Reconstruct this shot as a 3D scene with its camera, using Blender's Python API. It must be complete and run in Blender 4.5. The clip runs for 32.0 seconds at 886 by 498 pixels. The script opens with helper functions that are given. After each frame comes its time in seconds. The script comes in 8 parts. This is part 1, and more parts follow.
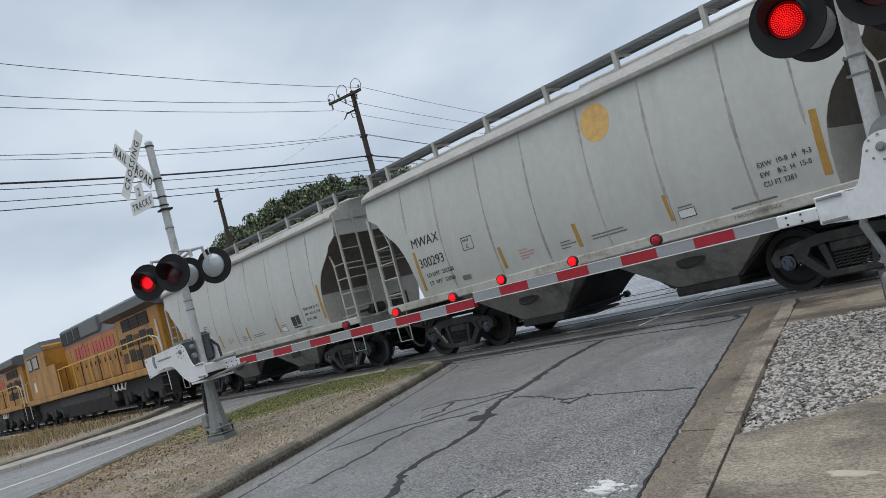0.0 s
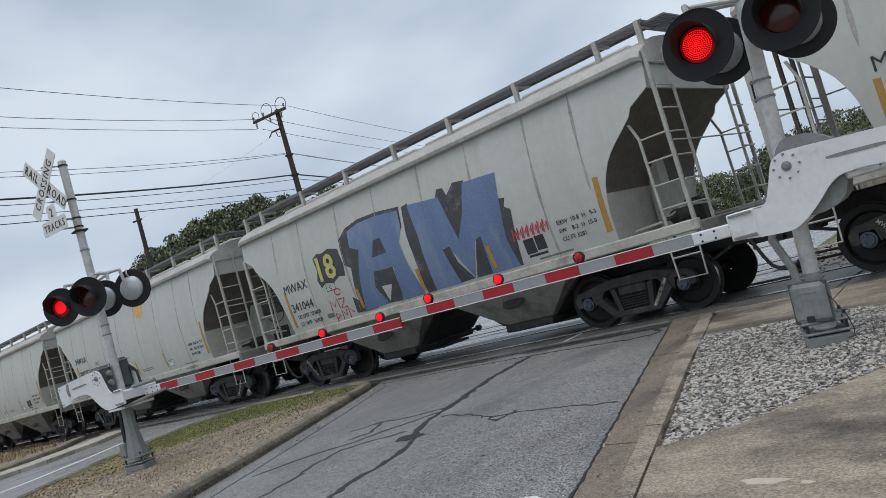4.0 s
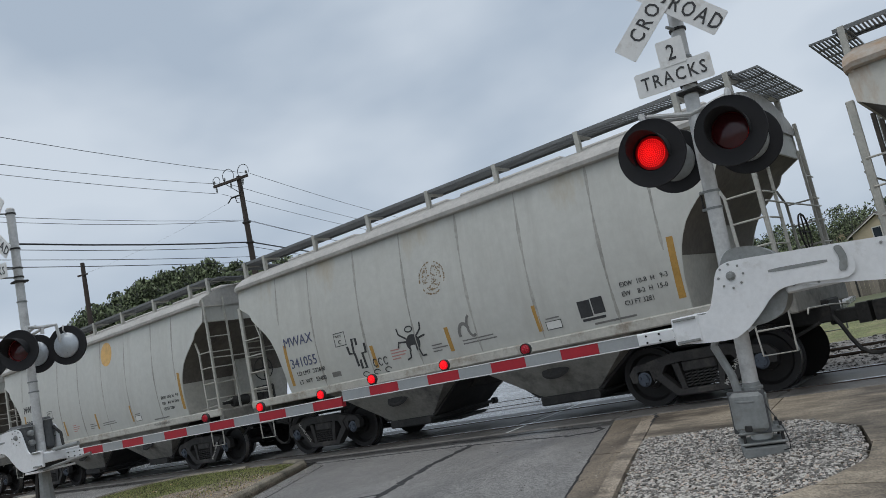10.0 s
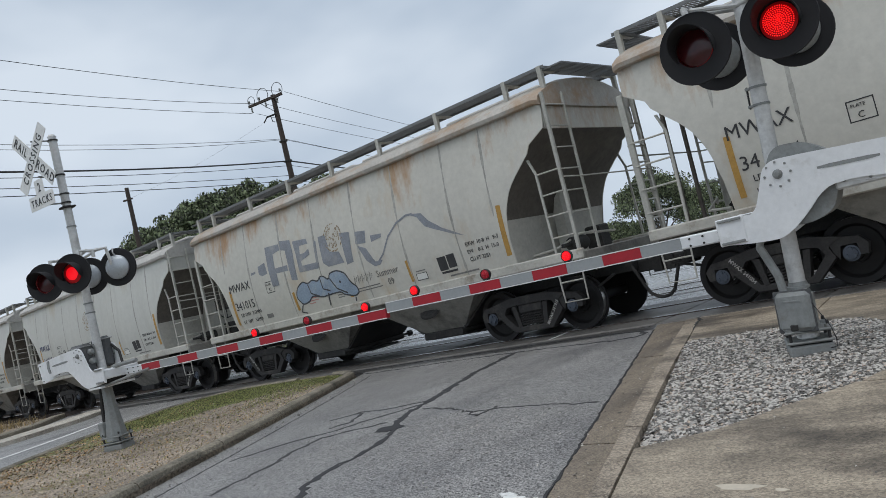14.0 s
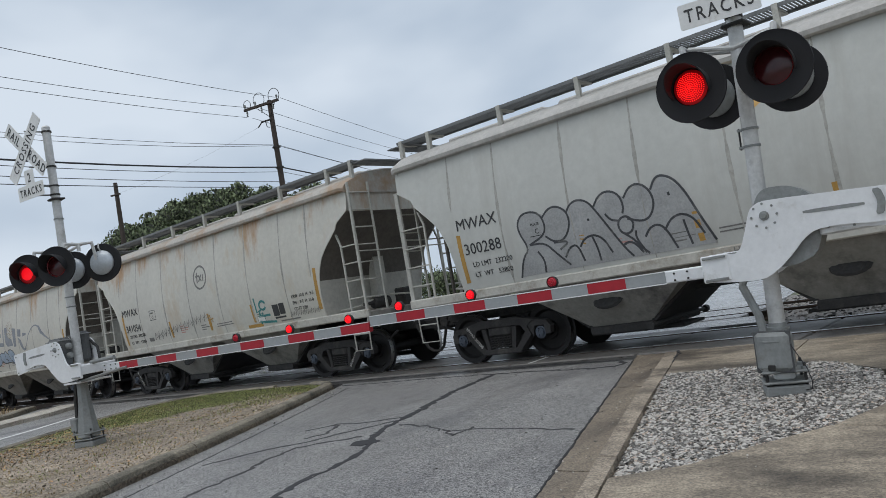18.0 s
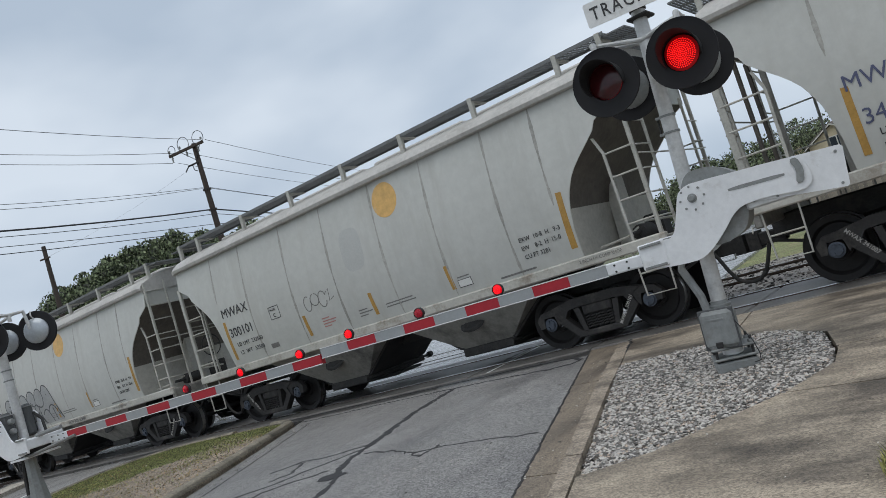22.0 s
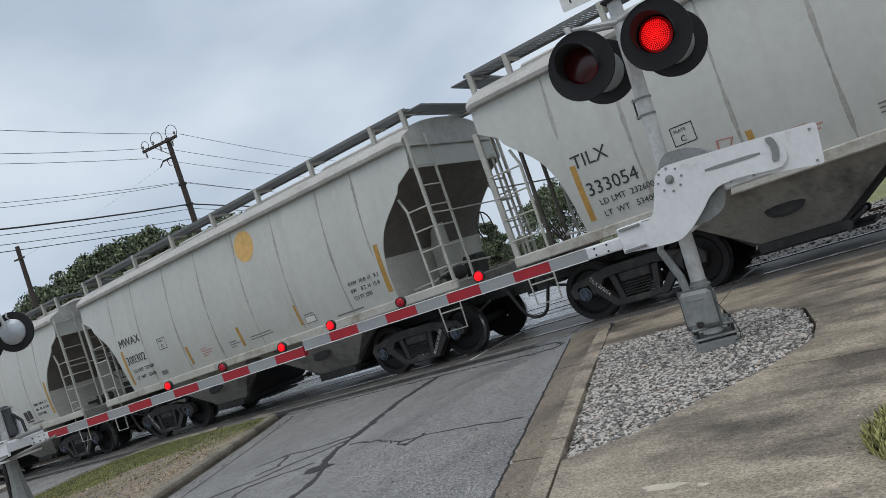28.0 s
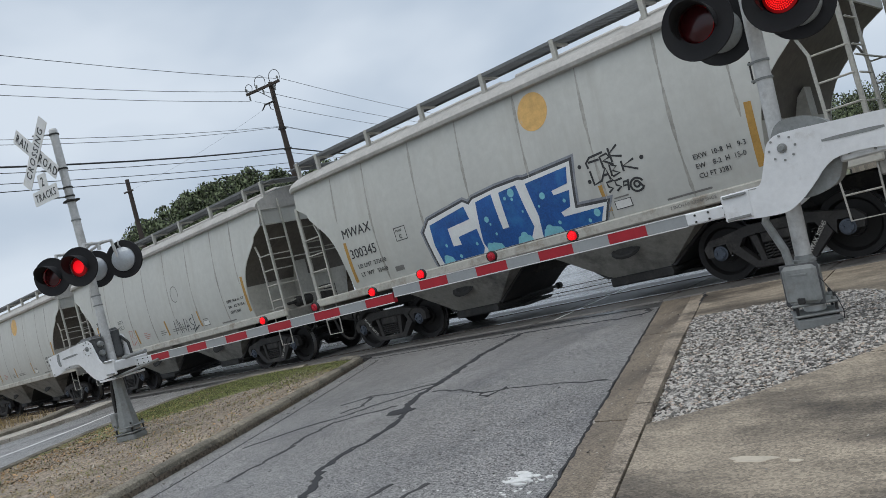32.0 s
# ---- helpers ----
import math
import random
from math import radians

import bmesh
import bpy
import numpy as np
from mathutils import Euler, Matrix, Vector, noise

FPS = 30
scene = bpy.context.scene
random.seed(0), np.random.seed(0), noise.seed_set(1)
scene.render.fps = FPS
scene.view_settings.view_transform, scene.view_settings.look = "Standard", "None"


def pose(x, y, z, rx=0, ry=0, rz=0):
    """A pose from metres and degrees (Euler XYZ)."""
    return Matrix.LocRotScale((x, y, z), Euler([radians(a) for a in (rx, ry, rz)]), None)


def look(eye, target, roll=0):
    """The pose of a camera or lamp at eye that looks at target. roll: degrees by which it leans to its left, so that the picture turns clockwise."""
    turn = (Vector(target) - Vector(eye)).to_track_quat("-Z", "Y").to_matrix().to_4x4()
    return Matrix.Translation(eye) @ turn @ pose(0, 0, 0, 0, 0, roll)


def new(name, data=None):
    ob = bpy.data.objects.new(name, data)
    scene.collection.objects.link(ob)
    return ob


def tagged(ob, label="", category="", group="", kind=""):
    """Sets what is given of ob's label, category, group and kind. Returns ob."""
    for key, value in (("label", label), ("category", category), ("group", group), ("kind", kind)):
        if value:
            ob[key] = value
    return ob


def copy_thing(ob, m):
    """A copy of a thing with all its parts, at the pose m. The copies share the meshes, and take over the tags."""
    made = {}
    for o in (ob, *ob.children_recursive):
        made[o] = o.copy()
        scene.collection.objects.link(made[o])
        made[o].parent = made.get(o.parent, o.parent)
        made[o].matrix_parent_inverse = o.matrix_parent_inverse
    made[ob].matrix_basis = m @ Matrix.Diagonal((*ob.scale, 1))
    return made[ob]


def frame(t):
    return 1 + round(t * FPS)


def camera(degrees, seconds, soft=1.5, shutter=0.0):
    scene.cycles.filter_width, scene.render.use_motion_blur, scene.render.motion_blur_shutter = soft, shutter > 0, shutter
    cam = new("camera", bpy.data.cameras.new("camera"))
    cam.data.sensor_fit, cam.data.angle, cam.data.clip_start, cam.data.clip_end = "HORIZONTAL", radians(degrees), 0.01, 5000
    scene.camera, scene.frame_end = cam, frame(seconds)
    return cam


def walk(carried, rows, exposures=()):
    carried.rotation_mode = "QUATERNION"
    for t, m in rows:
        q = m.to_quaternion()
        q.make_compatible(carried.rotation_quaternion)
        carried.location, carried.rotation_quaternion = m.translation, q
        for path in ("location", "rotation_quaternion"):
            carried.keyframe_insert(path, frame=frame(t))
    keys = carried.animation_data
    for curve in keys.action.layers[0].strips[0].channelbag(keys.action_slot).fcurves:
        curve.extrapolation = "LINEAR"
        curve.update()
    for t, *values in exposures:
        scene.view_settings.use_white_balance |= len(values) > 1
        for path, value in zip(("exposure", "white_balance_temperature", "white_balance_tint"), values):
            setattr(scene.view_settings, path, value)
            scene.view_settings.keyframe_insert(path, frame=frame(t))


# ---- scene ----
cam = camera(59.47, 32.0, soft=0.5)
CAM_ROWS = [
    (0.0, -0.029, -0.032, 1.333, 93.38, 15.18, 49.06),
    (0.5, -0.036, -0.033, 1.331, 92.71, 15.14, 47.93),
    (1.0, -0.028, -0.027, 1.329, 92.36, 15.71, 46.49),
    (1.5, -0.024, -0.020, 1.333, 92.59, 16.25, 45.65),
    (2.0, -0.020, -0.017, 1.331, 92.94, 16.23, 44.93),
    (2.5, -0.012, -0.015, 1.335, 93.04, 16.12, 44.14),
    (3.0, -0.010, -0.022, 1.335, 93.06, 16.09, 43.91),
    (3.5, -0.015, -0.016, 1.333, 93.15, 16.00, 43.83),
    (5.5, 0.002, -0.014, 1.339, 95.11, 15.20, 41.65),
    (6.0, 0.017, -0.014, 1.351, 97.52, 11.84, 41.65),
    (6.5, 0.020, -0.008, 1.351, 98.57, 11.19, 40.99),
    (7.0, 0.022, -0.007, 1.351, 98.48, 11.31, 40.23),
    (7.5, 0.031, -0.011, 1.352, 98.39, 10.62, 39.70),
    (8.0, 0.036, -0.009, 1.352, 98.67, 10.14, 38.78),
    (8.5, 0.030, -0.002, 1.345, 98.53, 11.02, 37.88),
    (9.0, 0.006, -0.009, 1.337, 97.78, 12.08, 37.83),
    (9.5, 0.005, -0.009, 1.341, 97.60, 12.24, 38.79),
    (10.0, 0.009, -0.003, 1.346, 98.31, 11.84, 39.63),
    (10.5, 0.028, 0.003, 1.353, 99.18, 9.45, 39.13),
    (11.0, 0.028, 0.015, 1.364, 99.84, 5.53, 38.34),
    (11.5, 0.018, 0.024, 1.359, 97.44, 5.66, 41.53),
    (12.0, -0.000, 0.034, 1.337, 93.13, 9.17, 43.84),
    (12.5, 0.005, 0.042, 1.328, 91.16, 12.59, 42.67),
    (13.0, 0.003, 0.040, 1.324, 91.35, 13.66, 41.52),
    (13.5, -0.007, 0.028, 1.319, 92.25, 13.50, 41.91),
    (15.5, -0.027, 0.012, 1.323, 92.58, 13.53, 44.95),
    (16.0, -0.027, 0.001, 1.322, 92.41, 13.23, 44.60),
    (16.5, -0.020, -0.010, 1.326, 92.24, 13.32, 43.88),
    (17.0, -0.018, -0.020, 1.326, 92.37, 12.58, 43.72),
    (17.5, -0.001, -0.024, 1.334, 92.62, 11.43, 42.01),
    (18.0, 0.003, -0.031, 1.343, 93.54, 9.81, 41.47),
    (18.5, -0.003, -0.038, 1.346, 93.92, 9.17, 43.45),
    (19.0, 0.011, -0.026, 1.337, 93.94, 11.04, 42.44),
    (19.5, 0.017, 0.001, 1.337, 93.85, 13.15, 39.16),
    (20.0, 0.012, 0.012, 1.338, 93.66, 14.50, 37.77),
    (20.5, 0.013, 0.017, 1.342, 93.31, 15.53, 37.48),
    (21.0, 0.014, 0.018, 1.346, 93.19, 16.34, 37.35),
    (21.5, 0.021, 0.018, 1.341, 93.64, 16.88, 37.43),
    (22.0, 0.018, 0.020, 1.339, 93.99, 17.45, 37.83),
    (22.5, 0.004, 0.012, 1.332, 93.76, 17.41, 38.82),
    (23.0, -0.002, 0.026, 1.336, 93.49, 17.31, 40.11),
    (23.5, 0.010, 0.027, 1.341, 93.87, 17.51, 40.29),
    (24.0, 0.015, 0.024, 1.344, 94.45, 17.40, 39.52),
    (24.5, 0.011, 0.019, 1.341, 94.92, 16.65, 38.72),
    (26.5, 0.021, 0.027, 1.339, 95.42, 16.73, 37.10),
    (27.0, 0.032, 0.038, 1.335, 94.16, 17.98, 35.31),
    (27.5, 0.024, 0.031, 1.333, 93.02, 18.82, 34.91),
    (28.0, 0.004, 0.029, 1.338, 92.67, 19.17, 36.35),
    (28.5, 0.001, 0.027, 1.345, 92.77, 18.82, 37.37),
    (29.0, -0.008, 0.013, 1.338, 92.46, 17.03, 37.72),
    (29.5, -0.022, -0.013, 1.331, 91.63, 14.67, 39.34),
    (30.0, -0.045, -0.027, 1.327, 90.88, 14.04, 42.56),
    (30.5, -0.040, -0.020, 1.326, 90.43, 14.50, 43.21),
    (31.0, -0.035, -0.018, 1.325, 90.48, 14.91, 43.05),
    (31.5, -0.031, -0.027, 1.334, 90.84, 15.03, 43.18),
    (32.0, -0.031, -0.032, 1.332, 91.39, 15.13, 42.93),
]
walk(cam, [(r[0], pose(*r[1:])) for r in CAM_ROWS], [(0.0, 0.0), (4.0, 0.0), (6.0, -0.15), (9.0, -0.14), (10.3, -0.18), (11.0, -0.26), (11.8, -0.15), (12.5, 0.0), (32.0, 0.0)])

# ---------------------------------------------------------------- sky and sun
world = bpy.data.worlds.new("overcast_sky")
scene.world = world
world.use_nodes = True
wn, wl = world.node_tree.nodes, world.node_tree.links
wn.clear()
w_out = wn.new("ShaderNodeOutputWorld")
w_bg = wn.new("ShaderNodeBackground")
w_sky = wn.new("ShaderNodeTexSky")
w_sky.sky_type = "NISHITA"
w_sky.sun_disc = False
w_sky.sun_elevation, w_sky.sun_rotation = radians(48), radians(150)
w_co = wn.new("ShaderNodeTexCoord")
w_map = wn.new("ShaderNodeMapping")
w_map.inputs["Scale"].default_value = (1.0, 1.0, 2.0)
w_n1 = wn.new("ShaderNodeTexNoise")
w_n1.inputs["Scale"].default_value = 2.1
w_n1.inputs["Detail"].default_value = 4.5
w_n1.inputs["Roughness"].default_value = 0.46
w_n1.inputs["Distortion"].default_value = 0.08
w_ramp = wn.new("ShaderNodeValToRGB")
w_ramp.color_ramp.elements[0].position = 0.39
w_ramp.color_ramp.elements[0].color = (0.43, 0.515, 0.625, 1)
w_ramp.color_ramp.elements[1].position = 0.60
w_ramp.color_ramp.elements[1].color = (0.645, 0.72, 0.81, 1)
w_mix = wn.new("ShaderNodeMix")
w_mix.data_type = "RGBA"
w_mix.inputs[0].default_value = 0.96
wl.new(w_co.outputs["Generated"], w_map.inputs["Vector"])
wl.new(w_map.outputs["Vector"], w_n1.inputs["Vector"])
wl.new(w_n1.outputs["Fac"], w_ramp.inputs["Fac"])
w_dim = wn.new("ShaderNodeMix")
w_dim.data_type, w_dim.blend_type = "RGBA", "MULTIPLY"
w_dim.inputs[0].default_value = 1.0
w_dim.inputs[7].default_value = (0.1, 0.1, 0.1, 1)
wl.new(w_sky.outputs["Color"], w_dim.inputs[6])
wl.new(w_dim.outputs[2], w_mix.inputs[6])
wl.new(w_ramp.outputs["Color"], w_mix.inputs[7])
wl.new(w_mix.outputs[2], w_bg.inputs["Color"])
w_bg.inputs["Strength"].default_value = 1.06
wl.new(w_bg.outputs["Background"], w_out.inputs["Surface"])

sun_data = bpy.data.lights.new("sun", "SUN")
sun_data.energy, sun_data.angle, sun_data.color = 1.3, radians(60), (1.0, 0.97, 0.93)
sun = new("sun", sun_data)
sun.matrix_basis = look((0, 0, 40), (-2, 14, 0))
scene.view_settings.exposure = 0.0

# ---------------------------------------------------------------- materials
def mat(name, col, rough=0.6, metal=0.0, var=0.12, scale=2.0, fine=30.0, bump=0.15, stain=None, amount=0.0, stain_scale=1.2,
        streak=1.0, emit=0.0, piece=0.0, island=0.0):
    """A painted, concrete, metal or soil surface: base colour, broad and fine variation, an optional second colour in patches, bump."""
    m = bpy.data.materials.new(name)
    m.use_nodes = True
    n, l = m.node_tree.nodes, m.node_tree.links
    b = n["Principled BSDF"]
    co = n.new("ShaderNodeTexCoord")
    mp = n.new("ShaderNodeMapping")
    mp.inputs["Scale"].default_value = (1, 1, streak)
    l.new(co.outputs["Object"], mp.inputs["Vector"])
    big = n.new("ShaderNodeTexNoise")
    big.inputs["Scale"].default_value, big.inputs["Detail"].default_value, big.inputs["Roughness"].default_value = scale, 5, 0.6
    l.new(mp.outputs["Vector"], big.inputs["Vector"])
    small = n.new("ShaderNodeTexNoise")
    small.inputs["Scale"].default_value, small.inputs["Detail"].default_value, small.inputs["Roughness"].default_value = fine, 4, 0.65
    l.new(co.outputs["Object"], small.inputs["Vector"])
    add = n.new("ShaderNodeMath")
    add.operation = "MULTIPLY_ADD"
    l.new(small.outputs["Fac"], add.inputs[0])
    add.inputs[1].default_value = 0.5
    half = n.new("ShaderNodeMath")
    half.operation = "MULTIPLY"
    half.inputs[1].default_value = 0.5
    l.new(big.outputs["Fac"], half.inputs[0])
    l.new(half.outputs[0], add.inputs[2])
    value = add.outputs[0]
    if piece or island:
        src = n.new("ShaderNodeObjectInfo") if piece else n.new("ShaderNodeNewGeometry")
        k = n.new("ShaderNodeMath")
        k.operation = "MULTIPLY_ADD"
        l.new(src.outputs["Random" if piece else "Random Per Island"], k.inputs[0])
        k.inputs[1].default_value = piece or island
        l.new(value, k.inputs[2])
        sub = n.new("ShaderNodeMath")
        sub.operation = "SUBTRACT"
        l.new(k.outputs[0], sub.inputs[0])
        sub.inputs[1].default_value = (piece or island) / 2
        value = sub.outputs[0]
    ramp = n.new("ShaderNodeValToRGB")
    lo = [max(0.0, c * (1 - 2.2 * var)) for c in col]
    hi = [min(1.0, c * (1 + 2.2 * var)) for c in col]
    ramp.color_ramp.elements[0].position, ramp.color_ramp.elements[0].color = 0.25, (*lo, 1)
    ramp.color_ramp.elements[1].position, ramp.color_ramp.elements[1].color = 0.75, (*hi, 1)
    l.new(value, ramp.inputs["Fac"])
    colour = ramp.outputs["Color"]
    if stain:
        sn = n.new("ShaderNodeTexNoise")
        sn.inputs["Scale"].default_value, sn.inputs["Detail"].default_value, sn.inputs["Roughness"].default_value = stain_scale, 7, 0.7
        l.new(mp.outputs["Vector"], sn.inputs["Vector"])
        sr = n.new("ShaderNodeValToRGB")
        sr.color_ramp.elements[0].position, sr.color_ramp.elements[0].color = 0.62 - 0.3 * amount, (0, 0, 0, 1)
        sr.color_ramp.elements[1].position, sr.color_ramp.elements[1].color = 0.78 - 0.2 * amount, (1, 1, 1, 1)
        l.new(sn.outputs["Fac"], sr.inputs["Fac"])
        mx = n.new("ShaderNodeMix")
        mx.data_type = "RGBA"
        l.new(sr.outputs["Color"], mx.inputs[0])
        l.new(colour, mx.inputs[6])
        mx.inputs[7].default_value = (*stain, 1)
        colour = mx.outputs[2]
    l.new(colour, b.inputs["Base Color"])
    rr = n.new("ShaderNodeMapRange")
    rr.inputs["To Min"].default_value, rr.inputs["To Max"].default_value = max(0.03, rough - 0.12), min(1, rough + 0.12)
    l.new(value, rr.inputs["Value"])
    l.new(rr.outputs["Result"], b.inputs["Roughness"])
    b.inputs["Metallic"].default_value = metal
    if bump:
        bp = n.new("ShaderNodeBump")
        bp.inputs["Strength"].default_value, bp.inputs["Distance"].default_value = bump, 0.02
        l.new(value, bp.inputs["Height"])
        l.new(bp.outputs["Normal"], b.inputs["Normal"])
    if emit:
        b.inputs["Emission Color"].default_value = (*col, 1)
        b.inputs["Emission Strength"].default_value = emit
    return m


def speckled(name, col, rough, grit, contrast, patch, amount, patch_scale, stretch=(1, 1, 1), bump=0.6, dark=0.35, mottle=0.12):
    """A ground surface of fine stones in a binder: each stone has a tone of its own, over soft mottling, worn patches and dark spots."""
    m = bpy.data.materials.new(name)
    m.use_nodes = True
    n, l = m.node_tree.nodes, m.node_tree.links
    b = n["Principled BSDF"]
    co = n.new("ShaderNodeTexCoord")
    mp = n.new("ShaderNodeMapping")
    mp.inputs["Scale"].default_value = stretch
    l.new(co.outputs["Object"], mp.inputs["Vector"])

    def noise_of(scale, detail, source):
        q = n.new("ShaderNodeTexNoise")
        q.inputs["Scale"].default_value, q.inputs["Detail"].default_value, q.inputs["Roughness"].default_value = scale, detail, 0.65
        l.new(source, q.inputs["Vector"])
        return q.outputs["Fac"]

    def span(value, a, c, lo, hi):
        q = n.new("ShaderNodeMapRange")
        for k, v in (("From Min", a), ("From Max", c), ("To Min", lo), ("To Max", hi)):
            q.inputs[k].default_value = v
        l.new(value, q.inputs["Value"])
        return q.outputs["Result"]

    def times(a, c):
        q = n.new("ShaderNodeMath")
        q.operation = "MULTIPLY"
        l.new(a, q.inputs[0])
        l.new(c, q.inputs[1])
        return q.outputs[0]
    stones = n.new("ShaderNodeTexVoronoi")
    stones.inputs["Scale"].default_value = grit
    l.new(co.outputs["Object"], stones.inputs["Vector"])
    tone = n.new("ShaderNodeSeparateColor")
    l.new(stones.outputs["Color"], tone.inputs["Color"])
    v = span(tone.outputs["Red"], 0, 1, 1 - contrast, 1 + contrast)
    v = times(v, span(noise_of(grit * 0.33, 3, co.outputs["Object"]), 0.3, 0.7, 1 - contrast * 0.16, 1 + contrast * 0.16))
    v = times(v, span(noise_of(2.6, 5, mp.outputs["Vector"]), 0.3, 0.7, 1 - mottle, 1 + mottle))
    v = times(v, span(noise_of(0.45, 4, mp.outputs["Vector"]), 0.3, 0.7, 1 - mottle, 1 + mottle))
    v = times(v, span(noise_of(11, 4, co.outputs["Object"]), 0.64, 0.72, 1, 1 - dark))
    base = n.new("ShaderNodeMix")
    base.data_type = "RGBA"
    base.inputs[6].default_value, base.inputs[7].default_value = (*col, 1), (*patch, 1)
    l.new(span(noise_of(patch_scale, 7, mp.outputs["Vector"]), 0.62 - 0.25 * amount, 0.80 - 0.25 * amount, 0, 1), base.inputs[0])
    out = n.new("ShaderNodeVectorMath")
    out.operation = "SCALE"
    l.new(base.outputs[2], out.inputs[0])
    l.new(v, out.inputs["Scale"])
    l.new(out.outputs["Vector"], b.inputs["Base Color"])
    l.new(span(noise_of(1.2, 4, mp.outputs["Vector"]), 0.3, 0.7, rough - 0.1, rough + 0.1), b.inputs["Roughness"])
    bp = n.new("ShaderNodeBump")
    bp.inputs["Strength"].default_value, bp.inputs["Distance"].default_value = bump, 0.006
    l.new(stones.outputs["Distance"], bp.inputs["Height"])
    l.new(bp.outputs["Normal"], b.inputs["Normal"])
    return m


# ---------------------------------------------------------------- mesh helpers
def add_mesh(bm, verts, faces):
    vs = [bm.verts.new(v) for v in verts]
    for f in faces:
        bm.faces.new([vs[i] for i in f])


def box(bm, x0, x1, y0, y1, z0, z1, c=0.0):
    """A block; c chamfers its upright and level edges a little."""
    if c <= 0:
        v = [(x, y, z) for x in (x0, x1) for y in (y0, y1) for z in (z0, z1)]
        add_mesh(bm, v, [(0, 1, 3, 2), (4, 6, 7, 5), (0, 4, 5, 1), (2, 3, 7, 6), (0, 2, 6, 4), (1, 5, 7, 3)])
        return
    c = min(c, (x1 - x0) * 0.4, (y1 - y0) * 0.4, (z1 - z0) * 0.4)
    rings = []
    for z, k in ((z0, c), (z0 + c, 0), (z1 - c, 0), (z1, c)):
        a = c
        rings.append([(x0 + k + (a if k == 0 else 0), y0 + k, z), (x1 - k - (a if k == 0 else 0), y0 + k, z), (x1 - k, y0 + k + (a if k == 0 else 0), z),
                      (x1 - k, y1 - k - (a if k == 0 else 0), z), (x1 - k - (a if k == 0 else 0), y1 - k, z), (x0 + k + (a if k == 0 else 0), y1 - k, z),
                      (x0 + k, y1 - k - (a if k == 0 else 0), z), (x0 + k, y0 + k + (a if k == 0 else 0), z)])
    vs = [[bm.verts.new(q) for q in r] for r in rings]
    for i in range(3):
        for j in range(8):
            k = (j + 1) % 8
            bm.faces.new((vs[i][j], vs[i][k], vs[i + 1][k], vs[i + 1][j]))
    bm.faces.new(vs[0][::-1])
    bm.faces.new(vs[3])


def tube(bm, pts, r, seg=8, r1=None, cap=True):
    """A round bar along points."""
    pts = [Vector(q) for q in pts]
    rings, side = [], None
    for i, q in enumerate(pts):
        d = (pts[min(i + 1, len(pts) - 1)] - pts[max(i - 1, 0)]).normalized()
        if side is None or abs(side.dot(d)) > 0.95:
            side = d.orthogonal().normalized()
        side = (side - d * side.dot(d)).normalized()
        up = d.cross(side)
        rad = r if r1 is None else r + (r1 - r) * i / (len(pts) - 1)
        rings.append([bm.verts.new(q + rad * (math.cos(a) * side + math.sin(a) * up)) for a in (2 * math.pi * k / seg for k in range(seg))])
    for a, b in zip(rings, rings[1:]):
        for k in range(seg):
            bm.faces.new((a[k], a[(k + 1) % seg], b[(k + 1) % seg], b[k]))
    if cap:
        bm.faces.new(rings[0][::-1])
        bm.faces.new(rings[-1])


def lathe(bm, prof, seg=24, m=None):
    """Turns (r, h) round the local z axis, then m places it."""
    m = m or Matrix()
    rings = []
    for r, h in prof:
        if r < 1e-5:
            rings.append([bm.verts.new(m @ Vector((0, 0, h)))])
        else:
            rings.append([bm.verts.new(m @ Vector((r * math.cos(a), r * math.sin(a), h))) for a in (2 * math.pi * k / seg for k in range(seg))])
    for a, b in zip(rings, rings[1:]):
        if len(a) == 1 and len(b) == 1:
            continue
        for k in range(seg):
            j = (k + 1) % seg
            if len(a) == 1:
                bm.faces.new((a[0], b[j], b[k]))
            elif len(b) == 1:
                bm.faces.new((a[k], a[j], b[0]))
            else:
                bm.faces.new((a[k], a[j], b[j], b[k]))


def prism(bm, poly, a, b, axis="y"):
    """A flat outline pushed from a to b along an axis; poly holds the two other coordinates in order."""
    def at(q, h):
        return {"x": (h, q[0], q[1]), "y": (q[0], h, q[1]), "z": (q[0], q[1], h)}[axis]
    lo, hi = [bm.verts.new(at(q, a)) for q in poly], [bm.verts.new(at(q, b)) for q in poly]
    n = len(poly)
    for k in range(n):
        j = (k + 1) % n
        bm.faces.new((lo[k], lo[j], hi[j], hi[k]))
    bm.faces.new(lo[::-1])
    bm.faces.new(hi)


def mesh_of(bm, name, material, smooth=False):
    bmesh.ops.recalc_face_normals(bm, faces=bm.faces[:])
    me = bpy.data.meshes.new(name)
    bm.to_mesh(me)
    bm.free()
    for m in material if isinstance(material, (list, tuple)) else (material,):
        me.materials.append(m)
    if smooth:
        me.shade_smooth()
        me.set_sharp_from_angle(angle=radians(38))
    return me


def part(name, bm, material, parent, label="", smooth=False, at=None):
    """Links a bmesh as one mesh object under a thing or a part."""
    ob = new(name, mesh_of(bm, name, material, smooth))
    ob.parent = parent
    if at is not None:
        ob.matrix_basis = at
    if label:
        tagged(ob, label)
    return ob


def piece(name, me, parent, m, label=""):
    ob = new(name, me)
    ob.parent = parent
    ob.matrix_basis = m
    if label:
        tagged(ob, label)
    return ob


def thing(name, label, category, group="", m=None):
    ob = new(name)
    if m is not None:
        ob.matrix_basis = m
    return tagged(ob, label, category, group)


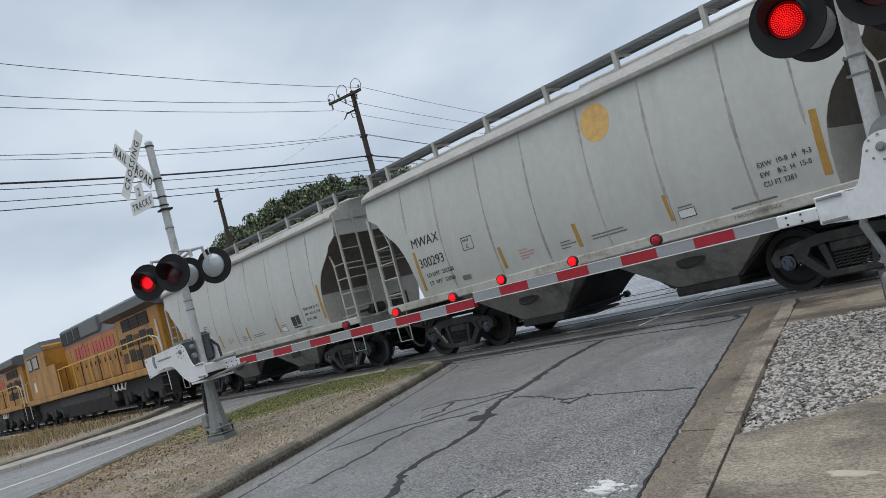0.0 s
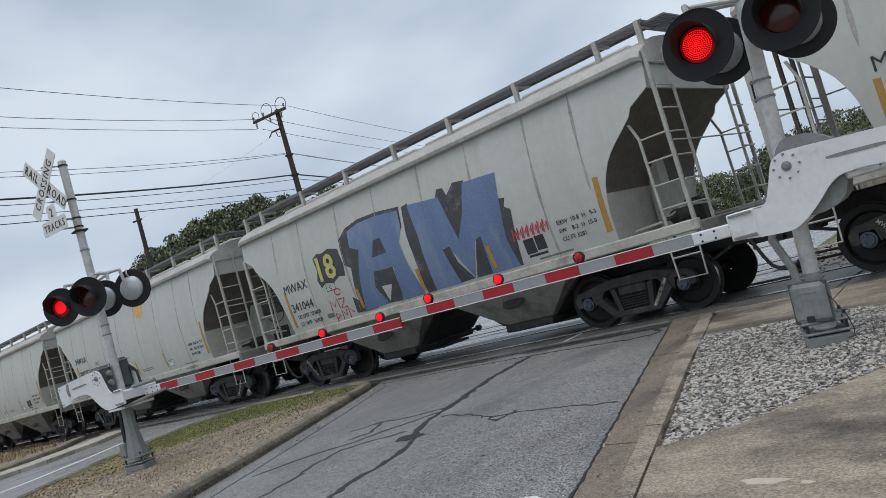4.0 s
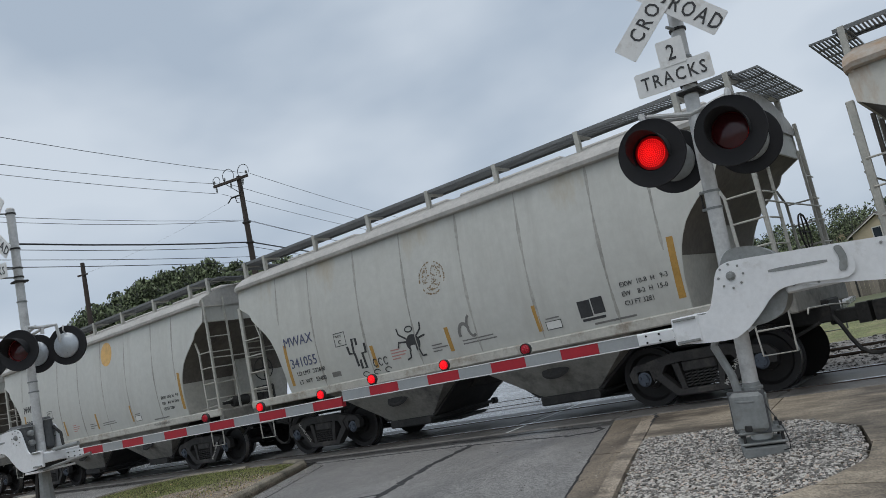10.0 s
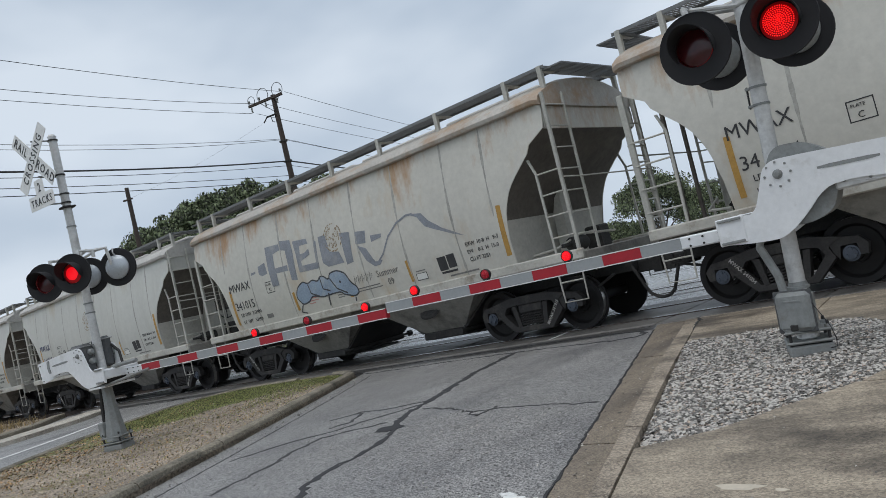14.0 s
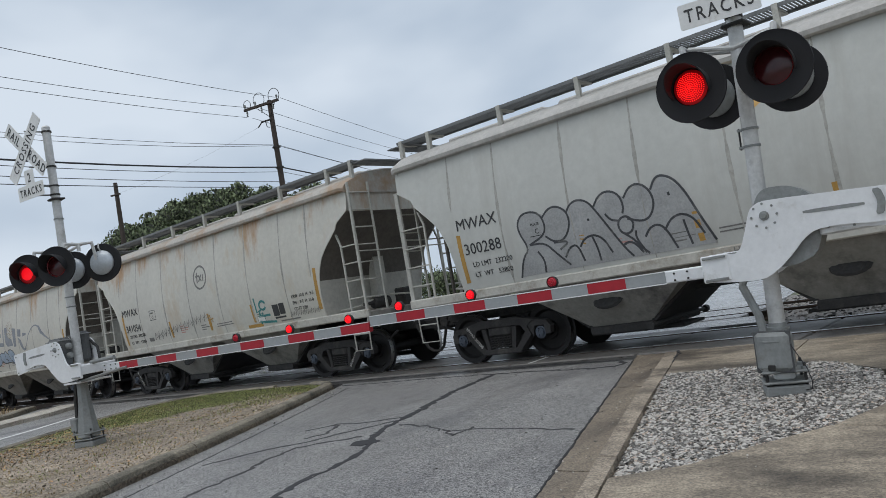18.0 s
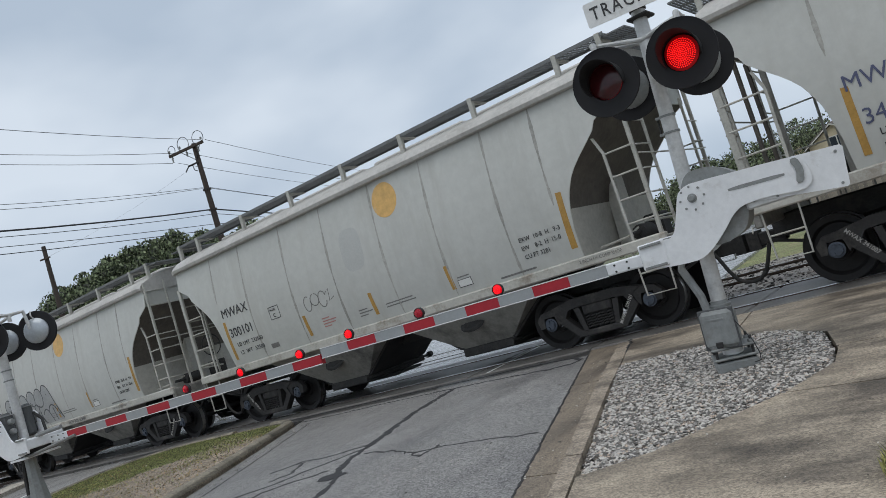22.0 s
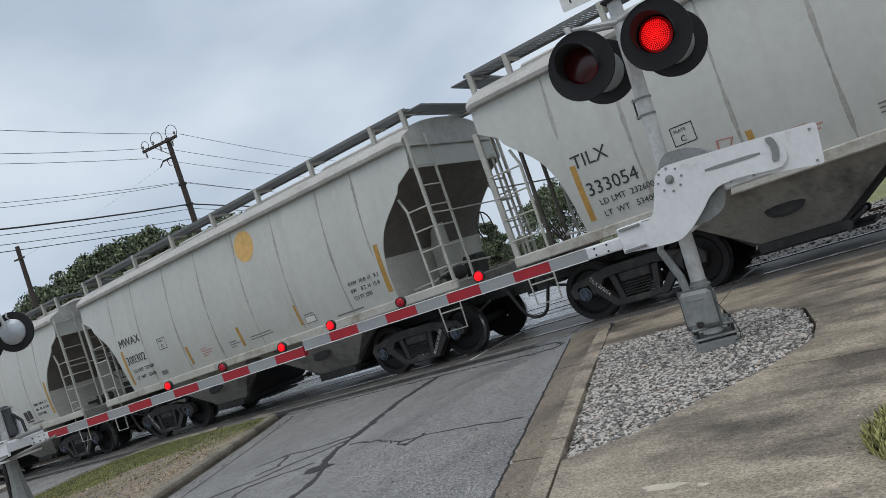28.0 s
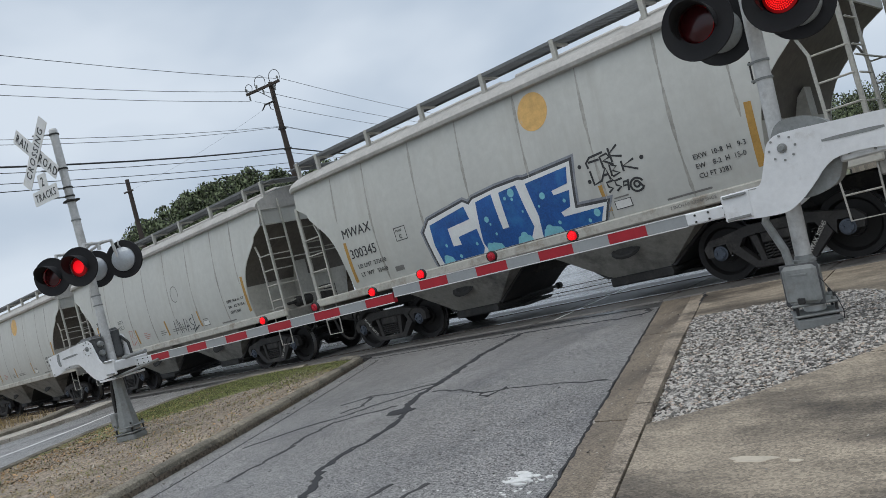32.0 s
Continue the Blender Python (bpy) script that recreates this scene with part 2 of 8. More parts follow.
def lone(name, bm, material, label, category="", group="", kind="", smooth=False, m=None):
    """A top-level thing or a piece of the setting, of one mesh."""
    ob = new(name, mesh_of(bm, name, material, smooth))
    if m is not None:
        ob.matrix_basis = m
    return tagged(ob, label, category, group, kind)


def grating(bm, xs, ys, z0, z1):
    """A welded grid: xs and ys hold the (start, end) of each bar; open between them."""
    gx, gy = sorted({v for q in xs for v in q}), sorted({v for q in ys for v in q})
    bx = [any(a <= (gx[i] + gx[i + 1]) / 2 <= b for a, b in xs) for i in range(len(gx) - 1)]
    by = [any(a <= (gy[j] + gy[j + 1]) / 2 <= b for a, b in ys) for j in range(len(gy) - 1)]
    vs = {}

    def v(i, j, k):
        if (i, j, k) not in vs:
            vs[i, j, k] = bm.verts.new((gx[i], gy[j], (z0, z1)[k]))
        return vs[i, j, k]
    full = lambda i, j: 0 <= i < len(bx) and 0 <= j < len(by) and (bx[i] or by[j])
    for i in range(len(bx)):
        for j in range(len(by)):
            if not full(i, j):
                continue
            bm.faces.new((v(i, j, 1), v(i + 1, j, 1), v(i + 1, j + 1, 1), v(i, j + 1, 1)))
            bm.faces.new((v(i, j, 0), v(i, j + 1, 0), v(i + 1, j + 1, 0), v(i + 1, j, 0)))
            for di, dj, a, b in ((-1, 0, (i, j), (i, j + 1)), (1, 0, (i + 1, j), (i + 1, j + 1)), (0, -1, (i, j), (i + 1, j)), (0, 1, (i, j + 1), (i + 1, j + 1))):
                if not full(i + di, j + dj):
                    bm.faces.new((v(*a, 0), v(*b, 0), v(*b, 1), v(*a, 1)))


TEXTS = {}


def text_mesh(words, size, material, depth=0.002, fat=0.0, wide=1.0, space=1.0):
    """Lettering as a thin mesh in the x-y plane, its lower left corner at the origin."""
    key = (words, size, material.name, depth, fat, wide, space)
    if key not in TEXTS:
        cu = bpy.data.curves.new("lettering", "FONT")
        cu.body, cu.size, cu.extrude, cu.offset, cu.resolution_u = words, size, depth / 2, fat, 2
        cu.space_character = space
        ob = bpy.data.objects.new("lettering", cu)
        scene.collection.objects.link(ob)
        bpy.context.view_layer.update()
        me = bpy.data.meshes.new_from_object(ob.evaluated_get(bpy.context.evaluated_depsgraph_get()))
        bpy.data.objects.remove(ob)
        bpy.data.curves.remove(cu)
        co = np.array([v.co for v in me.vertices])
        lo = co.min(axis=0)
        for v in me.vertices:
            v.co = ((v.co[0] - lo[0]) * wide, v.co[1] - lo[1], v.co[2])
        me.materials.clear()
        me.materials.append(material)
        TEXTS[key] = me
    return TEXTS[key]


UPRIGHT = Euler((radians(90), 0, 0)).to_matrix().to_4x4()   # lettering on a wall that faces -y

ASPHALT = speckled("worn_asphalt", (0.222, 0.215, 0.207), 0.44, 92, 0.9, (0.142, 0.138, 0.138), 0.42, 0.7, (1, 0.5, 1), 0.4)
WET = speckled("wet_crossing_asphalt", (0.075, 0.072, 0.070), 0.34, 60, 0.35, (0.035, 0.034, 0.034), 0.5, 1.1, (0.35, 1, 1), 0.3)
# base lightened so the wet road's sky reflection is in the colour
FAR_ROAD = speckled("wet_sheen_asphalt", (0.30, 0.305, 0.31), 0.26, 50, 0.25, (0.17, 0.17, 0.172), 0.4, 0.6, (0.4, 1, 1), 0.2)
TAR = mat("tar_crack_filler", (0.024, 0.024, 0.026), 0.7, var=0.2, scale=6, bump=0.2)
CONCRETE = speckled("stained_concrete", (0.325, 0.272, 0.206), 0.66, 95, 0.42, (0.10, 0.082, 0.063), 0.78, 1.1, (0.7, 1.2, 1), 0.25, 0.5, 0.30)
GUTTER_C = speckled("grimy_gutter_concrete", (0.215, 0.175, 0.13), 0.66, 90, 0.42, (0.085, 0.068, 0.053), 0.66, 1.3, (1.4, 0.5, 1), 0.3, 0.35, 0.22)
PALE_C = speckled("pale_old_concrete", (0.42, 0.385, 0.33), 0.8, 60, 0.3, (0.25, 0.22, 0.18), 0.5, 1.0, (1, 1, 1), 0.3, 0.3, 0.15)
KERB_C = speckled("kerb_concrete", (0.30, 0.25, 0.193), 0.8, 85, 0.48, (0.12, 0.098, 0.076), 0.55, 2.0, (1, 1, 1), 0.4, 0.4, 0.2)
MED_KERB = speckled("mossy_kerb_concrete", (0.21, 0.185, 0.142), 0.85, 80, 0.42, (0.08, 0.072, 0.055), 0.55, 1.8, (1, 1, 1), 0.5, 0.4, 0.25)
PANEL_C = mat("crossing_panel_concrete", (0.14, 0.132, 0.122), 0.55, var=0.2, scale=1.3, fine=40, bump=0.3, stain=(0.06, 0.057, 0.055), amount=0.5)
# pale base and drawn-out streaks paint the sky's reflection on wet ground
WET_PANEL = speckled("wet_sheen_panel", (0.24, 0.235, 0.235), 0.24, 50, 0.3, (0.10, 0.098, 0.097), 0.5, 1.6, (0.22, 2.6, 1), 0.25, 0.35, 0.34)
WHITE_LINE = mat("worn_white_road_paint", (0.72, 0.72, 0.70), 0.6, var=0.12, scale=8, bump=0.2)
BALLAST = mat("grey_ballast", (0.21, 0.19, 0.17), 0.9, var=0.4, scale=9, fine=26, bump=1.0, stain=(0.07, 0.06, 0.055), amount=0.35)
BALLAST_PALE = mat("pale_grey_ballast", (0.20, 0.187, 0.172), 0.9, var=0.4, scale=9, fine=26, bump=0.8, stain=(0.12, 0.11, 0.10), amount=0.3, island=0.9)
STONE = mat("pale_gravel_stone", (0.315, 0.297, 0.272), 0.75, var=0.29, scale=7, fine=60, bump=0.25, island=1.1)
BROWN_STONE = mat("brown_gravel_stone", (0.29, 0.235, 0.19), 0.75, var=0.34, scale=7, fine=60, bump=0.25, island=1.1)
GRAVEL_BED = mat("gravel_bed_soil", (0.16, 0.145, 0.125), 0.95, var=0.45, scale=14, fine=40, bump=1.0)
EARTH = speckled("dry_verge_earth", (0.27, 0.22, 0.168), 0.95, 40, 0.6, (0.19, 0.155, 0.095), 0.5, 1.2, (1, 1, 1), 0.8, 0.3, 0.22)
LAND = mat("distant_grass_land", (0.11, 0.12, 0.06), 0.95, var=0.3, scale=0.15, fine=3, bump=0.4, stain=(0.17, 0.15, 0.09), amount=0.3, stain_scale=0.1)
GRASS = mat("short_green_grass", (0.185, 0.20, 0.075), 0.9, var=0.35, scale=3, fine=20, bump=0.2, island=0.8)
DRY_GRASS = mat("dry_tan_grass", (0.27, 0.20, 0.095), 0.95, var=0.3, scale=3, fine=20, bump=0.2, island=0.8)
DEBRIS = mat("fallen_leaf_litter", (0.30, 0.185, 0.09), 0.9, var=0.4, scale=4, fine=20, bump=0.1, island=1.0)
RAIL_TOP = mat("polished_rail_head", (0.55, 0.55, 0.54), 0.22, 1.0, var=0.1, scale=8, bump=0.05)
RAIL_SIDE = mat("rusty_rail_web", (0.06, 0.043, 0.034), 0.8, 0.2, var=0.3, scale=6)
TIE = mat("creosoted_timber", (0.07, 0.055, 0.045), 0.9, var=0.3, scale=5, bump=0.6)
BODY = mat("weathered_light_grey_car_paint", (0.495, 0.498, 0.467), 0.5, var=0.06, scale=0.6, fine=7, bump=0.04, stain=(0.43, 0.425, 0.39), amount=0.42, stain_scale=1.3, streak=0.16)
BODY_RUST = mat("rust_stained_grey_car_paint", (0.52, 0.505, 0.455), 0.55, var=0.08, scale=0.7, fine=9, bump=0.06, stain=(0.46, 0.36, 0.24), amount=0.2, stain_scale=0.9, streak=0.4)


def run_down(m, colour, low, high, scale, seed):
    """Rust that runs down from the roof edge: blotches drawn out downwards, thick near the top and gone lower down."""
    n, l = m.node_tree.nodes, m.node_tree.links
    b = n["Principled BSDF"]
    old = b.inputs["Base Color"].links[0].from_socket
    co = n.new("ShaderNodeTexCoord")
    mp = n.new("ShaderNodeMapping")
    mp.inputs["Scale"].default_value, mp.inputs["Location"].default_value = (1, 1, 0.32), (seed, 0, 0)
    l.new(co.outputs["Object"], mp.inputs["Vector"])
    q = n.new("ShaderNodeTexNoise")
    q.inputs["Scale"].default_value, q.inputs["Detail"].default_value, q.inputs["Roughness"].default_value = scale, 8, 0.68
    l.new(mp.outputs["Vector"], q.inputs["Vector"])
    z = n.new("ShaderNodeSeparateXYZ")
    l.new(co.outputs["Object"], z.inputs["Vector"])
    up = n.new("ShaderNodeMapRange")
    for k, v in (("From Min", low), ("From Max", high), ("To Min", 0.30), ("To Max", -0.02)):
        up.inputs[k].default_value = v
    l.new(z.outputs["Z"], up.inputs["Value"])
    sub = n.new("ShaderNodeMath")
    sub.operation = "SUBTRACT"
    l.new(q.outputs["Fac"], sub.inputs[0])
    l.new(up.outputs["Result"], sub.inputs[1])
    mask = n.new("ShaderNodeMapRange")
    for k, v in (("From Min", 0.45), ("From Max", 0.62), ("To Min", 0.0), ("To Max", 0.9)):
        mask.inputs[k].default_value = v
    l.new(sub.outputs[0], mask.inputs["Value"])
    mx = n.new("ShaderNodeMix")
    mx.data_type = "RGBA"
    l.new(mask.outputs["Result"], mx.inputs[0])
    l.new(old, mx.inputs[6])
    mx.inputs[7].default_value = (*colour, 1)
    l.new(mx.outputs[2], b.inputs["Base Color"])


run_down(BODY_RUST, (0.36, 0.19, 0.075), 2.2, 3.9, 1.25, 3.0)
BODY_DUSTY = mat("ochre_dusted_grey_car_paint", (0.50, 0.50, 0.465), 0.52, var=0.06, scale=0.6, fine=7, bump=0.04, stain=(0.43, 0.425, 0.39), amount=0.42, stain_scale=1.3, streak=0.16)
run_down(BODY_DUSTY, (0.42, 0.36, 0.26), 2.4, 4.2, 1.1, 9.0)
ROOF_RUST = mat("rust_edged_roof_paint", (0.40, 0.375, 0.34), 0.62, var=0.14, scale=1.5, fine=14, bump=0.1, stain=(0.33, 0.20, 0.10), amount=0.45, stain_scale=0.9)
ROOF_M = mat("pale_weathered_roof_paint", (0.43, 0.415, 0.39), 0.6, var=0.14, scale=1.5, fine=14, bump=0.1, stain=(0.30, 0.28, 0.25), amount=0.3, stain_scale=1.4)
# dark brown with paler patches, much darker than the web plate below the slope
DARK_END = mat("dark_brown_end_steel", (0.118, 0.104, 0.090), 0.75, var=0.22, scale=1.2, fine=12, bump=0.1, stain=(0.17, 0.15, 0.13), amount=0.3, stain_scale=1.6)
# about half the tone of the side paint, with dark stain patches
LOWER = mat("stained_mid_grey_sheet", (0.25, 0.24, 0.215), 0.65, var=0.15, scale=1.6, fine=16, bump=0.1, stain=(0.09, 0.085, 0.08), amount=0.45, stain_scale=1.5)
SILL = mat("dirt_streaked_sill_paint", (0.44, 0.425, 0.38), 0.6, var=0.14, scale=1.2, fine=16, bump=0.08, stain=(0.20, 0.16, 0.115), amount=0.42, stain_scale=2.2)
WEB = mat("pale_dusty_web_plate", (0.46, 0.445, 0.40), 0.65, var=0.12, scale=1.6, fine=14, bump=0.08, stain=(0.30, 0.27, 0.23), amount=0.4, stain_scale=1.3)
GRIME = mat("grimy_black_steel", (0.03, 0.029, 0.028), 0.75, 0.1, var=0.35, scale=4, fine=30, bump=0.2, stain=(0.07, 0.062, 0.055), amount=0.3, stain_scale=3)
TRUCK_M = mat("dusty_cast_steel", (0.036, 0.034, 0.033), 0.8, 0.1, var=0.3, scale=4, fine=30, bump=0.25, stain=(0.085, 0.078, 0.07), amount=0.3, stain_scale=3)
WHEEL_M = mat("dark_wheel_steel", (0.014, 0.0125, 0.012), 0.65, 0.2, var=0.3, scale=5, bump=0.1)
TREAD = mat("bright_wheel_tread", (0.45, 0.44, 0.43), 0.3, 1.0, var=0.1, scale=10, bump=0.05)
HUB = mat("blue_grey_bearing_cap", (0.075, 0.09, 0.115), 0.55, 0.3, var=0.2, scale=9)
RAILING = mat("grey_painted_steel_bar", (0.42, 0.41, 0.37), 0.5, 0.1, var=0.15, scale=5, bump=0.1)
GRATE = mat("galvanised_walkway_grating", (0.17, 0.175, 0.175), 0.6, 0.3, var=0.15, scale=6, bump=0.1)
YELLOW = mat("faded_amber_reflective_strip", (0.42, 0.24, 0.055), 0.6, var=0.15, scale=5, bump=0.05)
DOT = mat("faded_amber_painted_disc", (0.64, 0.39, 0.13), 0.55, var=0.16, scale=1.6, fine=9, bump=0.05, stain=(0.52, 0.47, 0.36), amount=0.25, stain_scale=3)
INK = mat("black_stencil_paint", (0.035, 0.035, 0.037), 0.6, var=0.25, scale=6, bump=0.03)
FAINT = mat("faded_grey_stencil_paint", (0.17, 0.165, 0.155), 0.6, var=0.2, scale=6, bump=0.03)
REDINK = mat("red_spray_paint", (0.45, 0.06, 0.07), 0.55, var=0.2, scale=5, bump=0.03)
SPRAY_GREY = mat("thin_grey_blue_spray_paint", (0.22, 0.235, 0.265), 0.6, var=0.2, scale=2.5, bump=0.03, stain=(0.34, 0.34, 0.33), amount=0.3, stain_scale=2)
SPRAY_BLUE = mat("slate_blue_spray_paint", (0.13, 0.19, 0.33), 0.5, var=0.2, scale=1.4, bump=0.03, stain=(0.24, 0.28, 0.34), amount=0.35, stain_scale=1.3, streak=0.3)
DEEP_BLUE = mat("deep_blue_spray_paint", (0.012, 0.085, 0.30), 0.4, var=0.25, scale=1.8, bump=0.03, stain=(0.03, 0.18, 0.42), amount=0.35, stain_scale=1.6)
CYAN = mat("pale_cyan_spray_paint", (0.20, 0.50, 0.58), 0.45, var=0.12, scale=3, bump=0.03)
SPRAY_WHITE = mat("white_spray_paint", (0.72, 0.73, 0.72), 0.5, var=0.06, scale=3, bump=0.03)
SPRAY_YELLOW = mat("dull_yellow_spray_paint", (0.55, 0.50, 0.17), 0.5, var=0.1, scale=3, bump=0.03)
TEAL = mat("teal_spray_paint", (0.03, 0.20, 0.20), 0.5, var=0.2, scale=4, bump=0.03)
LABEL_W = mat("white_data_label", (0.68, 0.68, 0.65), 0.5, var=0.06, scale=5, bump=0.02)
GALV = mat("weathered_aluminium_mast", (0.54, 0.54, 0.53), 0.5, 0.25, var=0.15, scale=4, fine=22, bump=0.08, stain=(0.30, 0.28, 0.26), amount=0.25, stain_scale=3)
CASE = mat("grey_cast_signal_case", (0.235, 0.245, 0.24), 0.55, 0.2, var=0.15, scale=6, bump=0.15, stain=(0.18, 0.17, 0.16), amount=0.3, stain_scale=5)
WHITE_P = mat("chalky_white_signal_paint", (0.70, 0.71, 0.72), 0.5, var=0.06, scale=3, fine=20, bump=0.06, stain=(0.50, 0.49, 0.47), amount=0.18, stain_scale=3.5)
SIGN_W = mat("white_sign_sheeting", (0.70, 0.70, 0.69), 0.45, var=0.05, scale=4, bump=0.02, stain=(0.52, 0.50, 0.46), amount=0.15, stain_scale=5)
BLACK_P = mat("matt_black_signal_paint", (0.012, 0.012, 0.014), 0.85, var=0.2, scale=5, bump=0.06)
RED_SHEET = mat("red_reflective_sheeting", (0.37, 0.011, 0.022), 0.5, var=0.1, scale=5, bump=0.03)
GREY_SHEET = mat("white_reflective_sheeting", (0.30, 0.315, 0.32), 0.5, var=0.06, scale=5, bump=0.03)
LENS_OFF = mat("unlit_red_lens", (0.055, 0.008, 0.010), 0.2, var=0.15, scale=20, bump=0.05)
LENS_ON = mat("lit_red_lamp", (0.32, 0.0, 0.002), 0.8, var=0.0, bump=0.0, emit=0.16)
LED = mat("lit_red_diode", (1.0, 0.012, 0.012), 0.7, var=0.0, bump=0.0, emit=1.6)
LENS_CLEAR = mat("pale_lamp_back", (0.42, 0.45, 0.48), 0.3, 0.3, var=0.1, scale=6, bump=0.03)
WOOD_POLE = mat("dark_weathered_pole_timber", (0.055, 0.042, 0.035), 0.9, var=0.25, scale=2, fine=14, bump=0.4, streak=0.15)
WIRE_M = mat("black_cable", (0.02, 0.02, 0.022), 0.6, var=0.1, bump=0.0)
BARK = mat("grey_brown_bark", (0.09, 0.07, 0.055), 0.95, var=0.3, scale=6, bump=0.6)
LEAF = mat("dark_oak_foliage", (0.125, 0.15, 0.082), 0.75, var=0.35, scale=1.2, fine=8, bump=0.1, island=1.0)
SPILL = mat("pale_dried_spill", (0.52, 0.46, 0.37), 0.7, var=0.1, scale=6, bump=0.1)
GRASS_OLIVE = mat("olive_grass", (0.27, 0.26, 0.10), 0.9, var=0.3, scale=3, fine=20, bump=0.2, island=0.8)

SEALED_PALE = mat("greyed_tar_seal", (0.05, 0.049, 0.05), 0.75, var=0.3, scale=9, fine=60, bump=0.3)
INSULATOR = mat("white_insulating_collar", (0.7, 0.7, 0.68), 0.5, var=0.05, scale=9)

LENS_LIT = mat("lit_plain_red_lamp", (0.9, 0.004, 0.012), 0.5, var=0.0, bump=0.0, emit=0.8)
DARK_CASE = mat("dark_grey_mechanism_case", (0.075, 0.078, 0.08), 0.6, 0.1, var=0.2, scale=4, fine=20, bump=0.1, stain=(0.13, 0.125, 0.12), amount=0.3, stain_scale=3)
TURF = speckled("short_patchy_turf", (0.17, 0.185, 0.075), 0.95, 55, 0.5, (0.235, 0.20, 0.11), 0.5, 2.2, (1, 1, 1), 0.8, 0.3, 0.25)
BLUE_INK = mat("faded_blue_stencil_paint", (0.085, 0.095, 0.17), 0.6, var=0.25, scale=6, bump=0.03)

# ---------------------------------------------------------------- ground, road, kerbs
YC, YC2 = 12.20, 16.45          # centre lines of the two tracks, which run along x; rail tops at z = 0
ROAD_Z = -0.03


def slab(bm, poly, z0, z1):
    prism(bm, poly, z0, z1, "z")


def strip(bm, left, right, z0, z1):
    """A long piece between two lines of equal length, given as plan points; z1 may vary along it."""
    n = len(left)
    tops = z1 if isinstance(z1, (list, tuple)) else [z1] * n
    rows = [[bm.verts.new((*left[i], z0)), bm.verts.new((*left[i], tops[i])), bm.verts.new((*right[i], tops[i])), bm.verts.new((*right[i], z0))] for i in range(n)]
    for a, b in zip(rows, rows[1:]):
        for k in range(3):
            bm.faces.new((a[k], a[k + 1], b[k + 1], b[k]))
    bm.faces.new(rows[0][::-1])
    bm.faces.new(rows[-1])


def lerp(a, b, t):
    return a + (b - a) * t


def asphalt_edge(y):      # where asphalt meets the gutter
    return -5.60 + (10.2 - y) * 0.405
def gutter_edge(y):       # where the gutter meets the kerb face
    return -5.33 + (10.7 - y) * 0.392
def kerb_back(y):
    return -5.10 + (10.7 - y) * 0.380
def median_edge(y):       # outer foot of the median kerb
    return -11.47 + (9.32 - y) * 0.645 - 0.0068 * (9.32 - y) ** 2


# the land, one sheet to the horizon
bm = bmesh.new()
bmesh.ops.create_grid(bm, x_segments=24, y_segments=24, size=1800)
lone("ground", bm, LAND, "flat grassy land reaching the horizon", kind="structure", m=pose(0, 0, -0.32))

# carriageway, from behind the camera to the crossing
ys = [-22, -12, -5, 0, 2, 3.5, 5, 6.5, 8, 9.2, 10.2]
bm = bmesh.new()
strip(bm, [(median_edge(max(y, 1.0)) + (0 if y > 1 else (1 - y) * 0.5), y) for y in ys], [(asphalt_edge(y), y) for y in ys], -0.4, ROAD_Z)
lone("road", bm, ASPHALT, "worn grey asphalt road with tar-sealed cracks", kind="structure")

# crossing apron and wet road beyond
bm = bmesh.new()
slab(bm, [(-27.5, 10.2), (-5.60, 10.2), (-5.3, 10.72), (5.5, 10.72), (5.5, 11.2), (-27.5, 11.2)], -0.4, ROAD_Z)
lone("crossing_apron", bm, WET, "dark damp asphalt apron beside the rails", kind="structure")
bm = bmesh.new()
slab(bm, [(-32, 17.95), (-6.0, 17.95), (-12, 60), (-44, 60)], -0.4, ROAD_Z)
lone("far_road", bm, FAR_ROAD, "damp road beyond the tracks, pale with painted sky sheen", kind="structure")

# gutter pans and kerb lengths beside the road, with open joints
gut = tagged(new("gutter"), "stained concrete gutter along the road", kind="structure")
krb = tagged(new("kerb"), "low concrete kerb beside the pavement", kind="structure")
cuts = [-9, -5.5, -2.5, 0.2, 2.55, 4.6, 7.9, 10.62]
for a, b in zip(cuts, cuts[1:]):
    a, b = a + 0.012, b - 0.012
    seg = [lerp(a, b, k / 3) for k in range(4)]
    bm = bmesh.new()
    strip(bm, [(asphalt_edge(y) + 0.02, y) for y in seg], [(gutter_edge(y) - 0.004, y) for y in seg], -0.3, ROAD_Z + 0.006)
    part("gutter_pan", bm, GUTTER_C, gut)
    bm = bmesh.new()
    top = [0.085 if y < 6.5 else lerp(0.085, -0.015, min(1, (y - 6.5) / 3.6)) for y in seg]
    strip(bm, [(gutter_edge(y) + 0.01, y) for y in seg], [(kerb_back(y) - 0.006, y) for y in seg], -0.3, top)
    part("kerb_stone", bm, KERB_C, krb)

# pavement slabs
pav = tagged(new("pavement"), "brown-stained concrete pavement slabs", kind="structure")


def pave_z(x, y):
    return 0.08 if y < 6.5 else lerp(0.08, -0.015, min(1, (y - 6.5) / 3.6))


def paved(poly):
    bm = bmesh.new()
    lo = [bm.verts.new((x, y, -0.3)) for x, y in poly]
    hi = [bm.verts.new((x, y, pave_z(x, y))) for x, y in poly]
    for k in range(len(poly)):
        j = (k + 1) % len(poly)
        bm.faces.new((lo[k], lo[j], hi[j], hi[k]))
    bm.faces.new(hi)
    part("paving_slab", bm, CONCRETE, pav)


